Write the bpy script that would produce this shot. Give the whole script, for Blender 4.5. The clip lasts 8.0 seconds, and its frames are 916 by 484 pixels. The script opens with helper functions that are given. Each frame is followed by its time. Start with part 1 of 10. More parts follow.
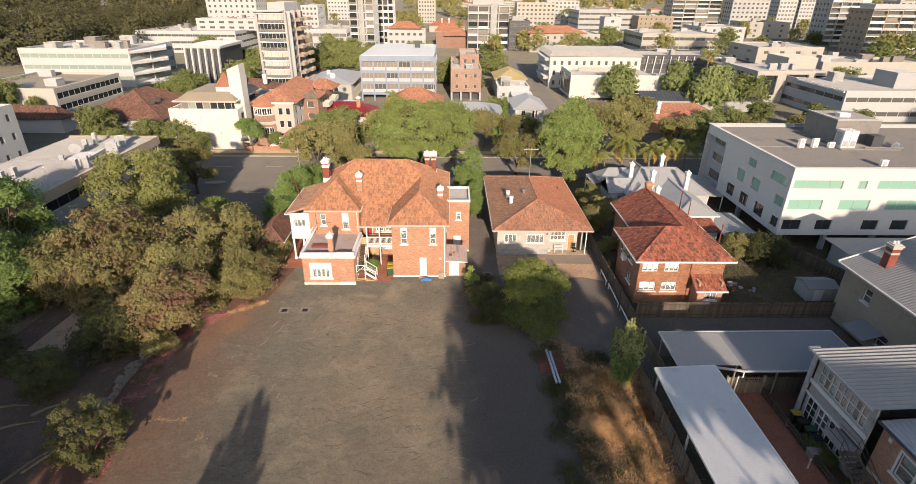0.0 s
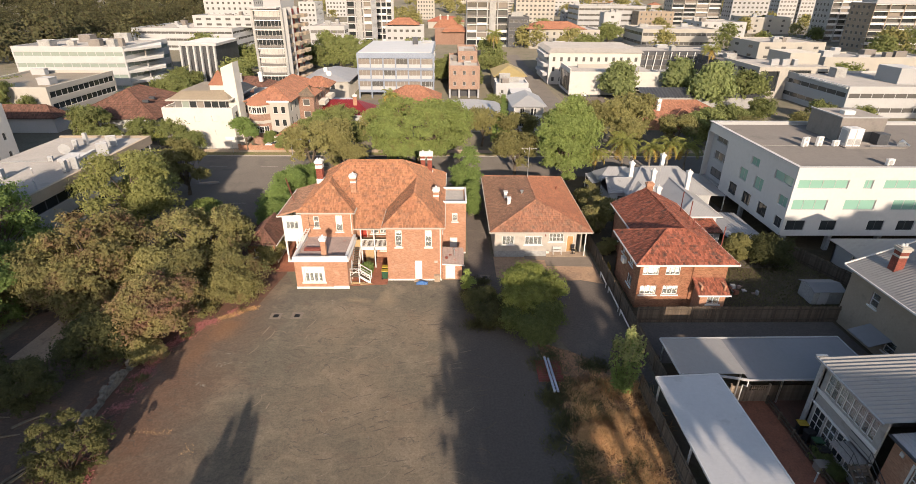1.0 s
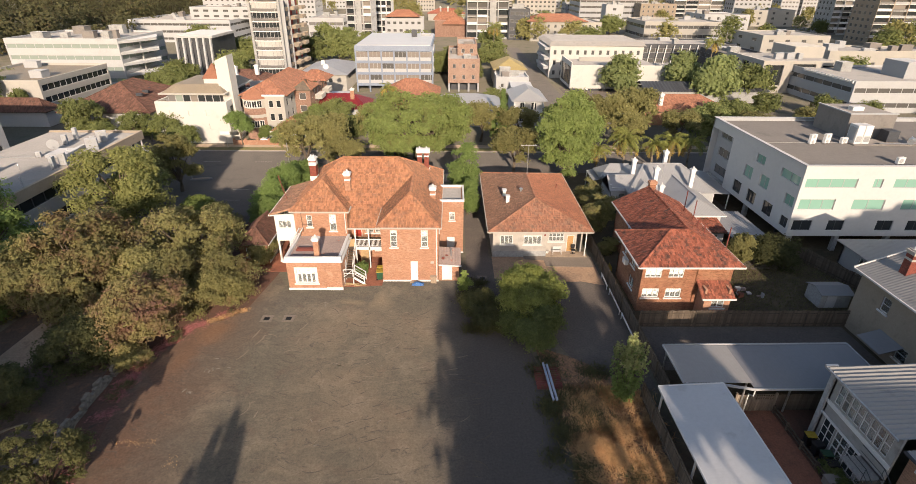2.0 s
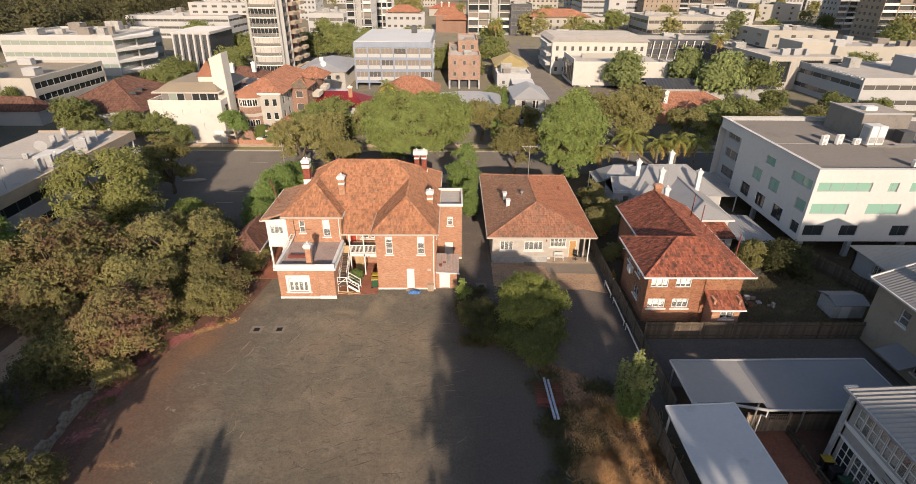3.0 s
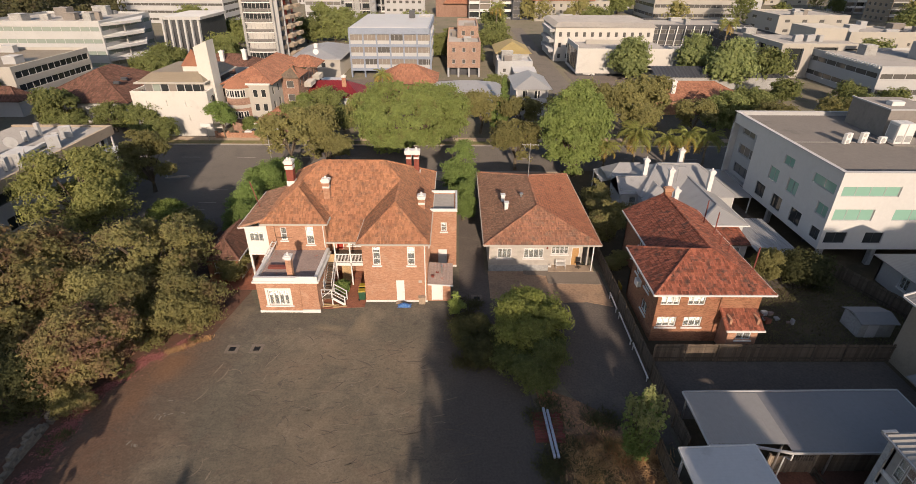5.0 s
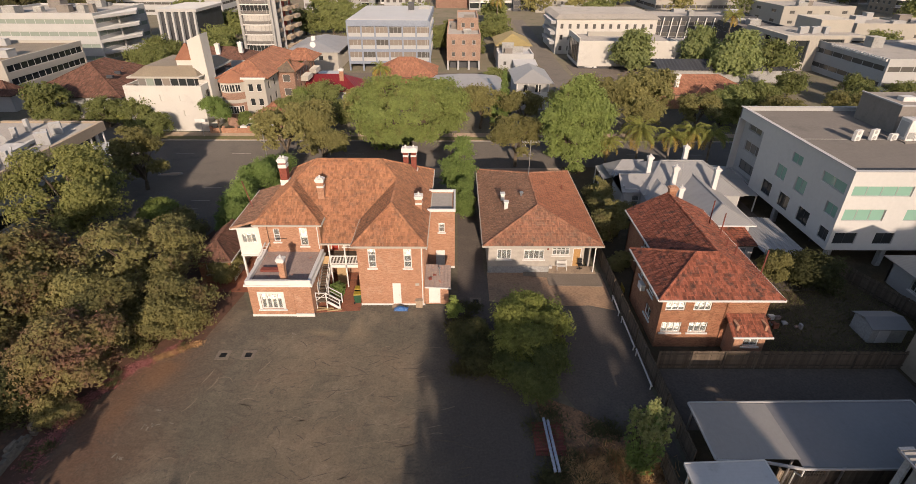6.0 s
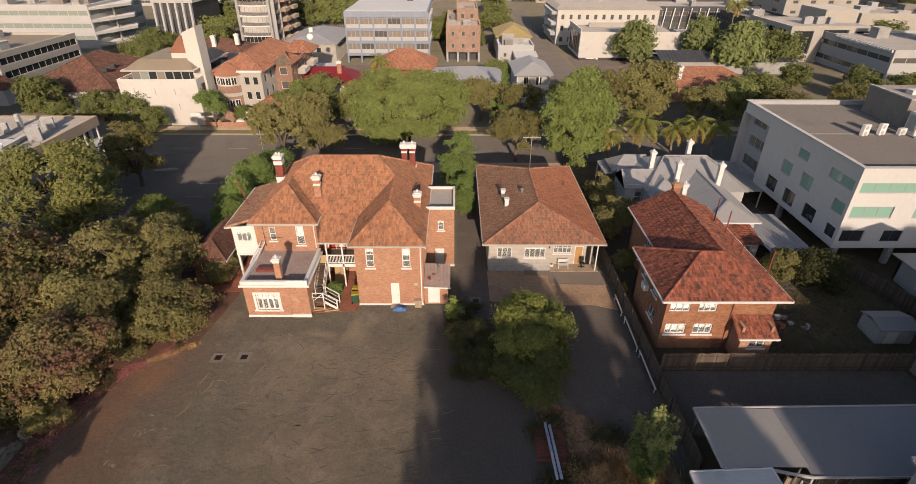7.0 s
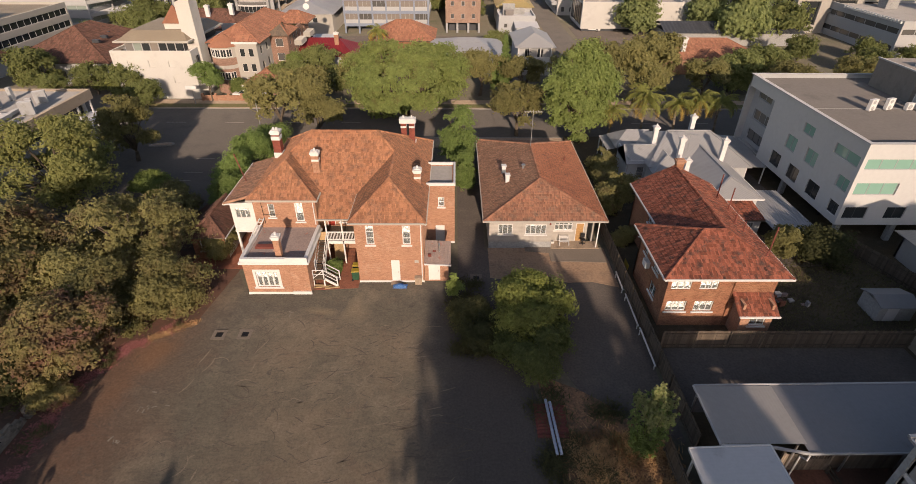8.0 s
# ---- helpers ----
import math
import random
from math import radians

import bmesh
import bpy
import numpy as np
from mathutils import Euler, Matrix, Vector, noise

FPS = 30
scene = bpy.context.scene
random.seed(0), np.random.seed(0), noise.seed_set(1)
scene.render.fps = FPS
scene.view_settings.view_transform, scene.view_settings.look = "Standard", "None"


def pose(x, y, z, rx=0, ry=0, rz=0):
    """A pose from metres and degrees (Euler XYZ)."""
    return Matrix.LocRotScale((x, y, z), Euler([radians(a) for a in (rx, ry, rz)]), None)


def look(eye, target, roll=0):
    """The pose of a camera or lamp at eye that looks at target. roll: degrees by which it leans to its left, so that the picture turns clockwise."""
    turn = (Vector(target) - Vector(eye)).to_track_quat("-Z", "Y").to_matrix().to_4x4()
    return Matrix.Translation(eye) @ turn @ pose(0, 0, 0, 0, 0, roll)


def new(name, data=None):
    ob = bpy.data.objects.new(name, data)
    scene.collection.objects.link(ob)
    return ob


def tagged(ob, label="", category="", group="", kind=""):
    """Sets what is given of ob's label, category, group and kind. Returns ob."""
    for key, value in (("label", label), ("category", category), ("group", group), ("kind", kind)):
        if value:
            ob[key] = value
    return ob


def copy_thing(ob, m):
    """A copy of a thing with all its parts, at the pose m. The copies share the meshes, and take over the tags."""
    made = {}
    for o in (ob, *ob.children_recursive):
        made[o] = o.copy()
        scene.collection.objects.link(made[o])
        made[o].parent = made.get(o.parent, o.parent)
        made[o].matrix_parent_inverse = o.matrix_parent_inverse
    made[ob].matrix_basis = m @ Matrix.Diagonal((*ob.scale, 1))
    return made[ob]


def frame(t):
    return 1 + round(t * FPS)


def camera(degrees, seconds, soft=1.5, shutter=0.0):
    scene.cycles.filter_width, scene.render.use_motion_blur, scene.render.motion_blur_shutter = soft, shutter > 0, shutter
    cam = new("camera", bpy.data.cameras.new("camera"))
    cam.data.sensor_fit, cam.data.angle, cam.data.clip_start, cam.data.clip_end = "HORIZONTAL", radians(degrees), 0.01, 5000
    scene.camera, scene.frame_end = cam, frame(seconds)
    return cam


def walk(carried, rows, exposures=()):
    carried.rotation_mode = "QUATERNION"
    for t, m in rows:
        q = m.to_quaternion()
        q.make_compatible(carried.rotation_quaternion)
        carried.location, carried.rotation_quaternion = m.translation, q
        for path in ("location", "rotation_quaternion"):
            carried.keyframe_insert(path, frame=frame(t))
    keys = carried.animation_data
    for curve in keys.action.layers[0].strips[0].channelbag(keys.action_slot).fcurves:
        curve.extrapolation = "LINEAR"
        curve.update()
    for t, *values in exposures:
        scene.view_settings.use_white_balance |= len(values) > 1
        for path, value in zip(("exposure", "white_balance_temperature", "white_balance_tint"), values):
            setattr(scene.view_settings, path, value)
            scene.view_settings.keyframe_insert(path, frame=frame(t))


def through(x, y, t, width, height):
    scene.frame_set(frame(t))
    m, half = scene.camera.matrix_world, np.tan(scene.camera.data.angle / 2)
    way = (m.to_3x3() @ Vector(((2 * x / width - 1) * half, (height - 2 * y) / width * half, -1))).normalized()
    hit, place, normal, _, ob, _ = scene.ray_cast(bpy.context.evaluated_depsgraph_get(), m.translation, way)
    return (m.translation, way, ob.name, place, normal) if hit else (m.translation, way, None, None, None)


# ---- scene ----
cam = camera(82.4, 8.0, soft=0.65)
PATH = [
    (0, (0.374, -0.316, 29.141), (0.402, 1.485, 28.272), 0.6),
    (0.5, (0.598, 0.31, 29.115), (0.626, 2.11, 28.245), 0.5),
    (1, (0.836, 1.185, 29.136), (0.863, 2.981, 28.255), 0.4),
    (1.5, (1.027, 1.989, 29.068), (1.054, 3.778, 28.173), 0.5),
    (3, (1.653, 5.267, 29.156), (1.671, 7.044, 28.237), 0.4),
    (3.5, (1.877, 6.522, 29.149), (1.889, 8.292, 28.218), 0.4),
    (4, (2.13, 7.745, 29.213), (2.142, 9.509, 28.27), 0.4),
    (4.5, (2.287, 8.835, 29.285), (2.299, 10.592, 28.33), 0.4),
    (6, (2.724, 11.551, 29.359), (2.732, 13.287, 28.366), 0.3),
    (6.5, (2.725, 12.148, 29.415), (2.734, 13.877, 28.409), 0.3),
    (7, (2.767, 12.733, 29.434), (2.775, 14.453, 28.413), 0.2),
    (7.5, (2.714, 12.987, 29.463), (2.724, 14.685, 28.407), 0.2),
    (8, (2.627, 13.157, 29.486), (2.639, 14.824, 28.381), 0.3),
]
walk(cam, [(t, look(eye, target, roll)) for t, eye, target, roll in PATH],
     exposures=[(0.0, 0.70, 6850, 16), (3.0, 0.47, 6950, 17.5), (6.0, 0.19, 7080, 20), (8.0, 0.12, 7200, 22)])

# ---- light: low sun from behind the camera, clear sky ----
SUN_TO = Vector((-0.10, 1.0, -0.287)).normalized()
world = bpy.data.worlds.new("sky")
scene.world = world
world.use_nodes = True
wn = world.node_tree.nodes
sky = wn.new("ShaderNodeTexSky")
sky.sky_type = "NISHITA"
sky.sun_disc = False
sky.sun_elevation = radians(16)
sky.sun_rotation = radians(174.3)
sky.air_density, sky.dust_density, sky.ozone_density = 1.0, 1.0, 1.0
world.node_tree.links.new(sky.outputs[0], wn["Background"].inputs[0])
wn["Background"].inputs[1].default_value = 0.118
sun_data = bpy.data.lights.new("sun", "SUN")
sun_data.energy = 3.8
sun_data.angle = radians(0.6)
sun_data.color = (1.0, 0.87, 0.70)
sun = new("sun", sun_data)
sun.matrix_world = look((0, 0, 80), Vector((0, 0, 80)) + SUN_TO)

# ---- materials ----
def shade(name, rough=0.8, metal=0.0):
    m = bpy.data.materials.new(name)
    m.use_nodes = True
    p = m.node_tree.nodes["Principled BSDF"]
    p.inputs["Roughness"].default_value = rough
    p.inputs["Metallic"].default_value = metal
    p.inputs["Specular IOR Level"].default_value = 0.3
    p.inputs["Diffuse Roughness"].default_value = 1.0 if rough > 0.65 else 0.4
    return m, m.node_tree.nodes, m.node_tree.links, p


def mixer(n, l, a, b, fac, mode="MIX"):
    x = n.new("ShaderNodeMix")
    x.data_type, x.blend_type = "RGBA", mode
    for sock, val in ((x.inputs[0], fac), (x.inputs[6], a), (x.inputs[7], b)):
        if hasattr(val, "is_linked"):
            l.new(val, sock)
        elif isinstance(val, (int, float)):
            sock.default_value = val
        else:
            sock.default_value = (*val[:3], 1)
    return x.outputs[2]


def noise_fac(n, l, vec, scale, lo, hi, detail=5.0, rough=0.6):
    t = n.new("ShaderNodeTexNoise")
    t.inputs["Scale"].default_value = scale
    t.inputs["Detail"].default_value = detail
    t.inputs["Roughness"].default_value = rough
    l.new(vec, t.inputs["Vector"])
    r = n.new("ShaderNodeMapRange")
    r.inputs[1].default_value, r.inputs[2].default_value = lo, hi
    l.new(t.outputs[0], r.inputs[0])
    return r.outputs[0]


def surface(name, base, other=None, stain=None, rough=0.8, metal=0.0, big=0.35, fine=9.0, bump=0.15, stain_lo=0.52, stain_hi=0.7,
            island=0.0, objects=0.0, pattern=None, stretch=(1, 1, 1), grit=0.25):
    """A weathered surface: base and other mixed by broad noise, fine grain, stains, and a random tint a piece."""
    m, n, l, p = shade(name, rough, metal)
    tc = n.new("ShaderNodeTexCoord")
    mp = n.new("ShaderNodeMapping")
    mp.inputs["Scale"].default_value = stretch
    l.new(tc.outputs["Object"], mp.inputs[0])
    vec = mp.outputs[0]
    other = other or tuple(c * 0.72 for c in base)
    col = mixer(n, l, base, other, noise_fac(n, l, vec, big, 0.35, 0.65))
    if stain:
        col = mixer(n, l, col, stain, noise_fac(n, l, vec, big * 3.1, stain_lo, stain_hi, 8.0, 0.65))
    if pattern:
        col = pattern(n, l, tc, col)
    grain = noise_fac(n, l, vec, fine, 0.25, 0.75)
    col = mixer(n, l, col, mixer(n, l, (1 - grit,) * 3, (1 + grit,) * 3, grain), 1.0, "MULTIPLY")
    for amount, node, out in ((island, "ShaderNodeNewGeometry", "Random Per Island"), (objects, "ShaderNodeObjectInfo", "Random")):
        if amount:
            g = n.new(node)
            r = n.new("ShaderNodeMapRange")
            r.inputs[3].default_value, r.inputs[4].default_value = 1 - amount, 1 + amount
            l.new(g.outputs[out], r.inputs[0])
            v = n.new("ShaderNodeCombineXYZ")
            for k in range(3):
                l.new(r.outputs[0], v.inputs[k])
            col = mixer(n, l, col, v.outputs[0], 1.0, "MULTIPLY")
    l.new(col, p.inputs["Base Color"])
    if bump:
        b = n.new("ShaderNodeBump")
        b.inputs["Strength"].default_value = bump
        b.inputs["Distance"].default_value = 0.05
        l.new(grain, b.inputs["Height"])
        l.new(b.outputs[0], p.inputs["Normal"])
    return m


def brick_pattern(mortar, w=0.24, h=0.086, dark=0.72):
    def run(n, l, tc, col):
        s = n.new("ShaderNodeSeparateXYZ")
        l.new(tc.outputs["Object"], s.inputs[0])
        a = n.new("ShaderNodeMath")
        l.new(s.outputs[0], a.inputs[0])
        l.new(s.outputs[1], a.inputs[1])
        c = n.new("ShaderNodeCombineXYZ")
        l.new(a.outputs[0], c.inputs[0])
        l.new(s.outputs[2], c.inputs[1])
        t = n.new("ShaderNodeTexBrick")
        t.inputs["Scale"].default_value = 1.0
        t.inputs["Brick Width"].default_value, t.inputs["Row Height"].default_value = w, h
        t.inputs["Mortar Size"].default_value = 0.008
        t.inputs["Color1"].default_value = (1, 1, 1, 1)
        t.inputs["Color2"].default_value = (dark, dark, dark, 1)
        t.inputs["Mortar"].default_value = (*mortar, 1)
        l.new(c.outputs[0], t.inputs["Vector"])
        return mixer(n, l, col, t.outputs[0], 1.0, "MULTIPLY")
    return run


def wave_pattern(axis, period, dark=0.75):
    def run(n, l, tc, col):
        t = n.new("ShaderNodeTexWave")
        t.wave_type, t.bands_direction = "BANDS", axis
        t.inputs["Scale"].default_value = 0.314 / period
        l.new(tc.outputs["Object"], t.inputs["Vector"])
        return mixer(n, l, col, mixer(n, l, (dark, dark, dark), (1.05, 1.05, 1.05), t.outputs[1]), 1.0, "MULTIPLY")
    return run


FOLIAGE = 1.95


def foliage(name, a, b, dead=None, light=0.4, share=0.5):
    a, b = tuple(c * FOLIAGE for c in a), tuple(c * FOLIAGE for c in b)
    m, n, l, p = shade(name, 0.7)
    p.inputs["Specular IOR Level"].default_value = 0.15
    g = n.new("ShaderNodeNewGeometry")
    tone = n.new("ShaderNodeMapRange")
    tone.inputs[3].default_value, tone.inputs[4].default_value = 0.2, 0.8
    l.new(g.outputs["Random Per Island"], tone.inputs[0])
    col = mixer(n, l, a, b, tone.outputs[0])
    tc = n.new("ShaderNodeTexCoord")
    oi = n.new("ShaderNodeObjectInfo")
    if dead:
        col = mixer(n, l, col, dead, noise_fac(n, l, tc.outputs["Object"], 0.42, share, share + 0.16))
    f = noise_fac(n, l, tc.outputs["Object"], 0.9, 0.3, 0.7)
    col = mixer(n, l, col, mixer(n, l, (0.78, 0.78, 0.78), (1.22, 1.22, 1.15), f), 1.0, "MULTIPLY")
    r = n.new("ShaderNodeMapRange")
    r.inputs[3].default_value, r.inputs[4].default_value = 0.8, 1.2
    l.new(oi.outputs["Random"], r.inputs[0])
    hs = n.new("ShaderNodeHueSaturation")
    l.new(r.outputs[0], hs.inputs["Value"])
    l.new(col, hs.inputs["Color"])
    l.new(hs.outputs[0], p.inputs["Base Color"])
    tr = n.new("ShaderNodeBsdfTranslucent")
    l.new(hs.outputs[0], tr.inputs[0])
    mx = n.new("ShaderNodeMixShader")
    mx.inputs[0].default_value = light
    l.new(p.outputs[0], mx.inputs[1])
    l.new(tr.outputs[0], mx.inputs[2])
    l.new(mx.outputs[0], n["Material Output"].inputs[0])
    return m


M = {}
M["brick"] = surface("red_brick", (0.49, 0.272, 0.178), (0.445, 0.24, 0.158), (0.51, 0.32, 0.225), 0.9, fine=14, bump=0.25, pattern=brick_pattern((0.9, 0.95, 0.9)))
M["brick_red"] = surface("dark_red_painted_brick", (0.30, 0.085, 0.06), (0.25, 0.07, 0.05), (0.19, 0.065, 0.05), 0.85, fine=14, bump=0.25, pattern=brick_pattern((1.1, 1.2, 1.2)))
M["brick_orange"] = surface("orange_brick", (0.41, 0.20, 0.115), (0.34, 0.145, 0.085), (0.25, 0.11, 0.065), 0.9, fine=14, bump=0.25, pattern=brick_pattern((1.1, 1.3, 1.3), dark=0.6))
M["brick_far"] = surface("brown_brick", (0.36, 0.22, 0.165), (0.31, 0.185, 0.14), None, 0.9, pattern=brick_pattern((1.1, 1.2, 1.2)))
M["brick_pink"] = surface("pink_brown_brick", (0.43, 0.29, 0.225), (0.38, 0.255, 0.195), (0.33, 0.225, 0.175), 0.9, pattern=brick_pattern((1.1, 1.15, 1.15)))
M["tile"] = surface("terracotta_tile", (0.40, 0.195, 0.110), (0.345, 0.160, 0.092), (0.225, 0.125, 0.083), 0.85, big=0.5, fine=11, bump=0.3, island=0.24, stain_lo=0.48, stain_hi=0.68)
M["tile_red"] = surface("red_clay_tile", (0.33, 0.115, 0.072), (0.25, 0.085, 0.055), (0.10, 0.058, 0.048), 0.8, big=0.5, fine=11, bump=0.3, island=0.42, stain_lo=0.5, stain_hi=0.66)
M["tile_lichen"] = surface("lichened_clay_tile", (0.33, 0.195, 0.13), (0.29, 0.165, 0.112), (0.37, 0.18, 0.11), 0.9, big=0.6, fine=11, bump=0.3, island=0.3)
M["tile_orange"] = surface("orange_clay_tile", (0.33, 0.158, 0.10), (0.28, 0.128, 0.082), (0.20, 0.105, 0.075), 0.85, big=0.5, fine=11, island=0.22, stain_lo=0.6, stain_hi=0.75)
M["tile_bright"] = surface("bright_orange_clay_tile", (0.37, 0.155, 0.09), (0.31, 0.13, 0.08), (0.22, 0.11, 0.078), 0.85, big=0.4, fine=11, bump=0.3, island=0.2, stain_lo=0.58, stain_hi=0.75)
M["tile_brown"] = surface("brown_clay_tile", (0.165, 0.085, 0.062), (0.135, 0.07, 0.052), (0.095, 0.06, 0.048), 0.85, big=0.5, island=0.3)
M["white"] = surface("white_paint", (0.70, 0.69, 0.67), (0.65, 0.64, 0.62), (0.54, 0.52, 0.49), 0.55, grit=0.06, fine=6, bump=0.05, stain_lo=0.6, stain_hi=0.8)
M["render_white"] = surface("white_render", (0.475, 0.48, 0.48), (0.445, 0.45, 0.45), (0.41, 0.41, 0.405), 0.8, grit=0.05, big=0.15, fine=3, bump=0.03, stain_lo=0.55, stain_hi=0.85)
M["cream"] = surface("cream_render", (0.46, 0.435, 0.39), (0.42, 0.40, 0.36), (0.37, 0.355, 0.32), 0.85, grit=0.06, big=0.15, fine=5, bump=0.05, stain_lo=0.58, stain_hi=0.8)
M["beige"] = surface("beige_render", (0.37, 0.305, 0.235), (0.34, 0.28, 0.215), (0.28, 0.235, 0.185), 0.85, grit=0.08, big=0.3, fine=6, stain_lo=0.58)
M["board"] = surface("pale_weatherboard", (0.50, 0.465, 0.42), (0.465, 0.43, 0.385), (0.40, 0.365, 0.325), 0.7, grit=0.05, pattern=wave_pattern("Z", 0.15, 0.86))
M["grey"] = surface("grey_concrete", (0.42, 0.42, 0.41), (0.35, 0.35, 0.34), (0.27, 0.27, 0.26), 0.85, big=0.2, fine=5)
M["pale_grey"] = surface("pale_grey_panel", (0.43, 0.435, 0.44), (0.39, 0.395, 0.40), None, 0.75, grit=0.06, big=0.1, fine=4)
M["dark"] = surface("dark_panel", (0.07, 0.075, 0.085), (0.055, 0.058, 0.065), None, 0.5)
M["blue"] = surface("blue_panel", (0.25, 0.295, 0.37), (0.23, 0.27, 0.34), None, 0.5)
M["deck"] = surface("grey_roof_membrane", (0.175, 0.16, 0.147), (0.16, 0.147, 0.135), (0.135, 0.125, 0.116), 0.9, grit=0.1, big=0.12, fine=3, stain_lo=0.56)
M["office_white"] = surface("bright_white_render", (0.62, 0.615, 0.595), (0.59, 0.585, 0.565), (0.54, 0.535, 0.515), 0.8, grit=0.04, big=0.15, fine=3, bump=0.03, stain_lo=0.55, stain_hi=0.85)
M["taupe"] = surface("taupe_panel", (0.27, 0.245, 0.225), (0.24, 0.22, 0.20), (0.20, 0.185, 0.17), 0.8, grit=0.08, big=0.2, fine=3, bump=0.04)
M["tile_rust"] = surface("rust_brown_clay_tile", (0.335, 0.158, 0.10), (0.28, 0.142, 0.095), (0.20, 0.13, 0.095), 0.85, big=0.5, fine=11, bump=0.3, island=0.26, stain_lo=0.5, stain_hi=0.68)
M["deck_pale"] = surface("pale_roof_membrane", (0.33, 0.315, 0.295), (0.30, 0.285, 0.268), (0.25, 0.24, 0.228), 0.85, grit=0.1, big=0.12, fine=3, stain_lo=0.55)
M["deck_red"] = surface("weathered_red_deck", (0.34, 0.26, 0.23), (0.27, 0.21, 0.19), (0.38, 0.14, 0.10), 0.9, big=0.5, stain_lo=0.6, stain_hi=0.68)
M["zinc"] = surface("galvanised_sheet", (0.42, 0.42, 0.42), (0.38, 0.38, 0.39), (0.33, 0.32, 0.31), 0.55, 0.25, grit=0.07, big=0.25, fine=4, bump=0.04, stain_lo=0.58)
M["zinc_dull"] = surface("dull_galvanised_sheet", (0.30, 0.29, 0.28), (0.27, 0.262, 0.253), (0.23, 0.222, 0.215), 0.65, 0.1, grit=0.07, big=0.25, fine=4, bump=0.04, stain_lo=0.55)
M["white_sheet"] = surface("white_steel_sheet", (0.57, 0.57, 0.57), (0.54, 0.54, 0.54), (0.47, 0.465, 0.46), 0.5, 0.0, grit=0.05, big=0.2, fine=4, bump=0.04, stain_lo=0.6)
M["grey_sheet"] = surface("blue_grey_steel_sheet", (0.235, 0.235, 0.245), (0.22, 0.22, 0.23), (0.20, 0.20, 0.205), 0.6, 0.0, grit=0.05, big=0.2, fine=4, bump=0.04, stain_lo=0.6)
M["pale_sheet"] = surface("pale_steel_sheet", (0.35, 0.335, 0.315), (0.325, 0.312, 0.295), (0.285, 0.275, 0.26), 0.6, 0.0, grit=0.05, big=0.2, fine=4, bump=0.04, stain_lo=0.6)
M["red_sheet"] = surface("dark_red_steel_sheet", (0.26, 0.03, 0.035), (0.20, 0.025, 0.03), None, 0.5, pattern=wave_pattern("X", 0.3, 0.8))
M["yellow_sheet"] = surface("ochre_sheet", (0.40, 0.315, 0.145), (0.35, 0.275, 0.125), None, 0.6)
M["tan"] = surface("tan_sheet", (0.31, 0.26, 0.19), (0.28, 0.23, 0.17), None, 0.6)
M["wood"] = surface("weathered_timber", (0.15, 0.115, 0.085), (0.11, 0.088, 0.068), (0.075, 0.06, 0.05), 0.9, big=1.2, fine=12, objects=0.25, stretch=(1, 1, 0.3))
M["timber_new"] = surface("yellow_timber", (0.50, 0.30, 0.13), (0.42, 0.25, 0.10), None, 0.7)
M["red_door"] = surface("red_paint", (0.40, 0.05, 0.03), (0.33, 0.04, 0.03), None, 0.5)
M["pole_red"] = surface("red_primer", (0.25, 0.072, 0.055), (0.20, 0.06, 0.047), (0.15, 0.06, 0.045), 0.7)
M["black"] = surface("black_plastic", (0.025, 0.025, 0.027), (0.02, 0.02, 0.02), None, 0.5)
M["metal"] = surface("brushed_steel", (0.50, 0.50, 0.50), (0.42, 0.42, 0.42), None, 0.4, 0.7)
M["pipe"] = surface("pale_blue_pvc", (0.42, 0.47, 0.56), (0.36, 0.40, 0.50), None, 0.4)
M["tarp"] = surface("blue_tarpaulin", (0.05, 0.16, 0.42), (0.09, 0.24, 0.52), (0.30, 0.40, 0.55), 0.5, big=2.0)
M["bin_green"] = surface("green_plastic", (0.03, 0.09, 0.05), (0.025, 0.07, 0.04), None, 0.5)
M["bin_yellow"] = surface("yellow_plastic", (0.42, 0.30, 0.04), (0.37, 0.26, 0.03), None, 0.5)
M["curtain"] = surface("pale_blind", (0.52, 0.505, 0.48), (0.47, 0.455, 0.43), None, 0.9)
M["walk"] = surface("brown_brick_paving", (0.30, 0.135, 0.088), (0.255, 0.115, 0.076), (0.19, 0.095, 0.068), 0.9, big=0.5, fine=8)
M["stained_white"] = surface("weathered_white_paint", (0.36, 0.345, 0.325), (0.325, 0.31, 0.29), (0.26, 0.245, 0.225), 0.8, grit=0.06, big=0.4, fine=4, bump=0.04, stain_lo=0.52)
M["wood_pale"] = surface("pale_weathered_timber", (0.30, 0.245, 0.19), (0.25, 0.20, 0.155), (0.17, 0.135, 0.105), 0.9, big=1.2, fine=12, objects=0.25, stretch=(1, 1, 0.3))
M["paver"] = surface("red_paving", (0.30, 0.12, 0.075), (0.24, 0.095, 0.06), (0.17, 0.08, 0.06), 0.9, big=0.5, fine=8)
M["asphalt"] = surface("worn_asphalt", (0.140, 0.119, 0.104), (0.118, 0.101, 0.089), (0.165, 0.138, 0.117), 0.95, big=0.12, fine=6, bump=0.2)
M["road"] = surface("road_asphalt", (0.145, 0.13, 0.114), (0.128, 0.115, 0.102), (0.105, 0.096, 0.088), 0.9, big=0.1, fine=5, bump=0.1)
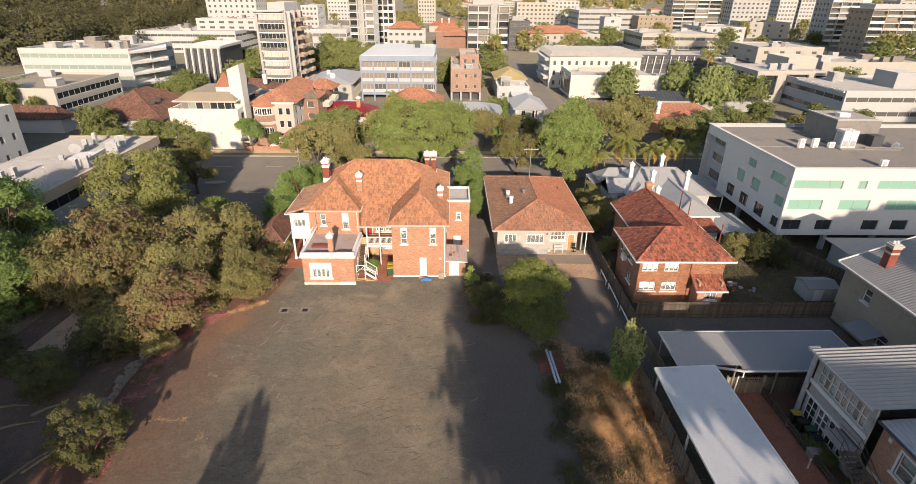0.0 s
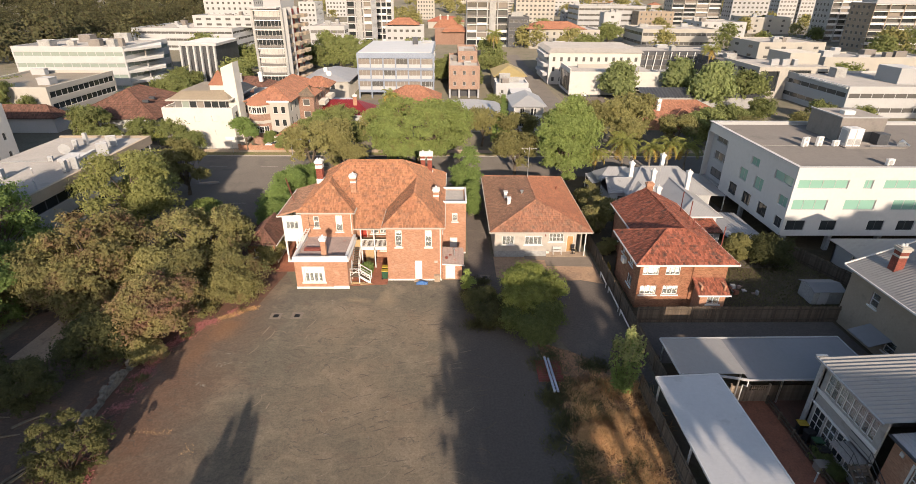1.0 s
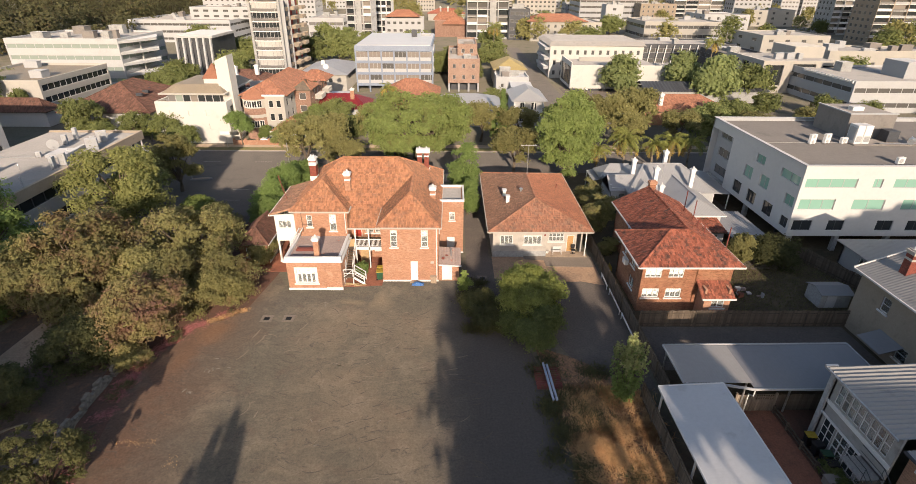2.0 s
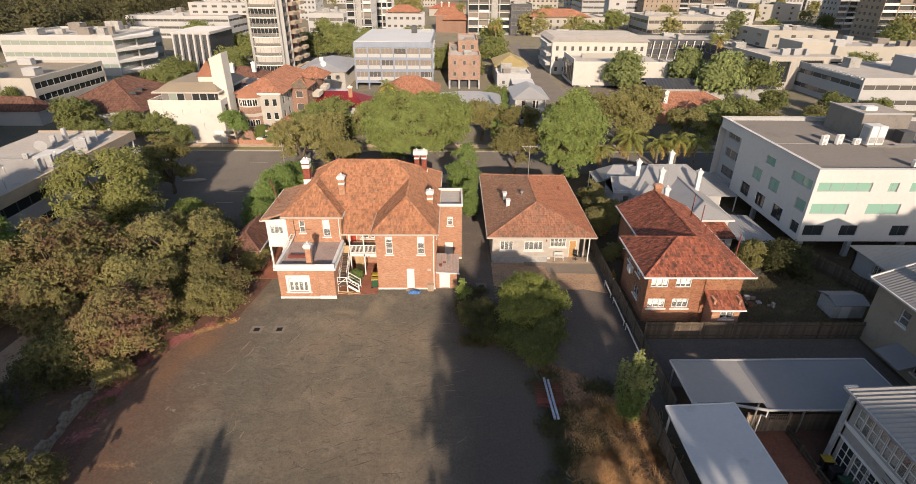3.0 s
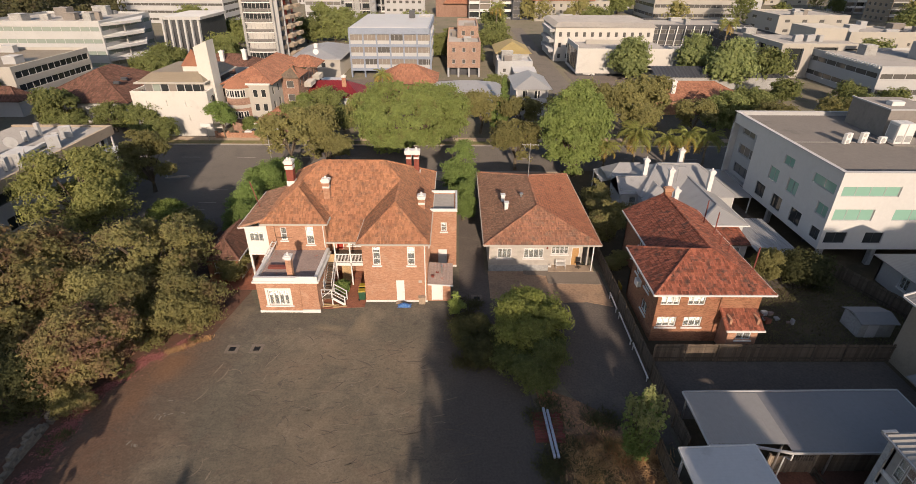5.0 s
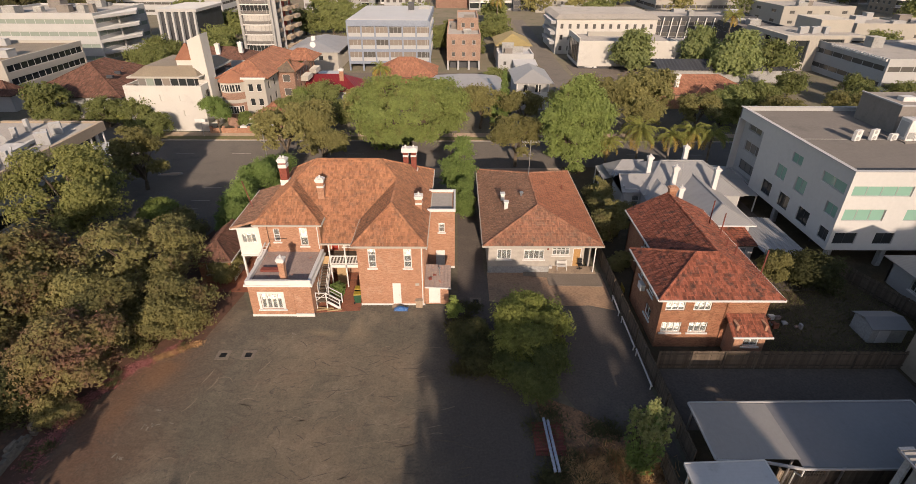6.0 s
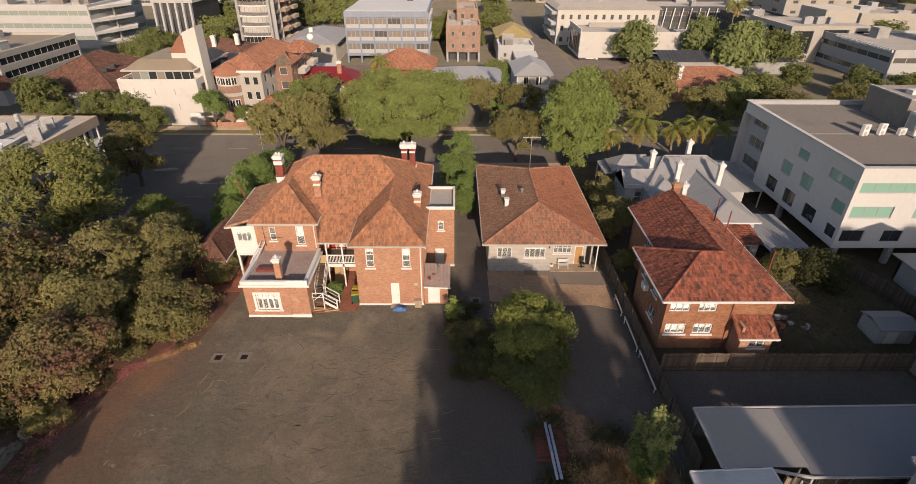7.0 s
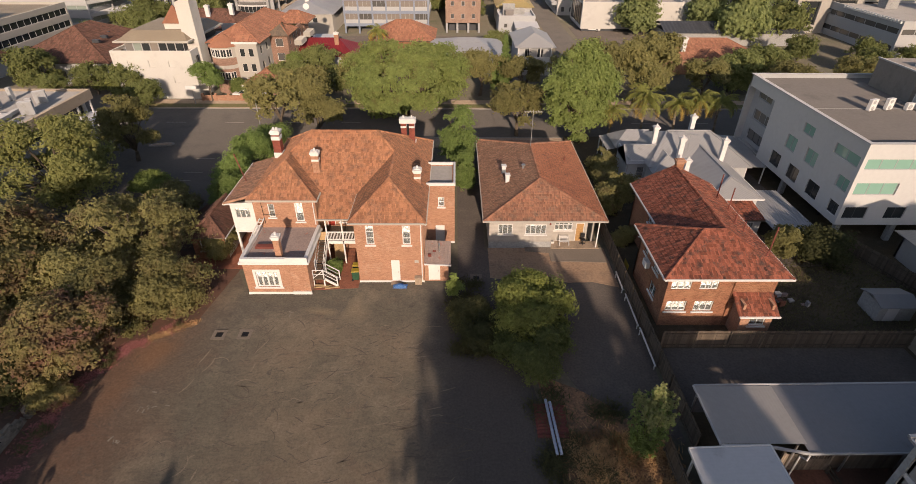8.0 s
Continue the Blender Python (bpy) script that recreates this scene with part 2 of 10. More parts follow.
M["concrete"] = surface("footpath_concrete", (0.40, 0.31, 0.23), (0.34, 0.26, 0.19), (0.27, 0.20, 0.15), 0.9, big=0.3, fine=6)
M["apron"] = surface("sandy_concrete", (0.40, 0.27, 0.18), (0.34, 0.225, 0.15), (0.25, 0.18, 0.13), 0.95, big=0.25, fine=5, stain_lo=0.5)
M["kerb"] = surface("kerb_concrete", (0.33, 0.31, 0.285), (0.28, 0.265, 0.245), None, 0.9)
M["limestone"] = surface("limestone_wall", (0.27, 0.235, 0.19), (0.205, 0.18, 0.145), (0.105, 0.095, 0.08), 0.95, big=0.8, bump=0.4, stain_lo=0.46)
M["earth"] = surface("dry_ground", (0.165, 0.145, 0.112), (0.135, 0.125, 0.092), (0.10, 0.105, 0.065), 0.95, big=0.06, fine=2.5, bump=0.2)
M["soil"] = surface("red_leaf_litter", (0.155, 0.08, 0.058), (0.12, 0.068, 0.05), (0.085, 0.062, 0.048), 0.95, big=0.4, fine=8, bump=0.3)
M["lawn"] = surface("dull_lawn", (0.105, 0.080, 0.050), (0.08, 0.064, 0.04), (0.13, 0.10, 0.066), 0.95, big=0.3, fine=9, bump=0.3)
M["verge"] = surface("verge_grass", (0.12, 0.125, 0.05), (0.16, 0.14, 0.07), (0.19, 0.145, 0.085), 0.95, big=0.3, fine=9, bump=0.3)
M["bark"] = surface("bark", (0.16, 0.125, 0.09), (0.10, 0.08, 0.06), None, 0.95, big=2, fine=14, bump=0.4)
M["palm_bark"] = surface("grey_palm_bark", (0.26, 0.22, 0.17), (0.20, 0.17, 0.13), None, 0.95, big=2, pattern=wave_pattern("Z", 0.25, 0.8))
M["leaf"] = foliage("green_leaf", (0.078, 0.115, 0.036), (0.13, 0.175, 0.06))
M["leaf_lime"] = foliage("bright_leaf", (0.105, 0.14, 0.04), (0.165, 0.20, 0.065))
M["leaf_plane"] = foliage("plane_leaf", (0.088, 0.116, 0.037), (0.143, 0.172, 0.061))
M["leaf_jacaranda"] = foliage("jacaranda_leaf", (0.076, 0.100, 0.032), (0.118, 0.138, 0.049), (0.155, 0.143, 0.063), share=0.55)
M["leaf_olive"] = foliage("olive_leaf", (0.117, 0.113, 0.049), (0.180, 0.165, 0.072), (0.200, 0.140, 0.088), share=0.52)
M["leaf_autumn"] = foliage("turning_leaf", (0.122, 0.119, 0.050), (0.189, 0.166, 0.073), (0.235, 0.147, 0.094), share=0.48)
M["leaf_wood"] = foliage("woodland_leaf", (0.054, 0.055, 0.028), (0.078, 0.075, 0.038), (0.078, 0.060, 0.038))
# shade put into the leaf colour, for plants that stand out of the sun
M["leaf_painted_shade"] = foliage("leaf_darkened_as_shade", (0.038, 0.042, 0.019), (0.060, 0.062, 0.028))
M["leaf_bush"] = foliage("yellow_green_leaf", (0.092, 0.110, 0.032), (0.150, 0.162, 0.052))
M["leaf_dull"] = foliage("dull_green_leaf", (0.066, 0.070, 0.031), (0.105, 0.100, 0.043))
M["leaf_round"] = foliage("pale_grey_green_leaf", (0.108, 0.132, 0.054), (0.165, 0.185, 0.082))
M["leaf_far"] = foliage("far_green_leaf", (0.090, 0.108, 0.040), (0.140, 0.150, 0.060), (0.15, 0.135, 0.07), share=0.6)
M["leaf_sun"] = foliage("sunny_leaf", (0.102, 0.112, 0.039), (0.163, 0.161, 0.063))
M["leaf_pink"] = foliage("reddening_leaf", (0.122, 0.116, 0.049), (0.192, 0.160, 0.073), (0.260, 0.150, 0.112), share=0.45)
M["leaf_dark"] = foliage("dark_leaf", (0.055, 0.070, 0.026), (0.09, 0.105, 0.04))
M["leaf_gum"] = foliage("gum_leaf", (0.109, 0.106, 0.045), (0.164, 0.150, 0.063))
M["leaf_palm"] = foliage("palm_leaf", (0.115, 0.130, 0.038), (0.165, 0.168, 0.056), (0.22, 0.165, 0.06), share=0.56)
M["grass_dry"] = foliage("straw_grass", (0.33, 0.20, 0.10), (0.44, 0.30, 0.165), (0.25, 0.135, 0.068), 0.25, share=0.48)
M["grass_green"] = foliage("weed_leaf", (0.06, 0.06, 0.03), (0.09, 0.085, 0.042))
M["shade_soil"] = surface("dark_leaf_litter", (0.135, 0.10, 0.08), (0.10, 0.078, 0.064), (0.20, 0.12, 0.085), 0.95, big=0.3, fine=6, bump=0.3)


def glass(name, tint, rough=0.04, through=0.0):
    m, n, l, p = shade(name, rough)
    p.inputs["Base Color"].default_value = (*tint, 1)
    p.inputs["Specular IOR Level"].default_value = 0.5
    p.inputs["Transmission Weight"].default_value = through
    tc = n.new("ShaderNodeTexCoord")
    b = n.new("ShaderNodeBump")
    b.inputs["Strength"].default_value = 0.03
    l.new(noise_fac(n, l, tc.outputs["Object"], 1.3, 0.2, 0.8), b.inputs["Height"])
    l.new(b.outputs[0], p.inputs["Normal"])
    return m


M["glass"] = glass("window_glass", (0.85, 0.9, 0.9), 0.02, 0.9)
M["glass_dark"] = glass("tinted_glass", (0.035, 0.04, 0.042))
M["glass_green"] = glass("green_tinted_glass", (0.24, 0.43, 0.35), 0.06)
M["glass_far"] = glass("grey_brown_glass", (0.115, 0.112, 0.105), 0.12)
M["glass_sage"] = glass("pale_sage_glass", (0.27, 0.32, 0.285), 0.12)
M["glass_tan"] = glass("tan_curtained_glass", (0.26, 0.23, 0.20), 0.12)
M["glass_grey"] = glass("grey_tinted_glass", (0.20, 0.19, 0.18), 0.1)
M["car_white"] = glass("white_car_paint", (0.75, 0.75, 0.74), 0.25)


# ---- mesh building ----
class Shape:
    """Vertices and faces of one mesh."""

    def __init__(self):
        self.v, self.f = [], []

    def poly(self, *pts):
        k = len(self.v)
        self.v.extend(tuple(p) for p in pts)
        self.f.append(tuple(range(k, k + len(pts))))
        return self

    def box(self, x0, x1, y0, y1, z0, z1):
        k = len(self.v)
        self.v += [(x0, y0, z0), (x1, y0, z0), (x1, y1, z0), (x0, y1, z0), (x0, y0, z1), (x1, y0, z1), (x1, y1, z1), (x0, y1, z1)]
        self.f += [tuple(k + i for i in q) for q in ((3, 2, 1, 0), (4, 5, 6, 7), (0, 1, 5, 4), (1, 2, 6, 5), (2, 3, 7, 6), (3, 0, 4, 7))]
        return self

    def prism(self, ring, z0, z1, tip=None):
        k, n = len(self.v), len(ring)
        self.v += [(x, y, z0) for x, y in ring] + [(x, y, z1) for x, y in (tip or ring)]
        self.f += [tuple(k + i for i in reversed(range(n))), tuple(k + n + i for i in range(n))]
        self.f += [(k + i, k + (i + 1) % n, k + n + (i + 1) % n, k + n + i) for i in range(n)]
        return self

    def tube(self, a, b, r0, r1=None, n=6, caps=True):
        a, b = Vector(a), Vector(b)
        r1 = r0 if r1 is None else r1
        d = (b - a).normalized()
        u = d.orthogonal().normalized()
        w = d.cross(u)
        k = len(self.v)
        for p, r in ((a, r0), (b, r1)):
            for i in range(n):
                t = 2 * math.pi * i / n
                self.v.append(tuple(p + r * (math.cos(t) * u + math.sin(t) * w)))
        self.f += [(k + i, k + (i + 1) % n, k + n + (i + 1) % n, k + n + i) for i in range(n)]
        if caps:
            self.f += [tuple(k + i for i in reversed(range(n))), tuple(k + n + i for i in range(n))]
        return self

    def beam(self, a, b, w, h):
        """A square bar from a to b, w wide and h high."""
        a, b = Vector(a), Vector(b)
        d = (b - a).normalized()
        side = d.cross(Vector((0, 0, 1)))
        side = side.normalized() * w / 2 if side.length > 1e-4 else Vector((w / 2, 0, 0))
        up = side.cross(d).normalized() * h / 2
        k = len(self.v)
        for p in (a, b):
            for s, t in ((-1, -1), (1, -1), (1, 1), (-1, 1)):
                self.v.append(tuple(p + s * side + t * up))
        self.f += [tuple(k + i for i in q) for q in ((3, 2, 1, 0), (4, 5, 6, 7), (0, 1, 5, 4), (1, 2, 6, 5), (2, 3, 7, 6), (3, 0, 4, 7))]
        return self

    def slab(self, pts, thick):
        """A plate with the given upper outline, thick downwards."""
        k, n = len(self.v), len(pts)
        self.v += [tuple(p) for p in pts] + [(p[0], p[1], p[2] - thick) for p in pts]
        self.f += [tuple(k + i for i in range(n)), tuple(k + n + i for i in reversed(range(n)))]
        self.f += [(k + (i + 1) % n, k + i, k + n + i, k + n + (i + 1) % n) for i in range(n)]
        return self


ORIGIN = {}


def thing(name, at, label, category, group="", kind="", turn=0.0):
    """An Empty at a thing's base. With no turn its parts are given in the place's coordinates, else in its own."""
    ob = new(name)
    ob.empty_display_size = 0.3
    ob.location = at
    ob.rotation_euler = (0, 0, radians(turn))
    ORIGIN[ob.name] = Vector((0, 0, 0)) if turn else Vector(at)
    return tagged(ob, label, category, group, kind)


def mesh_of(name, shape, off=(0, 0, 0), mats=(), smooth=False, slots=None):
    me = bpy.data.meshes.new(name)
    o = Vector(off)
    me.from_pydata([(x - o.x, y - o.y, z - o.z) for x, y, z in shape.v], [], shape.f)
    for m in mats:
        me.materials.append(m)
    if slots:
        me.polygons.foreach_set("material_index", slots)
    if smooth:
        me.polygons.foreach_set("use_smooth", [True] * len(me.polygons))
    me.update()
    return me


def fix_normals(me):
    bm = bmesh.new()
    bm.from_mesh(me)
    bmesh.ops.recalc_face_normals(bm, faces=bm.faces)
    bm.to_mesh(me)
    bm.free()


def part(name, shape, material, parent, label="", smooth=False, kind="", mend=False, bevel=0.0):
    off = ORIGIN.get(parent.name, Vector())
    me = mesh_of(name, shape, off, (material,), smooth)
    if mend:
        fix_normals(me)
    ob = new(name, me)
    ob.parent = parent
    ORIGIN[ob.name] = off
    if bevel:
        b = ob.modifiers.new("edge", "BEVEL")
        b.width, b.segments, b.limit_method = bevel, 2, "ANGLE"
    return tagged(ob, label, "", "", kind)


def single(name, shape, material, label, category, kind="", group="", smooth=False, bevel=0.0):
    """A thing that is one mesh, in the place's coordinates."""
    ob = new(name, mesh_of(name, shape, (0, 0, 0), (material,), smooth))
    if bevel:
        b = ob.modifiers.new("edge", "BEVEL")
        b.width, b.segments, b.limit_method = bevel, 2, "ANGLE"
    return tagged(ob, label, category, group, kind)


def wall(shape, axis, c, inward, u0, u1, z0, z1, thick, holes=()):
    """A wall with openings through it. axis: the axis it stands across; c: its outer face; inward: +1 or -1."""
    first_v, first_f = len(shape.v), len(shape.f)
    us = sorted({u0, u1, *[h[0] for h in holes], *[h[1] for h in holes]})
    zs = sorted({z0, z1, *[h[2] for h in holes], *[h[3] for h in holes]})
    us = [u for u in us if u0 <= u <= u1]
    zs = [z for z in zs if z0 <= z <= z1]

    def at(u, z, d):
        return (u, c + inward * d, z) if axis == "y" else (c + inward * d, u, z)

    def solid(i, j):
        if not (0 <= i < len(us) - 1 and 0 <= j < len(zs) - 1):
            return False
        u, z = (us[i] + us[i + 1]) / 2, (zs[j] + zs[j + 1]) / 2
        return not any(h[0] < u < h[1] and h[2] < z < h[3] for h in holes)

    flip = (axis == "y") != (inward > 0)

    def face(a, b, cc, d):
        shape.poly(*((d, cc, b, a) if flip else (a, b, cc, d)))

    for i in range(len(us) - 1):
        for j in range(len(zs) - 1):
            if not solid(i, j):
                continue
            a, b, p, q = us[i], us[i + 1], zs[j], zs[j + 1]
            face(at(a, p, 0), at(b, p, 0), at(b, q, 0), at(a, q, 0))
            face(at(b, p, thick), at(a, p, thick), at(a, q, thick), at(b, q, thick))
            if not solid(i - 1, j):
                face(at(a, p, thick), at(a, p, 0), at(a, q, 0), at(a, q, thick))
            if not solid(i + 1, j):
                face(at(b, p, 0), at(b, p, thick), at(b, q, thick), at(b, q, 0))
            if not solid(i, j - 1):
                face(at(a, p, thick), at(b, p, thick), at(b, p, 0), at(a, p, 0))
            if not solid(i, j + 1):
                face(at(a, q, 0), at(b, q, 0), at(b, q, thick), at(a, q, thick))
    # one connected body: corners that meet become one vertex
    seen, kept, back = {}, shape.v[:first_v], {}
    for n, v in enumerate(shape.v[first_v:], first_v):
        key = tuple(round(k, 4) for k in v)
        if key not in seen:
            seen[key] = len(kept)
            kept.append(v)
        back[n] = seen[key]
    shape.v = kept
    shape.f[first_f:] = [tuple(back[n] for n in f) for f in shape.f[first_f:]]
    return shape


def ubox(shape, axis, c, inward, u0, u1, d0, d1, z0, z1):
    """A box on a wall: from depth d0 to d1 behind its outer face."""
    a, b = sorted((c + inward * d0, c + inward * d1))
    return shape.box(u0, u1, a, b, z0, z1) if axis == "y" else shape.box(a, b, u0, u1, z0, z1)


def window(parent, axis, c, inward, u0, u1, z0, z1, cols=2, rows=1, sill=True, blind=0.0, depth=0.08, surround=0.0, bar=0.07, frame_mat="white", pane_mat="glass", name="window", mullion=0.03):
    """A window in an opening: frame with glazing bars, pane, sill, and a blind that covers a share of it."""
    us = [u0 + (u1 - u0) * i / cols for i in range(cols + 1)]
    zs = [z0 + (z1 - z0) * i / rows for i in range(rows + 1)]
    holes = [(us[i] + (mullion if i else bar), us[i + 1] - (mullion if i < cols - 1 else bar), zs[k] + (0.025 if k else bar), zs[k + 1] - (0.025 if k < rows - 1 else bar)) for i in range(cols) for k in range(rows)]
    s = wall(Shape(), axis, c + inward * depth, inward, u0, u1, z0, z1, 0.07, holes)
    e = Shape()
    if surround:
        w = surround
        ubox(e, axis, c, inward, u0 - w, u0, -0.03, 0.05, z0, z1 + w)
        ubox(e, axis, c, inward, u1, u1 + w, -0.03, 0.05, z0, z1 + w)
        ubox(e, axis, c, inward, u0, u1, -0.03, 0.05, z1, z1 + w)
    w = part(name, s, M[frame_mat], parent)
    if surround:
        part("surround", e, M[frame_mat], w)
    pane = part("pane", ubox(Shape(), axis, c, inward, u0 + bar, u1 - bar, depth + 0.03, depth + 0.04, z0 + bar, z1 - bar), M[pane_mat], w)
    pane.visible_shadow = pane_mat != "glass"
    if sill:
        part("sill", ubox(Shape(), axis, c, inward, u0 - 0.12 - surround, u1 + 0.12 + surround, -0.1, 0.08, z0 - 0.14, z0 - 0.002), M["white"], w, bevel=0.015)
    if blind:
        part("blind", ubox(Shape(), axis, c, inward, u0 + bar, u1 - bar, depth + 0.12, depth + 0.14, z1 - bar - blind * (z1 - z0 - 2 * bar), z1 - bar), M["curtain"], w)
    return w


def door(parent, axis, c, inward, u0, u1, z0, z1, mat="white", label="", fan=0.0):
    s = Shape()
    ubox(s, axis, c, inward, u0, u0 + 0.07, 0.02, 0.14, z0, z1)
    ubox(s, axis, c, inward, u1 - 0.07, u1, 0.02, 0.14, z0, z1)
    ubox(s, axis, c, inward, u0 + 0.07, u1 - 0.07, 0.02, 0.14, z1 - 0.07, z1)
    top = z1 - 0.07
    if fan:
        top = z1 - fan
        ubox(s, axis, c, inward, u0 + 0.07, u1 - 0.07, 0.03, 0.13, top, top + 0.06)
    d = part("door", s, M["white"], parent, label)
    leaf = ubox(Shape(), axis, c, inward, u0 + 0.07, u1 - 0.07, 0.06, 0.10, z0 + 0.02, top)
    for a, b in ((0.12, 0.42), (0.52, 0.92)):
        ubox(leaf, axis, c, inward, u0 + 0.16, u1 - 0.16, 0.045, 0.06, z0 + a * (top - z0), z0 + b * (top - z0))
    lf = part("leaf", leaf, M[mat], d)
    part("handle", ubox(Shape(), axis, c, inward, u1 - 0.17, u1 - 0.12, 0.01, 0.058, z0 + 0.98, z0 + 1.1), M["metal"], d, "steel handle")
    if fan:
        part("pane", ubox(Shape(), axis, c, inward, u0 + 0.07, u1 - 0.07, 0.07, 0.08, top + 0.06, z1 - 0.07), M["glass_dark"], d)
    return d


def clip(poly, edge_pts):
    """The part of a flat polygon inside a convex outline (both counter-clockwise)."""
    out = poly
    for i in range(len(edge_pts)):
        (ax, ay), (bx, by) = edge_pts[i], edge_pts[(i + 1) % len(edge_pts)]
        src, out = out, []
        for j in range(len(src)):
            p, q = src[j], src[(j + 1) % len(src)]
            sp = (bx - ax) * (p[1] - ay) - (by - ay) * (p[0] - ax)
            sq = (bx - ax) * (q[1] - ay) - (by - ay) * (q[0] - ax)
            if sp >= 0:
                out.append(p)
            if (sp >= 0) != (sq >= 0):
                t = sp / (sp - sq)
                out.append((p[0] + t * (q[0] - p[0]), p[1] + t * (q[1] - p[1])))
        if len(out) < 3:
            return []
    return out


RNG = random.Random(5)


def tile_slope(shape, pts, w=0.30, h=0.34, lift=0.035, stagger=False):
    """Lapped tiles over one convex roof slope, each an island with a raised lower edge and a roll along one side."""
    pts = [Vector(p) for p in pts]
    n = Vector()
    for i in range(len(pts)):
        n += (pts[i] - pts[0]).cross(pts[(i + 1) % len(pts)] - pts[0])
    n.normalize()
    if n.z < 0:
        n, pts = -n, pts[::-1]
    e = Vector((0, 0, 1)).cross(n).normalized()
    d = n.cross(e)
    o = min(pts, key=lambda p: p.z)
    ring = [((p - o).dot(e), (p - o).dot(d)) for p in pts]
    u0, u1 = min(r[0] for r in ring), max(r[0] for r in ring)
    v1 = max(r[1] for r in ring)
    row = 0
    v = 0.0
    while v < v1:
        u = u0 - (w / 2 if stagger and row % 2 else 0)
        while u < u1:
            tilt = RNG.uniform(0.7, 1.3) * lift
            for a, b, up in ((u, u + w * 0.3, 0.02), (u + w * 0.3, u + w, 0.0)):
                q = clip([(a, v), (b, v), (b, v + h), (a, v + h)], ring)
                if len(q) < 3:
                    continue
                k = len(shape.v)
                tops = [o + e * x + d * y + n * (0.012 + up + tilt * (1 - (y - v) / h)) for x, y in q]
                shape.v += [tuple(p) for p in tops]
                shape.f.append(tuple(range(k, k + len(q))))
                low = [i for i, (x, y) in enumerate(q) if y - v < 1e-4]
                if len(low) == 2:
                    i, j = sorted(low, key=lambda i: q[i][0])
                    m = len(shape.v)
                    shape.v += [tuple(o + e * q[i][0] + d * q[i][1] - n * 0.01), tuple(o + e * q[j][0] + d * q[j][1] - n * 0.01)]
                    shape.f.append((m, m + 1, k + j, k + i))
            u += w
        v += h
        row += 1
    return shape


def ridge_caps(shape, a, b, r=0.13, step=0.42):
    a, b = Vector(a), Vector(b)
    n = max(1, round((b - a).length / step))
    for i in range(n):
        p, q = a.lerp(b, i / n), a.lerp(b, (i + 0.97) / n)
        shape.tube(p, q, r * 1.05, r * 0.92, 6)
    return shape


def tiled_roof(house, slopes, ridges, mats="tile", w=0.30, h=0.34, label=""):
    """slopes: outlines; mats: one key or one a slope. A closed under-roof carries the tiles of every colour."""
    decks = [Shape().slab([(p[0], p[1], p[2] - 0.01) for p in s], 0.12) for s in slopes]
    roof = part("roof", decks[0], M["wood"], house, label)
    for d in decks[1:]:
        part("roof_slope", d, M["wood"], roof)
    keys = [mats] * len(slopes) if isinstance(mats, str) else mats
    for key in sorted(set(keys)):
        t = Shape()
        for s, k in zip(slopes, keys):
            if k == key:
                tile_slope(t, s, w, h)
        part("roof_tiles", t, M[key], roof, kind="stuff")
    caps = Shape()
    for a, b in ridges:
        ridge_caps(caps, a, b)
    part("ridge_tiles", caps, M[keys[0]], roof, kind="stuff")
    return roof


def corrugated(shape, x0, x1, y0, y1, z, along, period=0.25, amp=0.03):
    """Ribbed sheet over a rectangle. z: height at (x, y). along: the axis the ribs run along."""
    lo, hi = (y0, y1) if along == "x" else (x0, x1)
    n = max(4, int((hi - lo) / period * 4))
    k = len(shape.v)
    for i in range(n + 1):
        t = lo + (hi - lo) * i / n
        o = amp * (1, 0, -1, 0)[i % 4]
        for s in ((x0, x1) if along == "x" else (y0, y1)):
            x, y = (s, t) if along == "x" else (t, s)
            shape.v.append((x, y, z(x, y) + o))
    for i in range(n):
        a = k + 2 * i
        shape.f.append((a, a + 1, a + 3, a + 2) if along == "x" else (a, a + 2, a + 3, a + 1))
    return shape


def gutter(shape, a, b, w=0.12, h=0.14):
    return shape.beam(a, b, w, h)


def chimney(parent, x, y, z0, z1, w=0.6, d=0.6, body="brick", banded=True, pots=1, cap="white"):
    s = Shape().box(x - w / 2, x + w / 2, y - d / 2, y + d / 2, z0, z1 - 0.45)
    c = part("chimney", s, M[body], parent)
    t = Shape().box(x - w / 2 - 0.06, x + w / 2 + 0.06, y - d / 2 - 0.06, y + d / 2 + 0.06, z1 - 0.45, z1 - 0.28)
    t.box(x - w / 2 - 0.12, x + w / 2 + 0.12, y - d / 2 - 0.12, y + d / 2 + 0.12, z1 - 0.28, z1 - 0.1)
    t.box(x - w / 2, x + w / 2, y - d / 2, y + d / 2, z1 - 0.1, z1)
    if banded:
        zb = z1 - 1.0
        t.box(x - w / 2 - 0.025, x + w / 2 + 0.025, y - d / 2 - 0.025, y + d / 2 + 0.025, zb, zb + 0.2)
    part("cap", t, M[cap], c, bevel=0.02)
    for i in range(pots):
        px = x + (i - (pots - 1) / 2) * 0.3
        part("pot", Shape().tube((px, y, z1), (px, y, z1 + 0.22), 0.11, 0.09, 8), M["white"], c)
    return c


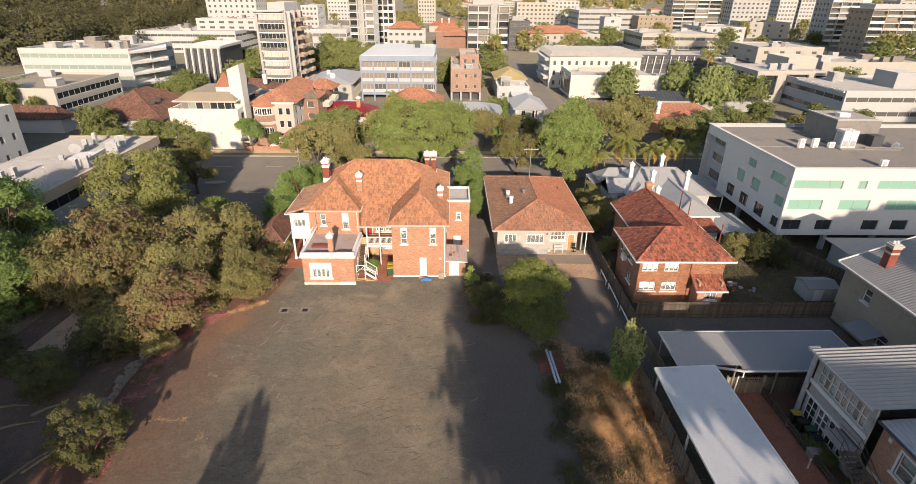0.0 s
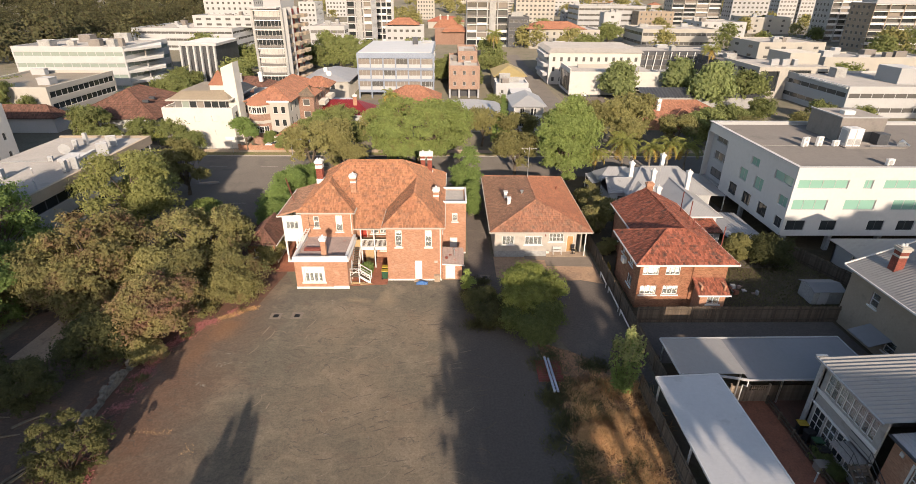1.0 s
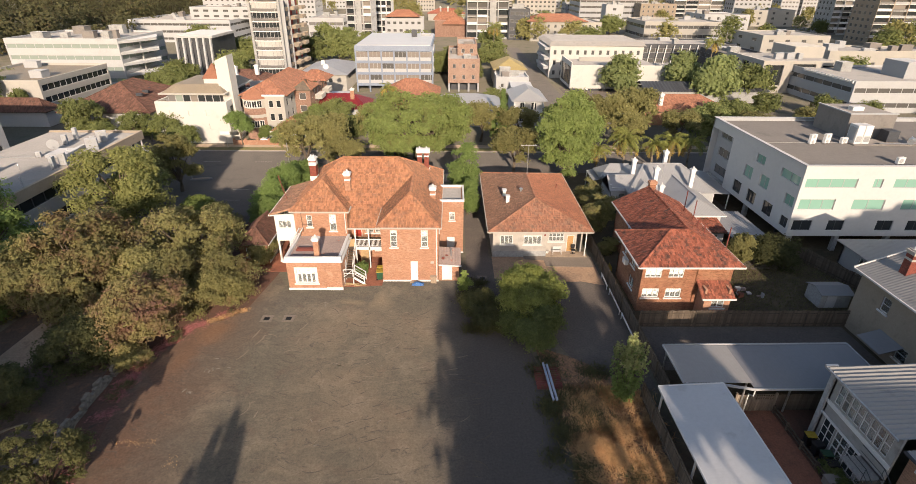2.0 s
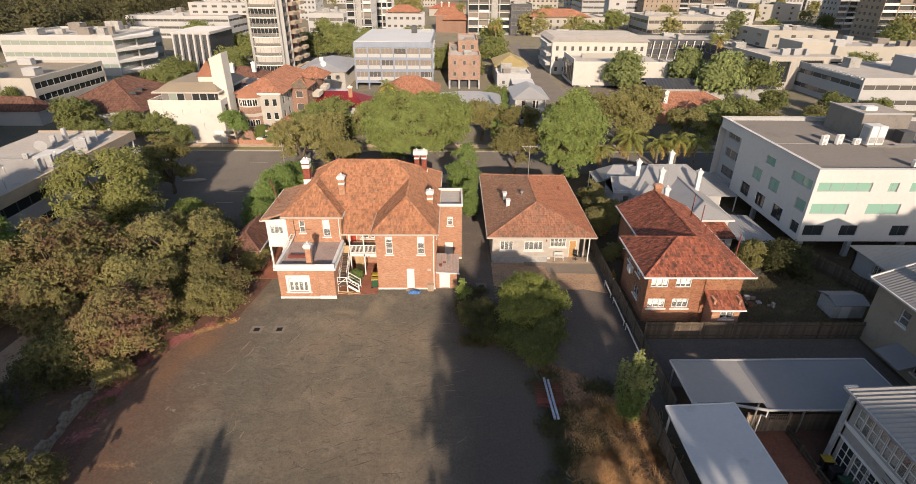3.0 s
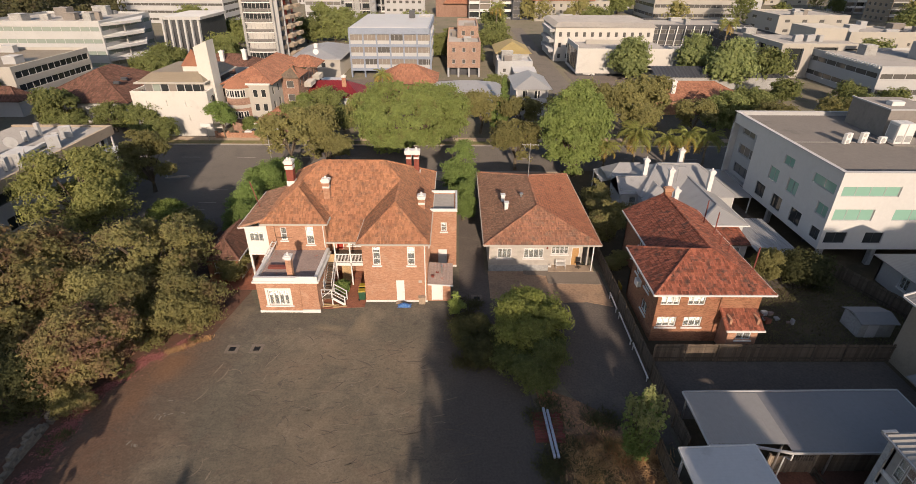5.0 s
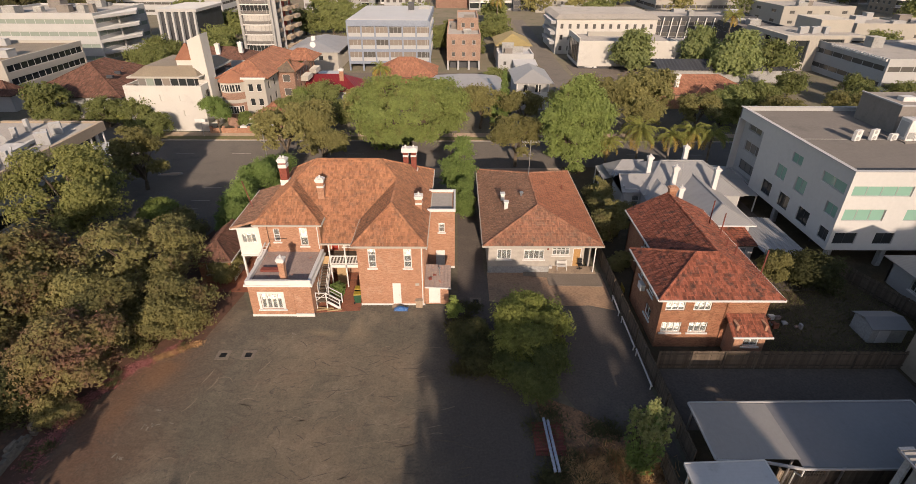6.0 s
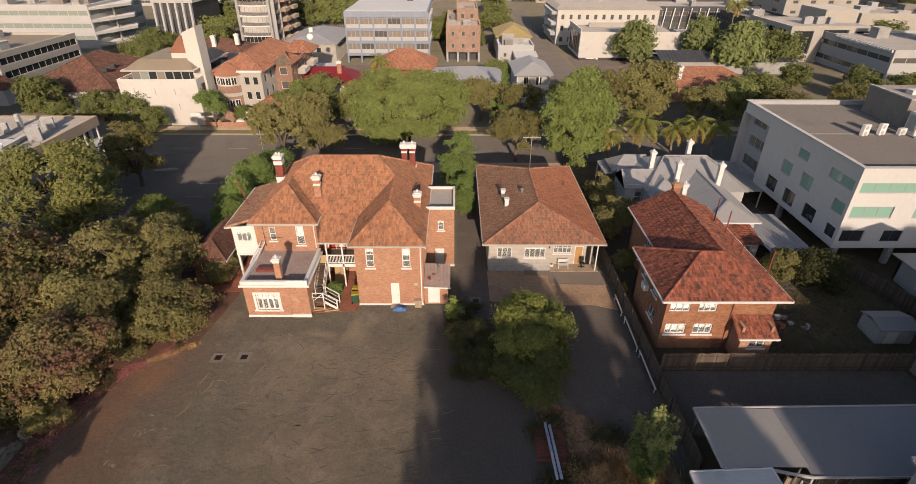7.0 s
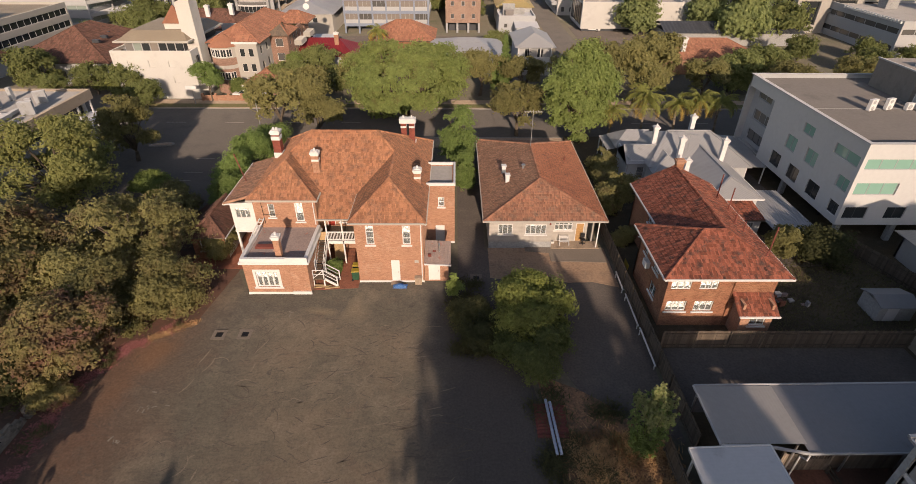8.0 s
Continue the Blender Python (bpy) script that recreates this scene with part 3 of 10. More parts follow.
def paling_fence(a, b, height, label, palings=True, board=0.16, post=2.4, z=0.0, capping=False):
    """A timber fence from a to b: posts, two rails, and separate palings."""
    a, b = Vector((*a, z)), Vector((*b, z))
    length = (b - a).length
    d = (b - a) / length
    side = Vector((-d.y, d.x, 0))
    f = thing("paling_fence", a, label, "fence")
    n = max(1, round(length / post))
    for i in range(n + 1):
        p = a + d * (length * i / n) + side * 0.07
        part("post", Shape().beam(p, p + Vector((0, 0, height - 0.05)), 0.1, 0.1), M["wood"], f)
    for zr in (0.35, height - 0.3):
        part("rail", Shape().beam(a + side * 0.04 + Vector((0, 0, zr)), b + side * 0.04 + Vector((0, 0, zr)), 0.05, 0.09), M["wood"], f)
    if capping:
        part("capping", Shape().beam(a + Vector((0, 0, height + 0.03)), b + Vector((0, 0, height + 0.03)), 0.12, 0.04), M["wood"], f)
    count = int(length / board)
    meshes = []
    for k in range(5):
        hgt = height - 0.03 * k * 0.6
        q = Shape().box(-0.01, 0.01, -board * 0.47, board * 0.47, 0.03, hgt)
        me = mesh_of("paling", q, (0, 0, 0), (M["wood"],))
        meshes.append(me)
    ang = math.atan2(d.y, d.x) - math.pi / 2
    rng = random.Random(int(length * 100))
    for i in range(count):
        o = new("paling", rng.choice(meshes))
        o.parent = f
        p = d * ((i + 0.5) * length / count)
        o.location = p
        o.rotation_euler = (rng.uniform(-0.01, 0.01), 0, ang + rng.uniform(-0.02, 0.02))
    return f


# ---- plants ----
def leaf_mesh(name, lobes, count, size, material, seed, inner=0.25, flat=0.0, droop=0.0, per=13):
    """A crown of leaf sprays: lobes (x, y, z, radius, squash) carry small clumps, and clumps carry leaves."""
    rs = np.random.RandomState(seed)
    lobes = np.array(lobes, dtype=float)
    wgt = lobes[:, 3] ** 2
    n_cl = max(30, count // per)
    pick = rs.choice(len(lobes), n_cl, p=wgt / wgt.sum())
    dirs = rs.normal(size=(n_cl, 3))
    dirs /= np.linalg.norm(dirs, axis=1)[:, None]
    low = dirs[:, 2] < -0.6
    dirs[low, 2] *= -0.6
    rad = np.where(rs.rand(n_cl) < inner, rs.uniform(0.3, 0.8, n_cl), rs.normal(0.95, 0.15, n_cl))
    L = lobes[pick]
    cpos = L[:, :3] + dirs * (L[:, 3] * rad)[:, None] * np.stack([np.ones(n_cl), np.ones(n_cl), L[:, 4]], 1)
    crad = L[:, 3] * rs.uniform(0.14, 0.36, n_cl) + size * 0.35
    who = rs.randint(0, n_cl, count)
    off = rs.normal(size=(count, 3)) * np.array([0.8, 0.8, 0.5])
    pos = cpos[who] + off * (crad[who] * 0.75)[:, None]
    heart = np.average(lobes[:, :3], axis=0, weights=wgt)
    out = (cpos - heart) / (np.ptp(lobes[:, :3], axis=0) / 2 + lobes[:, 3].mean())
    nor = dirs[who] * 0.55 + out[who] * 0.5 + off * 0.3 + rs.normal(size=(count, 3)) * 0.6 + np.array([0, 0, 0.28 + flat])
    nor /= np.linalg.norm(nor, axis=1)[:, None]
    ref = rs.normal(size=(count, 3)) + np.array([0, 0, -droop])
    u = np.cross(nor, ref)
    u /= np.linalg.norm(u, axis=1)[:, None]
    v = np.cross(nor, u)
    s = size * rs.uniform(0.5, 1.4, count)
    a, b = u * s[:, None] * 0.5, v * s[:, None] * 0.8
    bend = nor * (s * 0.22)[:, None]
    verts = np.stack([pos - b - a * 0.2, pos + a * 1.15 + bend + b * 0.3, pos - a + b * 0.75], 1).reshape(-1, 3)
    me = bpy.data.meshes.new(name)
    me.vertices.add(count * 3)
    me.loops.add(count * 3)
    me.polygons.add(count)
    me.vertices.foreach_set("co", verts.ravel())
    me.loops.foreach_set("vertex_index", np.arange(count * 3, dtype=np.int32))
    me.polygons.foreach_set("loop_start", np.arange(0, count * 3, 3, dtype=np.int32))
    me.materials.append(material)
    me.update(calc_edges=True)
    me.validate()
    return me


def make_lobes(rng, radius, z_low, z_high, n, lobe, squash=0.8, top_heavy=0.0):
    """Lobes of a crown: most of them near the skin of an uneven egg between two heights."""
    out = []
    mid, half = (z_low + z_high) / 2, (z_high - z_low) / 2
    wob = [rng.uniform(0.78, 1.14) for _ in range(7)]
    for i in range(n):
        t = rng.uniform(-0.95, 0.95)
        a = rng.uniform(0, 2 * math.pi)
        u = (t - top_heavy) * (0.75 if t < top_heavy else 1.0)
        r = radius * math.sqrt(max(0.05, 1 - u * u)) * math.sqrt(rng.uniform(0.25, 1.0)) * wob[int(a / 0.9) % 7]
        out.append((r * math.cos(a), r * math.sin(a), mid + t * half * wob[int(a / 0.9 + 3) % 7], lobe * rng.uniform(0.5, 1.5), squash))
    return out


def tree(name, at, radius, z_low, z_high, mat, label, seed, lobes=14, lobe=None, count=6000, size=0.34, trunk=0.25, squash=0.8, top_heavy=0.0, inner=0.25, category="tree", bark="bark", droop=0.0, group="", fine=None):
    """A tapered trunk with limbs that reach into the lobes of a leafy crown."""
    rng = random.Random(seed)
    lobe = lobe or radius * 0.36
    fine = (8 < at[1] < 80) if fine is None else fine
    more, less = (3.5, 0.52) if fine else (1.7, 0.76) if at[1] < 8 else (2.7, 0.60)
    lobes, count, size = round(lobes * 1.3), round(count * more), size * less
    ls = make_lobes(rng, radius - lobe * 0.7, z_low + lobe * 0.5, z_high - lobe * 0.7, lobes, lobe, squash, top_heavy)
    t = thing(name, at, label, category, group, turn=rng.choice((20, 75, 140, 200, 310)))
    s = Shape()
    fork = z_low * 0.75 + 0.3
    lean = Vector((rng.uniform(-0.3, 0.3), rng.uniform(-0.3, 0.3), 0))
    steps = 4
    for i in range(steps):
        p, q = i / steps, (i + 1) / steps
        s.tube(lean * p + Vector((0, 0, fork * p - (0.1 if i == 0 else 0))), lean * q + Vector((0, 0, fork * q)), trunk * (1.25 - 0.5 * p), trunk * (1.25 - 0.5 * q), 8)
    top = lean + Vector((0, 0, fork))
    for lb in ls[: max(6, lobes // 2)]:
        end = Vector(lb[:3])
        mid = top.lerp(end, 0.5) + Vector((0, 0, 0.12 * (end - top).length))
        r = trunk * rng.uniform(0.3, 0.5)
        s.tube(top, mid, r, r * 0.65, 5, False)
        s.tube(mid, end, r * 0.65, r * 0.2, 5, False)
        for _ in range(3):
            tip = end + Vector((rng.uniform(-1, 1), rng.uniform(-1, 1), rng.uniform(-0.2, 0.9))).normalized() * lb[3] * 0.8
            s.tube(mid.lerp(end, 0.6), tip, r * 0.3, r * 0.08, 4, False)
    part("trunk", s, M[bark], t, smooth=True)
    c = new("crown", leaf_mesh("crown", ls, count, size, M[mat], seed, inner, droop=droop))
    c.parent = t
    ORIGIN[c.name] = Vector()
    return t


def another(ob, x, y, scale=1.0, turn=0.0, high=None, label=""):
    """A copy of a tree or other thing elsewhere."""
    m = pose(x, y, 0, 0, 0, turn) @ Matrix.Diagonal((scale, scale, high or scale, 1))
    ob2 = copy_thing(ob, m)
    if label:
        ob2["label"] = label
    return ob2

# ---- ground, streets, yards ----
g = Shape()
for i in range(-6, 6):
    for j in range(-3, 9):
        g.poly((i * 400, j * 400, 0), (i * 400 + 400, j * 400, 0), (i * 400 + 400, j * 400 + 400, 0), (i * 400, j * 400 + 400, 0))
single("ground", g, M["earth"], "dry grey-brown earth reaching to the horizon", "ground", "structure")


def lot_material():
    """Old asphalt under blown sand: tan in the middle, grey by the house, red soil blown in from the garden bed; wheel
    scuffs and patches; a right strip of greyer asphalt with tree shade painted in.
    """
    m, n, l, p = shade("sandy_asphalt", 0.95)
    tc = n.new("ShaderNodeTexCoord")
    v = tc.outputs["Object"]
    warp = n.new("ShaderNodeTexNoise")
    warp.inputs["Scale"].default_value = 0.22
    warp.inputs["Detail"].default_value = 4
    l.new(v, warp.inputs["Vector"])
    bent = n.new("ShaderNodeMix")
    bent.data_type, bent.blend_type = "RGBA", "LINEAR_LIGHT"
    bent.clamp_factor = False
    bent.inputs[0].default_value = 2.6
    l.new(v, bent.inputs[6])
    l.new(warp.outputs["Color"], bent.inputs[7])
    where = n.new("ShaderNodeSeparateXYZ")
    l.new(bent.outputs[2], where.inputs[0])

    def along(out, lo, hi):
        r = n.new("ShaderNodeMapRange")
        r.inputs[1].default_value, r.inputs[2].default_value = lo, hi
        l.new(out, r.inputs[0])
        return r.outputs[0]

    def product(a, b):
        q = n.new("ShaderNodeMath")
        q.operation = "MULTIPLY"
        l.new(a, q.inputs[0])
        if isinstance(b, float):
            q.inputs[1].default_value = b
        else:
            l.new(b, q.inputs[1])
        return q.outputs[0]

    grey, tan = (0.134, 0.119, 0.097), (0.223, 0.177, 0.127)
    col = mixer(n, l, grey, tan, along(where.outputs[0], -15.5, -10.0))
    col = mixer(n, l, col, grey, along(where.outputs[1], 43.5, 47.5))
    col = mixer(n, l, col, (0.152, 0.134, 0.102), product(noise_fac(n, l, v, 0.10, 0.38, 0.58, 6, 0.65), 0.85))
    col = mixer(n, l, col, (0.28, 0.23, 0.17), product(noise_fac(n, l, v, 0.25, 0.5, 0.7, 8, 0.7), 0.7))
    # red soil towards the garden bed
    red = product(along(where.outputs[0], -15.5, -21.5), noise_fac(n, l, v, 0.35, 0.1, 0.5, 8, 0.7))
    col = mixer(n, l, col, (0.150, 0.090, 0.062), product(red, 0.88))
    col = mixer(n, l, col, (0.185, 0.118, 0.088), product(noise_fac(n, l, v, 0.42, 0.56, 0.72, 7, 0.65), 0.35))
    # wheel scuffs bending across the middle
    mp = n.new("ShaderNodeMapping")
    mp.inputs["Rotation"].default_value = (0, 0, 0.35)
    mp.inputs["Scale"].default_value = (0.8, 1.25, 1)
    l.new(bent.outputs[2], mp.inputs[0])
    scuff = noise_fac(n, l, mp.outputs[0], 1.5, 0.42, 0.6, 10, 0.72)
    col = mixer(n, l, col, mixer(n, l, (0.91, 0.905, 0.90), (1.08, 1.07, 1.05), scuff), 1.0, "MULTIPLY")
    mp2 = n.new("ShaderNodeMapping")
    mp2.inputs["Rotation"].default_value = (0, 0, -0.5)
    mp2.inputs["Scale"].default_value = (0.5, 2.2, 1)
    l.new(bent.outputs[2], mp2.inputs[0])
    rut = noise_fac(n, l, mp2.outputs[0], 1.7, 0.585, 0.63, 8, 0.65)
    col = mixer(n, l, col, (0.09, 0.08, 0.068), product(rut, 0.5))
    col = mixer(n, l, col, (0.08, 0.074, 0.066), product(noise_fac(n, l, v, 0.33, 0.62, 0.70, 10, 0.7), 0.8))
    for cx, cy, rx, ry, tone in ((-5.6, 47.6, 0.9, 2.2, (0.30, 0.235, 0.155)), (-8.6, 46.6, 2.2, 0.7, (0.30, 0.235, 0.155)), (-20.6, 42.2, 2.2, 2.0, (0.23, 0.125, 0.068)), (-21.6, 38.0, 1.6, 3.0, (0.19, 0.11, 0.066))):
        off = n.new("ShaderNodeMapping")
        off.inputs["Location"].default_value = (-cx / rx, -cy / ry, 0)
        off.inputs["Scale"].default_value = (1 / rx, 1 / ry, 0)
        l.new(bent.outputs[2], off.inputs[0])
        d = n.new("ShaderNodeVectorMath")
        d.operation = "LENGTH"
        l.new(off.outputs[0], d.inputs[0])
        col = mixer(n, l, col, tone, product(along(d.outputs["Value"], 1.1, 0.2), 0.6))
    # right strip: greyer asphalt, darkened further to deepen the tree shadow there
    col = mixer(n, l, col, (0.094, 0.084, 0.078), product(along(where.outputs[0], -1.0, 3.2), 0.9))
    grit = noise_fac(n, l, v, 6.0, 0.3, 0.7, 6, 0.7)
    col = mixer(n, l, col, mixer(n, l, (0.78, 0.78, 0.78), (1.22, 1.22, 1.22), grit), 1.0, "MULTIPLY")
    l.new(col, p.inputs["Base Color"])
    b = n.new("ShaderNodeBump")
    b.inputs["Strength"].default_value, b.inputs["Distance"].default_value = 0.2, 0.03
    l.new(scuff, b.inputs["Height"])
    l.new(b.outputs[0], p.inputs["Normal"])
    return m


M["faded_paint"] = surface("faded_road_paint", (0.36, 0.33, 0.30), (0.30, 0.27, 0.24), None, 0.9)
M["grey_brown"] = surface("dusty_concrete", (0.225, 0.185, 0.15), (0.19, 0.16, 0.13), None, 0.9)
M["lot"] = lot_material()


def flat(name, ring, z, mat, label, thick=0.2, category="ground"):
    return single(name, Shape().slab([(x, y, z) for x, y in ring], thick), M[mat], label, category, "structure")


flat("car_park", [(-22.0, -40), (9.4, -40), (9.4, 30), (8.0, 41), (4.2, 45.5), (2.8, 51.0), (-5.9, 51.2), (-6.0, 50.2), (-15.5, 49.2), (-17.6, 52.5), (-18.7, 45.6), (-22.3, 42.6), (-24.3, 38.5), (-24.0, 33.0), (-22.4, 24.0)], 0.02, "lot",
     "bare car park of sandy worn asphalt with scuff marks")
flat("garden_bed", [(-27, -10), (-22.0, -10), (-22.4, 24.0), (-24.0, 33.0), (-24.3, 38.5), (-22.3, 42.6), (-18.7, 45.6), (-17.6, 52.5), (-17.6, 70), (-27, 70)], 0.012, "soil", "strip of red leaf litter and bare soil beside the car park")
flat("side_yard", [(-44, -20), (-27, -20), (-27, 66), (-38, 66)], 0.008, "shade_soil", "dark leaf-strewn yard beyond a low stone wall")
flat("paved_path", [(-10.4, 49.75), (-6.05, 50.1), (-6.05, 56.4), (-10.4, 56.4)], 0.05, "paver", "red brick paving under the balcony stairs")
flat("paved_yard", [(-22.5, 53.0), (-15.6, 53.0), (-15.6, 70), (-22.5, 70)], 0.03, "paver", "red paved yard at the side of the brick house")
flat("driveway", [(2.9, 50.5), (4.4, 45.8), (6.0, 45.0), (10, 42), (11.5, 38.5), (17.6, 34), (17.6, 56.2), (5.6, 56.2), (5.6, 84), (2.9, 84)], 0.024, "asphalt", "shaded asphalt driveway and yard of the single-storey house")
flat("apron", [(5.9, 51.6), (8.2, 51.2), (10.5, 51.5), (13.0, 50.9), (15.2, 51.0), (17.5, 50.2), (17.5, 56.5), (5.9, 56.5)], 0.045, "apron", "sunlit sandy concrete apron behind the single-storey house")
flat("porch_slab", [(11.9, 54.2), (17.3, 54.0), (17.3, 56.55), (9.6, 56.55), (9.6, 55.9), (11.9, 55.6)], 0.1, "grey_brown", "pale concrete porch slab along the house wall")
flat("terrace", [(18.2, 32.6), (60, 32.6), (60, 84), (18.2, 84)], 0.7, "lawn", "dull lawn of the higher yards", 0.9)
flat("rear_parking", [(18.5, 36.0), (37.0, 36.0), (37.0, 41.9), (18.5, 41.9)], 0.72, "asphalt", "shaded asphalt parking strip behind a timber fence", 0.1)
flat("villa_yard", [(28.6, 52.5), (39.3, 52.5), (39.3, 84), (35.5, 84), (35.5, 60), (28.6, 60)], 0.72, "asphalt", "shaded drive between villa and office", 0.1)
flat("brick_walk", [(20.9, 6), (25.4, 6), (25.4, 32.4), (20.9, 32.4)], 0.03, "walk", "brown brick walk beside the white awning")
flat("dark_bed", [(25.4, 6), (27, 6), (27, 29.7), (37.3, 29.7), (37.3, 32.5), (25.4, 32.5)], 0.02, "soil", "dark planted strip below the white building")

# street along the far side of the houses, and the blocks beyond it
flat("road", [(-400, 85.0), (400, 85.0), (400, 97.2), (-400, 97.2)], 0.02, "road", "asphalt street with faded lane marks", category="road")
flat("side_street", [(-40.0, 50), (-28.5, 50), (-25.5, 66), (-25.0, 85.0), (-45.5, 85.0)], 0.016, "road", "asphalt mouth of a side street in tree shade", category="road")
flat("side_road", [(-60.5, 97.2), (-55.8, 97.2), (-57.5, 200), (-63, 200)], 0.018, "road", "narrow asphalt road between the far blocks", category="road")
flat("lane", [(25.5, 103), (31.5, 103), (31.8, 260), (26.5, 260)], 0.03, "road", "grey asphalt lane between the far blocks", category="road")
flat("pavement", [(-55, 97.35), (400, 97.35), (400, 101.5), (-55, 101.5)], 0.14, "concrete", "concrete footpath with grass verge", category="pavement")
flat("pavement", [(-25, 81.5), (400, 81.5), (400, 84.85), (-25, 84.85)], 0.14, "concrete", "concrete footpath on the houses' side of the street", category="pavement")
flat("verge", [(-52, 97.7), (300, 97.7), (300, 99.4), (-52, 99.4)], 0.15, "verge", "dry grass verge along the street", category="grass")
flat("far_car_park", [(-27, 125), (13, 125), (13, 151), (-27, 151)], 0.03, "asphalt", "asphalt car park among the far buildings")
flat("far_yard", [(33, 140), (75, 140), (75, 162), (33, 162)], 0.03, "asphalt", "asphalt yard behind the white hall")
for nm, x0, x1, y0, y1 in (("kerb", -55, 400, 97.2, 97.35), ("kerb", -25, 400, 84.85, 85.0)):
    single(nm, Shape().box(x0, x1, y0, y1, 0.0, 0.15), M["kerb"], "grey concrete kerb along the street", "kerb", "structure", bevel=0.02)
for x in range(-60, 60, 9):
    single("lane_mark", Shape().box(x, x + 3.0, 91.0, 91.14, 0.021, 0.026), M["faded_paint"], "faded white lane mark on the asphalt street", "road marking", "structure", "lane marks")

for x, y in ((-30.7, 77.7), (-30.6, 73.5), (-31.2, 71.2)):
    single("lane_mark", Shape().box(x - 1.2, x + 1.2, y, y + 0.12, 0.017, 0.022), M["faded_paint"], "faded white bay mark on dark asphalt", "road marking", "structure", "bay marks")

# kerbed nose of the traffic island at the mouth of the side street, with its sign
ti = thing("traffic_island", (-38.6, 82.2, 0.02), "pale kerbed traffic island with a small sign", "traffic island", turn=12)
nose = [(1.75 * math.cos(a * math.pi / 9), 0.62 * math.sin(a * math.pi / 9) * (1.0 if math.cos(a * math.pi / 9) > 0 else 0.8)) for a in range(18)]
part("kerb", Shape().prism(nose, 0.0, 0.14, [(x * 0.96, y * 0.94) for x, y in nose]), M["kerb"], ti)
part("infill", Shape().prism([(x * 0.84, y * 0.8) for x, y in nose], 0.14, 0.16), M["concrete"], ti)
part("post", Shape().tube((-1.3, 0, 0.1), (-1.3, 0, 1.7), 0.04), M["metal"], ti)
part("sign", Shape().box(-1.52, -1.08, -0.06, -0.04, 1.1, 1.75), M["white"], ti)

# two covered drain pits in the car park, one in the driveway, and painted scuffs
for x, y in ((-16.25, 44.1), (-14.2, 44.15), (4.6, 51.6)):
    d = thing("drain_pit", (x, y, 0.02), "square concrete drain pit with a dark iron grate", "drain", "drain pits")
    s = Shape()
    s.box(x - 0.54, x + 0.54, y - 0.54, y - 0.28, 0.02, 0.05).box(x - 0.54, x + 0.54, y + 0.28, y + 0.54, 0.02, 0.05)
    s.box(x - 0.54, x - 0.28, y - 0.28, y + 0.28, 0.02, 0.05).box(x + 0.28, x + 0.54, y - 0.28, y + 0.28, 0.02, 0.05)
    part("surround", s, M["grey_brown"], d)
    s = Shape().box(x - 0.25, x + 0.25, y - 0.25, y + 0.25, 0.018, 0.03)
    for k in range(5):
        s.box(x - 0.22 + k * 0.1, x - 0.18 + k * 0.1, y - 0.25, y + 0.25, 0.03, 0.055)
    part("grate", s, M["black"], d, "dark iron grate")
rng = random.Random(11)
for (cx, cy, n, r) in ((-18.4, 36.8, 9, 1.1), (-19.3, 34.2, 4, 0.6), (-3, 38, 6, 4), (-9, 30, 6, 5), (-12, 46, 5, 3)):
    s = Shape()
    for _ in range(n):
        x, y, a, w, h = cx + rng.gauss(0, r * 0.4), cy + rng.gauss(0, r * 0.4), rng.uniform(0, 3), rng.uniform(0.06, 0.22), rng.uniform(0.02, 0.06)
        c, t = math.cos(a), math.sin(a)
        s.slab([(x - w * c + h * t, y - w * t - h * c, 0.028), (x + w * c + h * t, y + w * t - h * c, 0.03), (x + w * c - h * t, y + w * t + h * c, 0.028), (x - w * c - h * t, y - w * t + h * c, 0.03)], 0.008)
    single("litter", s, M["limestone"], "scraps of pale broken stone lying on the asphalt", "litter", "stuff")

# broken pale paving and fallen boughs in the shaded side yard
flat("yard_path", [(-37.2, 37.6), (-33.8, 37.2), (-33.4, 44.0), (-36.8, 44.6)], 0.02, "concrete", "pale worn paving in the side yard", 0.1)
for x, y, ln, a in ((-27.9, 25.2, 4.5, 62), (-27.0, 26.0, 3.6, 58), (-31.5, 28.6, 3.2, 20), (-33.2, 30.6, 2.6, 8), (-30.2, 30.4, 2.2, 40)):
    bg = thing("fallen_bough", (x, y, 0.0), "grey fallen bough lying in leaf litter", "branch", "fallen boughs", turn=a)
    part("limb", Shape().tube((-ln / 2, 0, 0.1), (0, 0.12, 0.13), 0.11, 0.09, 7).tube((0, 0.12, 0.13), (ln / 2, -0.05, 0.12), 0.09, 0.04, 7), M["palm_bark"], bg)
    part("twig", Shape().tube((0, 0.12, 0.13), (ln * 0.3, 0.7, 0.3), 0.04, 0.015, 5), M["bark"], bg)

# wheel scuffs and cracks worn into the asphalt, each a bent strip a few millimetres proud
M["scuff"] = surface("dark_scuffed_asphalt", (0.140, 0.115, 0.088), (0.115, 0.096, 0.075), (0.16, 0.125, 0.095), 0.95, big=1.5, fine=9)
M["sand"] = surface("blown_pale_sand", (0.245, 0.20, 0.148), (0.215, 0.175, 0.13), None, 0.95, big=1.5, fine=9)


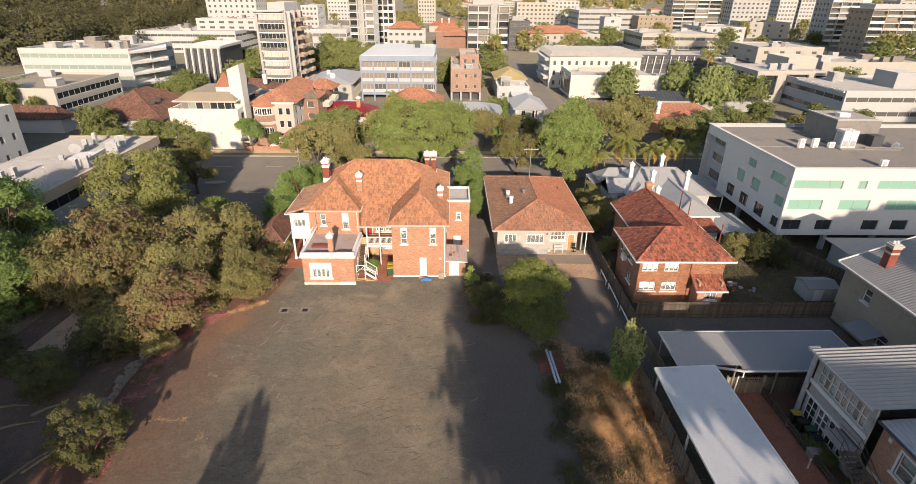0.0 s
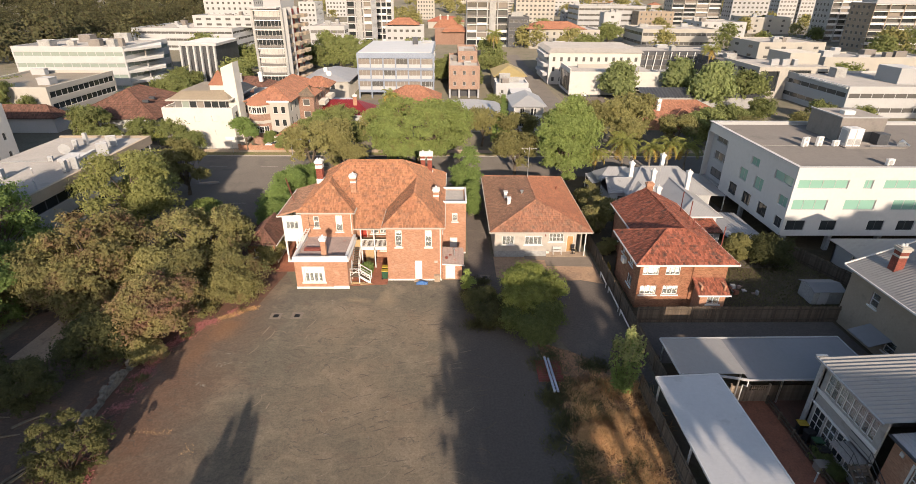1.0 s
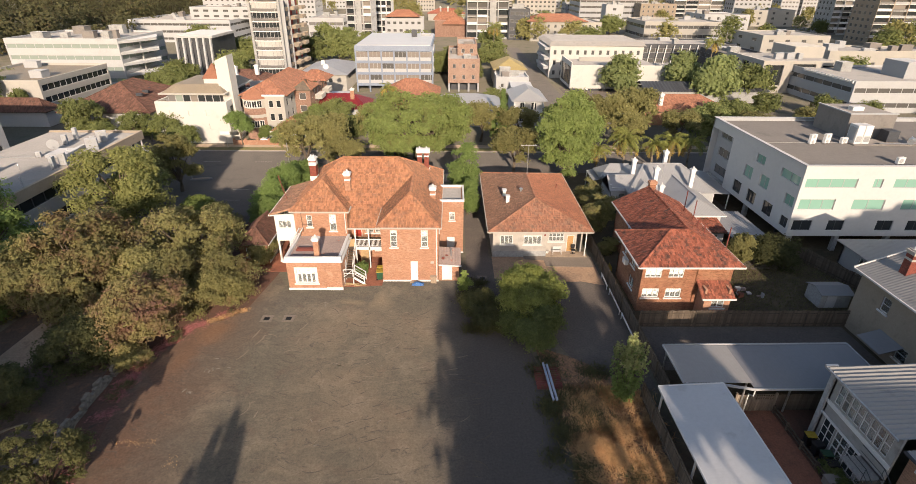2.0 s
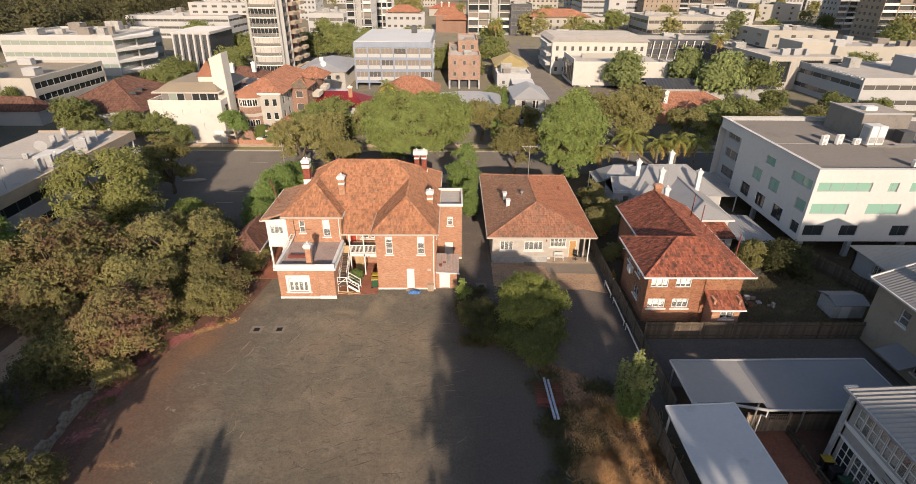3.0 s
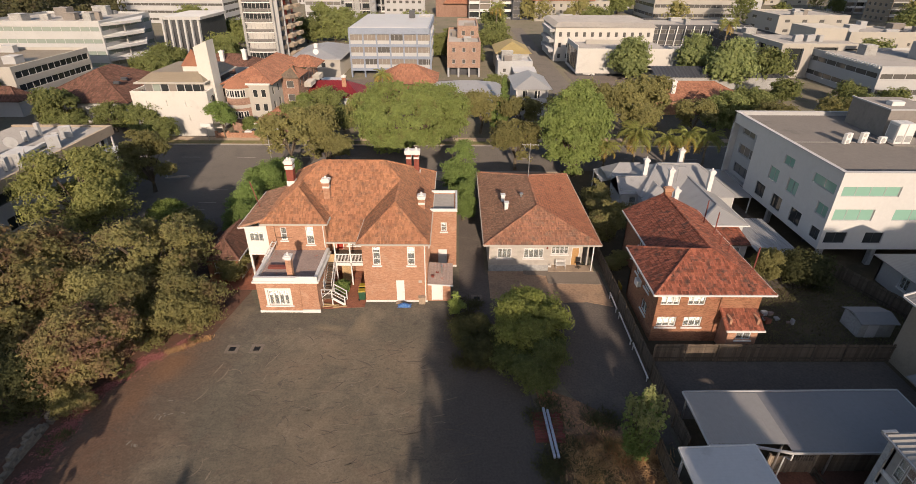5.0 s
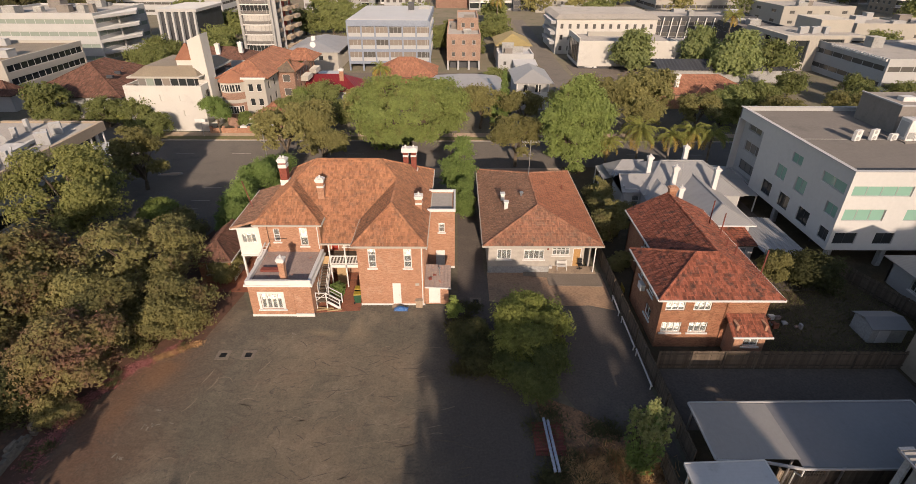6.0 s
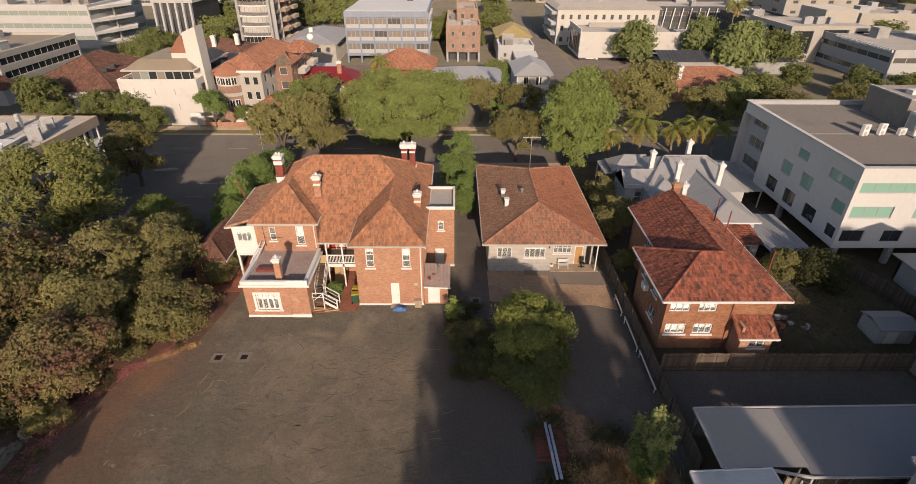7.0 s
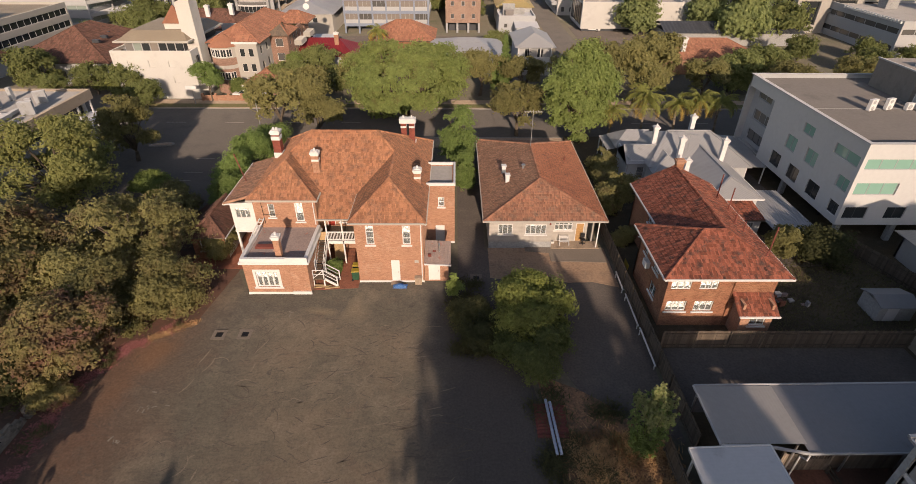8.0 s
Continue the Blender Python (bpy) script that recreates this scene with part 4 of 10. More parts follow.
def strips(label, mat, seed, count, box, length, width, heading, bend):
    r = random.Random(seed)
    s = Shape()
    for _ in range(count):
        x, y = r.uniform(box[0], box[1]), r.uniform(box[2], box[3])
        a, turn = heading + r.gauss(0, 0.22), r.gauss(0, bend)
        n, step = 6, length * r.uniform(0.4, 1.3) / 6
        left, right = [], []
        for k in range(n + 1):
            w = width * r.uniform(0.6, 1.3) * math.sin(math.pi * (k + 0.4) / (n + 0.8))
            c, t = math.cos(a), math.sin(a)
            left.append((x - t * w, y + c * w))
            right.append((x + t * w, y - c * w))
            x, y, a = x + c * step, y + t * step, a + turn
        for k in range(n):
            s.poly((*right[k], 0.0235), (*right[k + 1], 0.0235), (*left[k + 1], 0.0235), (*left[k], 0.0235))
    return single("scuffs", s, M[mat], label, "scuff marks", "stuff")


strips("faint dark wheel scuffs across the sandy asphalt", "scuff", 1, 90, (-9, 3.0, 24, 45), 1.5, 0.045, 0.12, 0.10)
strips("faint dark wheel scuffs across the sandy asphalt", "scuff", 2, 34, (-17, -8, 30, 47), 1.2, 0.04, -0.3, 0.16)
strips("curved dark cracks beside the drain pits", "scuff", 3, 10, (-19.5, -12, 41, 48.5), 1.6, 0.04, 1.2, 0.22)
strips("pale streaks of blown sand on the asphalt", "sand", 4, 60, (-10, 2.0, 23, 46), 1.2, 0.045, 0.15, 0.12)
strips("pale streaks of blown sand on the asphalt", "sand", 5, 12, (-17, -11, 30, 42), 1.4, 0.06, 1.0, 0.15)

# low stone wall on the left of the lot
w = thing("stone_wall", (-26.05, 27.6, 0), "low broken limestone block wall in tree shade", "wall")
rng = random.Random(4)
blocks = []
for k in range(5):
    q = [rng.uniform(-0.05, 0.05) for _ in range(8)]
    ring = [(-0.2 + q[0], -0.42 + q[1]), (0.19 + q[2], -0.40 + q[3]), (0.2 + q[4], 0.40 + q[5]), (-0.18 + q[6], 0.42 + q[7])]
    blocks.append(mesh_of("stone", Shape().prism(ring, 0, 0.30 + 0.03 * k, [(x * 0.84 + 0.5 * q[0], y * 0.92 + 0.5 * q[3]) for x, y in ring]), (0, 0, 0), (M["limestone"],)))
for i in range(13):
    for k in range(3):
        if (i in (4, 9) and k) or (k == 2 and rng.random() < 0.65):
            continue
        o = new("stone", blocks[rng.randrange(5)])
        o.parent = w
        o.location = (rng.uniform(-0.06, 0.06) + 0.12 * math.sin(i * 0.6), (i + 0.5 * (k % 2)) * 0.88 + rng.uniform(-0.04, 0.04), k * 0.30)
        o.rotation_euler = (0, 0, rng.uniform(-0.12, 0.12) + (math.pi if rng.random() < 0.5 else 0))

# ---- two-storey red brick house ----
def brick_house():
    h = thing("brick_house", (-8, 58, 0), "large two-storey red brick house with orange terracotta roof", "house")
    wins = [(-5.05, -4.35, 4.1, 6.05), (-1.9, -1.2, 4.1, 6.05)]
    dr = (-3.05, -2.3, 0.1, 2.45)
    part("wall", wall(Shape(), "y", 51.0, 1, -6.0, -0.15, 0, 6.4, 0.3, wins + [dr]), M["brick"], h)
    part("wall", wall(Shape(), "x", -0.15, -1, 51.3, 68.0, 0, 6.4, 0.3, [(54.5, 55.2, 4.1, 6.0)]), M["brick"], h)
    part("wall", wall(Shape(), "x", -6.0, 1, 51.3, 56.5, 0, 6.4, 0.3, [(53.9, 54.6, 3.9, 5.6)]), M["brick"], h)
    back = [(-9.7, -8.9, 2.65, 4.6), (-8.5, -7.6, 3.1, 4.5), (-7.4, -6.6, 3.1, 4.5), (-8.9, -8.0, 0.9, 2.1), (-7.5, -6.7, 0.9, 2.1)]
    part("wall", wall(Shape(), "y", 56.5, 1, -10.1, -6.3, 0, 6.3, 0.3, back), M["brick"], h)
    ww = [(-14.5, -13.9, 4.6, 6.0), (-12.05, -11.3, 4.15, 6.1)]
    part("wall", wall(Shape(), "y", 54.8, 1, -15.8, -10.1, 0, 6.5, 0.3, ww), M["brick"], h)
    part("wall", wall(Shape(), "x", -10.1, -1, 55.1, 56.8, 0, 6.5, 0.3), M["brick"], h)
    part("wall", wall(Shape(), "x", -15.8, 1, 55.1, 68.0, 0, 6.4, 0.3), M["brick"], h)
    part("wall", wall(Shape(), "y", 68.3, -1, -15.8, -0.15, 0, 6.4, 0.3), M["brick"], h)
    for a in wins:
        window(h, "y", 51.0, 1, *a, 1, 3, blind=0.2 if a[0] < -3 else 0.4)
    for a in ww:
        window(h, "y", 54.8, 1, *a, 1, 2, blind=0.0 if a[0] < -13 else 0.6)
    door(h, "y", 51.0, 1, *dr)
    door(h, "y", 56.5, 1, *back[0], "red_door")
    for a in back[1:]:
        window(h, "y", 56.5, 1, *a, 2, 1)
    window(h, "x", -0.15, -1, 54.5, 55.2, 4.1, 6.0, 1, 2)
    window(h, "x", -6.0, 1, 53.9, 54.6, 3.9, 5.6, 1, 2)
    s = Shape().box(-6.03, -3.05, 50.96, 51.0, 0, 0.2).box(-2.3, -0.12, 50.96, 51.0, 0, 0.2).box(-6.04, -6.0, 50.96, 53.8, 0, 0.2)
    part("plinth", s, M["white"], h, "white painted plinth")
    part("step", Shape().box(-3.15, -2.2, 50.6, 50.96, 0.02, 0.1), M["concrete"], h)
    part("vent", Shape().box(-0.95, -0.6, 50.97, 51.0, 2.2, 2.45), M["cream"], h)
    # roof
    E1, S1 = 6.5, 0.8
    ra, rb = (-11.15, 61.2, 10.5), (-4.85, 61.2, 10.5)
    sa, sb = (-3.1, 53.95, 9.1), (-3.1, 59.4, 9.1)
    wa, wb = (-13.0, 57.55, 9.06), (-13.0, 59.35, 9.06)
    slopes = [
        [(-6.35, 50.7, 6.5), (0.15, 50.7, 6.5), sa],
        [(0.15, 50.7, 6.5), (0.15, 59.4, 6.5), sb, sa],
        [(0.15, 59.4, 6.5), (0.15, 68.4, 6.5), rb, sb],
        [(-6.35, 50.7, 6.5), sa, sb, (-6.35, 56.07, 6.5)],
        [(-9.85, 54.0, 4.88), (-6.05, 54.0, 4.88), (-6.05, 56.08, 6.51), (-9.85, 56.2, 6.6)],
        [(-9.85, 56.2, 6.6), (-6.35, 56.07, 6.5), sb, wb],
        [wb, sb, rb, ra],
        [(-16.15, 54.4, 6.6), (-9.85, 54.4, 6.6), wa],
        [(-9.85, 54.4, 6.6), (-9.85, 56.2, 6.6), wb, wa],
        [(-16.15, 54.4, 6.6), wa, wb, (-16.15, 59.35, 6.6)],
        [(-16.15, 59.35, 6.6), wb, ra, (-16.15, 68.4, 6.55)],
        [(-16.15, 68.4, 6.55), ra, rb, (0.15, 68.4, 6.5)],
    ]
    ridges = [((-6.35, 50.7, 6.5), sa), ((0.15, 50.7, 6.5), sa), (sa, sb), (sb, rb), (rb, ra), (ra, wb), (wb, wa), (wa, (-16.15, 54.4, 6.6)), (wa, (-9.85, 54.4, 6.6)), (rb, (0.15, 68.4, 6.5)), (ra, (-16.15, 68.4, 6.55))]
    tiled_roof(h, slopes, ridges, "tile", label="weathered orange terracotta tile roof")
    for a, b in (((-6.4, 50.65, 6.42), (0.2, 50.65, 6.42)), ((0.2, 50.6, 6.42), (0.2, 68.4, 6.42)), ((-10.0, 53.95, 4.8), (-6.05, 53.95, 4.8)), ((-16.2, 54.35, 6.52), (-9.8, 54.35, 6.52)), ((-9.8, 54.3, 6.52), (-9.8, 56.0, 6.52)), ((-6.4, 50.6, 6.42), (-6.4, 55.8, 6.42))):
        part("gutter", gutter(Shape(), a, b), M["cream"], h, "cream painted gutter")
    part("soffit", Shape().box(-6.3, 0.1, 50.75, 51.0, 6.34, 6.39), M["white"], h)
    part("soffit", Shape().box(-16.1, -9.9, 54.45, 54.8, 6.42, 6.47), M["white"], h)
    part("downpipe", Shape().tube((-0.3, 50.9, 6.3), (-0.3, 50.9, 0.1), 0.05), M["white"], h)
    part("downpipe", Shape().tube((-10.3, 54.7, 6.4), (-10.3, 54.7, 3.9), 0.05), M["white"], h)
    part("cable", Shape().tube((-15.0, 54.7, 6.3), (-14.95, 54.72, 4.0), 0.02, n=5).tube((-14.95, 54.72, 4.9), (-13.3, 54.72, 5.0), 0.02, n=5), M["black"], h)
    chimney(h, -10.3, 57.9, 7.6, 9.9, 0.62, 0.55, pots=1)
    chimney(h, -0.85, 57.0, 6.7, 8.6, 0.6, 0.6, pots=1)
    chimney(h, -15.1, 62.3, 6.6, 10.2, 0.75, 0.8, body="brick_red", pots=2)
    c = chimney(h, -2.7, 65.1, 7.6, 10.4, 0.55, 0.7, body="brick_red", pots=1)
    chimney(h, -1.85, 65.1, 7.2, 10.4, 0.55, 0.7, body="brick_red", pots=1)
    part("chimney_head", Shape().box(-3.12, -1.43, 64.66, 65.54, 9.9, 10.36), M["white"], h, bevel=0.03)
    part("chimney_base", Shape().box(-3.12, -1.43, 64.62, 65.58, 7.0, 7.9), M["white"], h, bevel=0.03)
    part("chimney_band", Shape().box(-15.53, -14.67, 61.85, 62.75, 9.2, 9.6), M["white"], h, bevel=0.03)
    part("chimney_band", Shape().box(-15.53, -14.67, 61.85, 62.75, 7.3, 7.9), M["white"], h, bevel=0.03)
    # rear extension with parapet
    e = thing("rear_extension", (-12.75, 51, 0), "single-storey brick extension with white parapet and flat roof", "extension")
    win = (-14.55, -12.65, 0.8, 2.45)
    part("wall", wall(Shape(), "y", 49.3, 1, -15.5, -10.0, 0, 3.3, 0.3, [win]), M["brick"], e)
    part("wall", wall(Shape(), "x", -10.0, -1, 49.6, 54.8, 0, 3.3, 0.3, [(51.2, 52.1, 0.1, 2.2)]), M["brick"], e)
    part("wall", wall(Shape(), "x", -15.5, 1, 49.6, 54.8, 0, 3.3, 0.3), M["brick"], e)
    door(e, "x", -10.0, -1, 51.2, 52.1, 0.1, 2.2)
    window(e, "y", 49.3, 1, *win, 4, 1, surround=0.22, bar=0.1, blind=0.4, mullion=0.07)
    part("plinth", Shape().box(-15.54, -11.6, 49.24, 49.3, 0, 0.24).box(-11.6, -9.95, 49.2, 49.3, 0, 0.34), M["white"], e)
    part("pier", Shape().box(-11.7, -11.58, 49.25, 49.3, 0.34, 3.3), M["brick"], e)
    for bx in ((-15.6, -9.9, 49.2, 49.5), (-15.6, -15.3, 49.5, 54.7), (-10.2, -9.9, 49.5, 54.7)):
        part("parapet", Shape().box(*bx, 3.3, 3.85), M["white"], e, bevel=0.02)
    s = Shape().box(-15.75, -9.75, 49.08, 49.2, 3.3, 3.48).box(-15.75, -15.6, 49.2, 54.7, 3.3, 3.48).box(-9.9, -9.75, 49.2, 54.7, 3.3, 3.48)
    part("cornice", s, M["white"], e, bevel=0.03)
    part("pier", Shape().box(-11.7, -9.85, 49.1, 49.2, 3.48, 4.0), M["white"], e)
    part("roof", Shape().box(-15.3, -10.2, 49.5, 54.8, 3.35, 3.5), M["deck_red"], e, "stained flat roof")
    chimney(e, -12.45, 50.1, 3.5, 5.75, 0.5, 0.5, banded=False)
    # red mat and white ladder lying on the flat roof
    single("red_crate", Shape().box(-14.9, -13.1, 51.2, 51.7, 3.5, 3.72), M["pole_red"], "long red painted box lying on the flat roof", "box", bevel=0.02)
    lad = thing("ladder", (-14.8, 53, 3.5), "white ladder leaning over the parapet", "ladder")
    a, b = Vector((-15.6, 52.3, 3.6)), Vector((-15.15, 54.6, 4.6))
    for o in (-0.2, 0.2):
        part("stile", Shape().beam(a + Vector((o, 0, 0)), b + Vector((o, 0, 0)), 0.07, 0.09), M["white"], lad)
    for i in range(8):
        p = a.lerp(b, (i + 0.5) / 8)
        part("rung", Shape().beam(p - Vector((0.2, 0, 0)), p + Vector((0.2, 0, 0)), 0.04, 0.04), M["white"], lad)
    # enclosed sleep-out on posts
    v = thing("sleepout", (-17, 58, 0), "white enclosed upper verandah on tall posts", "verandah")
    wn = (-17.75, -16.35, 4.25, 5.35)
    part("wall", wall(Shape(), "y", 55.2, 1, -18.1, -15.85, 2.95, 5.95, 0.12, [wn]), M["white"], v)
    part("wall", wall(Shape(), "x", -18.1, 1, 55.32, 63.0, 2.95, 5.95, 0.12, [(56.5, 60.5, 4.25, 5.35)]), M["white"], v)
    part("wall", wall(Shape(), "y", 63.1, -1, -18.1, -15.85, 2.95, 5.95, 0.12), M["white"], v)
    window(v, "y", 55.2, 1, *wn, 3, 1, blind=0.25, sill=False, depth=0.03)
    window(v, "x", -18.1, 1, 56.5, 60.5, 4.25, 5.35, 4, 1, sill=False, depth=0.03)
    part("floor", Shape().box(-18.15, -15.8, 55.15, 63.1, 2.75, 2.95), M["white"], v)
    for x, y in ((-18.0, 55.3), (-16.5, 55.3), (-18.0, 59), (-18.0, 62.9)):
        part("post", Shape().box(x - 0.1, x + 0.1, y - 0.1, y + 0.1, 0.03, 2.75).box(x - 0.15, x + 0.15, y - 0.15, y + 0.15, 0.03, 0.3), M["white"], v, bevel=0.015)
    tiled_roof(v, [[(-18.45, 54.85, 6.0), (-15.95, 54.85, 6.75), (-15.95, 63.5, 6.75), (-18.45, 63.5, 6.0)]], [((-18.45, 54.85, 6.03), (-15.95, 54.85, 6.78))], "tile_lichen")
    part("gutter", gutter(Shape(), (-18.5, 54.8, 5.95), (-18.5, 63.5, 5.95)).beam((-18.5, 54.8, 5.95), (-15.9, 54.8, 6.1), 0.1, 0.14), M["white"], v)
    pl = thing("vent_pole", (-17.6, 61, 6.2), "tall thin red painted vent pole", "pole")
    part("pipe", Shape().tube((-17.6, 58.8, 6.2), (-18.4, 59.3, 8.9), 0.05, 0.05, 8), M["pole_red"], pl)
    # balcony and stairs
    b = thing("balcony", (-8, 55, 0), "white timber balcony with balustrade over a paved passage", "balcony")
    part("floor", Shape().box(-10.05, -6.05, 53.9, 56.45, 2.45, 2.62), M["wood"], b)
    part("fascia", Shape().box(-9.15, -6.05, 53.84, 53.9, 2.3, 2.64), M["white"], b)
    part("rail", Shape().box(-9.15, -6.05, 53.86, 53.94, 3.52, 3.6).box(-9.15, -6.05, 53.87, 53.93, 2.72, 2.78), M["white"], b)
    for i in range(22):
        x = -9.05 + i * 0.138
        part("baluster", Shape().box(x - 0.02, x + 0.02, 53.88, 53.92, 2.78, 3.52), M["white"], b)
    for x in (-9.2, -7.75, -6.15):
        part("post", Shape().box(x - 0.06, x + 0.06, 53.84, 53.96, 0.03, 4.8), M["white"], b)
    t = thing("staircase", (-9.6, 52.5, 0), "white timber outdoor staircase with open treads and a landing", "stairs")
    n = 10
    for i in range(n):
        y, z = 53.9 - (i + 0.5) * 0.25, 2.6 - (i + 1) * 0.165
        part("tread", Shape().box(-10.0, -9.25, y - 0.15, y + 0.13, z - 0.04, z), M["wood"], t)
    for x in (-10.02, -9.23):
        part("stringer", Shape().beam((x, 53.95, 2.5), (x, 51.35, 0.85), 0.05, 0.26), M["white"], t)
        part("handrail", Shape().beam((x, 53.95, 3.5), (x, 51.35, 1.85), 0.06, 0.08), M["white"], t)
        for i in range(5):
            y = 53.9 - i * 0.62
            z = 2.55 - i * 0.39
            part("baluster", Shape().box(x - 0.025, x + 0.025, y - 0.025, y + 0.025, z, z + 0.95), M["white"], t)
    part("landing", Shape().box(-10.05, -9.0, 50.3, 51.4, 0.8, 0.92), M["wood"], t)
    for x, y in ((-10.0, 50.35), (-9.05, 50.35), (-10.0, 51.35), (-9.05, 51.35)):
        part("post", Shape().box(x - 0.05, x + 0.05, y - 0.05, y + 0.05, 0.03, 1.85), M["white"], t)
    s = Shape().beam((-10.0, 50.35, 1.8), (-9.05, 50.35, 1.8), 0.06, 0.07).beam((-10.0, 50.35, 1.35), (-9.05, 50.35, 1.35), 0.05, 0.05).beam((-10.0, 50.35, 0.95), (-9.05, 50.35, 1.75), 0.04, 0.05)
    part("rail", s, M["white"], t)
    for i in range(4):
        x, z = -9.0 + (i + 0.5) * 0.27, 0.92 - (i + 1) * 0.18
        part("tread", Shape().box(x - 0.14, x + 0.15, 50.4, 51.3, z - 0.04, z), M["wood"], t)
    for y in (50.35, 51.35):
        part("stringer", Shape().beam((-9.0, y, 0.85), (-7.9, y, 0.08), 0.05, 0.24), M["white"], t)
        part("handrail", Shape().beam((-9.05, y, 1.8), (-7.9, y, 1.0), 0.06, 0.07).beam((-9.05, y, 1.4), (-7.9, y, 0.6), 0.05, 0.05), M["white"], t)
        part("post", Shape().box(-7.95, -7.85, y - 0.05, y + 0.05, 0.03, 1.05), M["white"], t)
    # rear annex and lean-to
    x = thing("annex", (1.3, 59, 0), "narrow two-storey brick annex with white parapet", "annex")
    win, dd = (1.0, 1.6, 4.2, 5.25), (0.7, 1.6, 0.1, 2.1)
    part("wall", wall(Shape(), "y", 57.5, 1, -0.12, 2.6, 0, 6.5, 0.25, [win, dd]), M["brick"], x)
    part("wall", wall(Shape(), "x", 2.6, -1, 57.75, 62.0, 0, 6.5, 0.25), M["brick"], x)
    part("wall", wall(Shape(), "y", 62.25, -1, -0.12, 2.6, 0, 6.5, 0.25), M["brick"], x)
    window(x, "y", 57.5, 1, *win, 1, 2, blind=0.3)
    door(x, "y", 57.5, 1, *dd)
    for bx in ((-0.1, 2.68, 57.42, 57.62), (2.48, 2.68, 57.62, 62.05), (-0.1, 2.68, 62.05, 62.25)):
        part("parapet", Shape().box(*bx, 6.5, 6.78), M["white"], x, bevel=0.02)
    part("roof", Shape().box(-0.1, 2.48, 57.62, 62.05, 6.3, 6.42), M["deck_pale"], x)
    part("plinth", Shape().box(1.6, 2.63, 57.46, 57.5, 0, 0.2), M["white"], x)
    k = thing("lean_to", (1, 52.5, 0), "small brick lean-to store with sheet roof and white door", "outbuilding")
    dd = (0.25, 1.3, 0.06, 1.75)
    part("wall", wall(Shape(), "y", 51.2, 1, -0.1, 2.05, 0, 1.95, 0.2, [dd]), M["brick"], k)
    part("wall", wall(Shape(), "x", 2.05, -1, 51.4, 53.9, 0, 1.95, 0.2), M["brick"], k)
    door(k, "y", 51.2, 1, *dd)
    part("roof", corrugated(Shape(), -0.12, 2.25, 51.0, 54.0, lambda x, y: 2.05 + (y - 51) * 0.2 - 0.06 * (x + 0.1), "y", 0.3, 0.02), M["deck_red"], k)
    part("gutter", Shape().beam((-0.12, 50.97, 2.02), (2.3, 50.97, 1.88), 0.1, 0.12), M["white"], k)
    part("flue", Shape().tube((1.2, 52.6, 2.2), (1.2, 52.6, 3.1), 0.06).tube((1.2, 52.6, 3.05), (1.2, 52.6, 3.15), 0.12), M["metal"], k)
    for i, zz in enumerate((51.9, 52.5)):
        part("clutter", Shape().box(0.2 + 0.4 * i, 0.5 + 0.4 * i, zz, zz + 0.3, 2.15, 2.35), M["pole_red"], k)


brick_house()


def wheelie_bin(x, y, turn):
    b = thing("wheelie_bin", (x, y, 0.05), "dark green wheelie bin with a yellow lid by the wall", "bin", "bins by the wall", turn=turn)
    part("body", Shape().prism([(-0.24, -0.27), (0.24, -0.27), (0.24, 0.27), (-0.24, 0.27)], 0.06, 0.95, [(-0.29, -0.34), (0.29, -0.34), (0.29, 0.34), (-0.29, 0.34)]), M["bin_green"], b, bevel=0.02)
    part("lid", Shape().prism([(-0.31, -0.38), (0.31, -0.38), (0.31, 0.36), (-0.31, 0.36)], 0.96, 1.06, [(-0.27, -0.32), (0.27, -0.32), (0.27, 0.33), (-0.27, 0.33)]), M["bin_yellow"], b, bevel=0.02)
    for s in (-0.26, 0.26):
        part("wheel", Shape().tube((s - 0.03, 0.3, 0.1), (s + 0.03, 0.3, 0.1), 0.1, n=10), M["black"], b)
    part("handle", Shape().tube((-0.2, 0.4, 1.0), (0.2, 0.4, 1.0), 0.02), M["black"], b)


wheelie_bin(-6.42, 51.4, 95)
wheelie_bin(-6.45, 52.3, 88)
# timber left about the stairs
M["plywood"] = surface("tan_plywood", (0.50, 0.36, 0.20), (0.44, 0.31, 0.17), None, 0.8, big=1.0, fine=12)
single("plywood_board", Shape().box(-10.0, -9.26, 54.0, 54.04, 2.63, 3.5), M["plywood"], "tan plywood board closing the head of the stairs", "board", bevel=0.005)
single("plywood_board", Shape().slab([(-8.95, 54.6, 0.07), (-8.05, 54.6, 0.07), (-8.05, 55.1, 2.1), (-8.95, 55.1, 2.1)], 0.04), M["plywood"], "tan plywood board leaning under the balcony", "board")
for x0, y0, x1, y1 in ((-10.2, 50.05, -8.7, 50.3), (-10.1, 50.5, -8.5, 50.35), (-9.0, 49.98, -7.7, 50.2)):
    single("timber_plank", Shape().beam((x0, y0, 0.09), (x1, y1, 0.09), 0.14, 0.06), M["plywood"], "orange-tan timber plank lying at the stair foot", "plank", group="planks at the stairs")
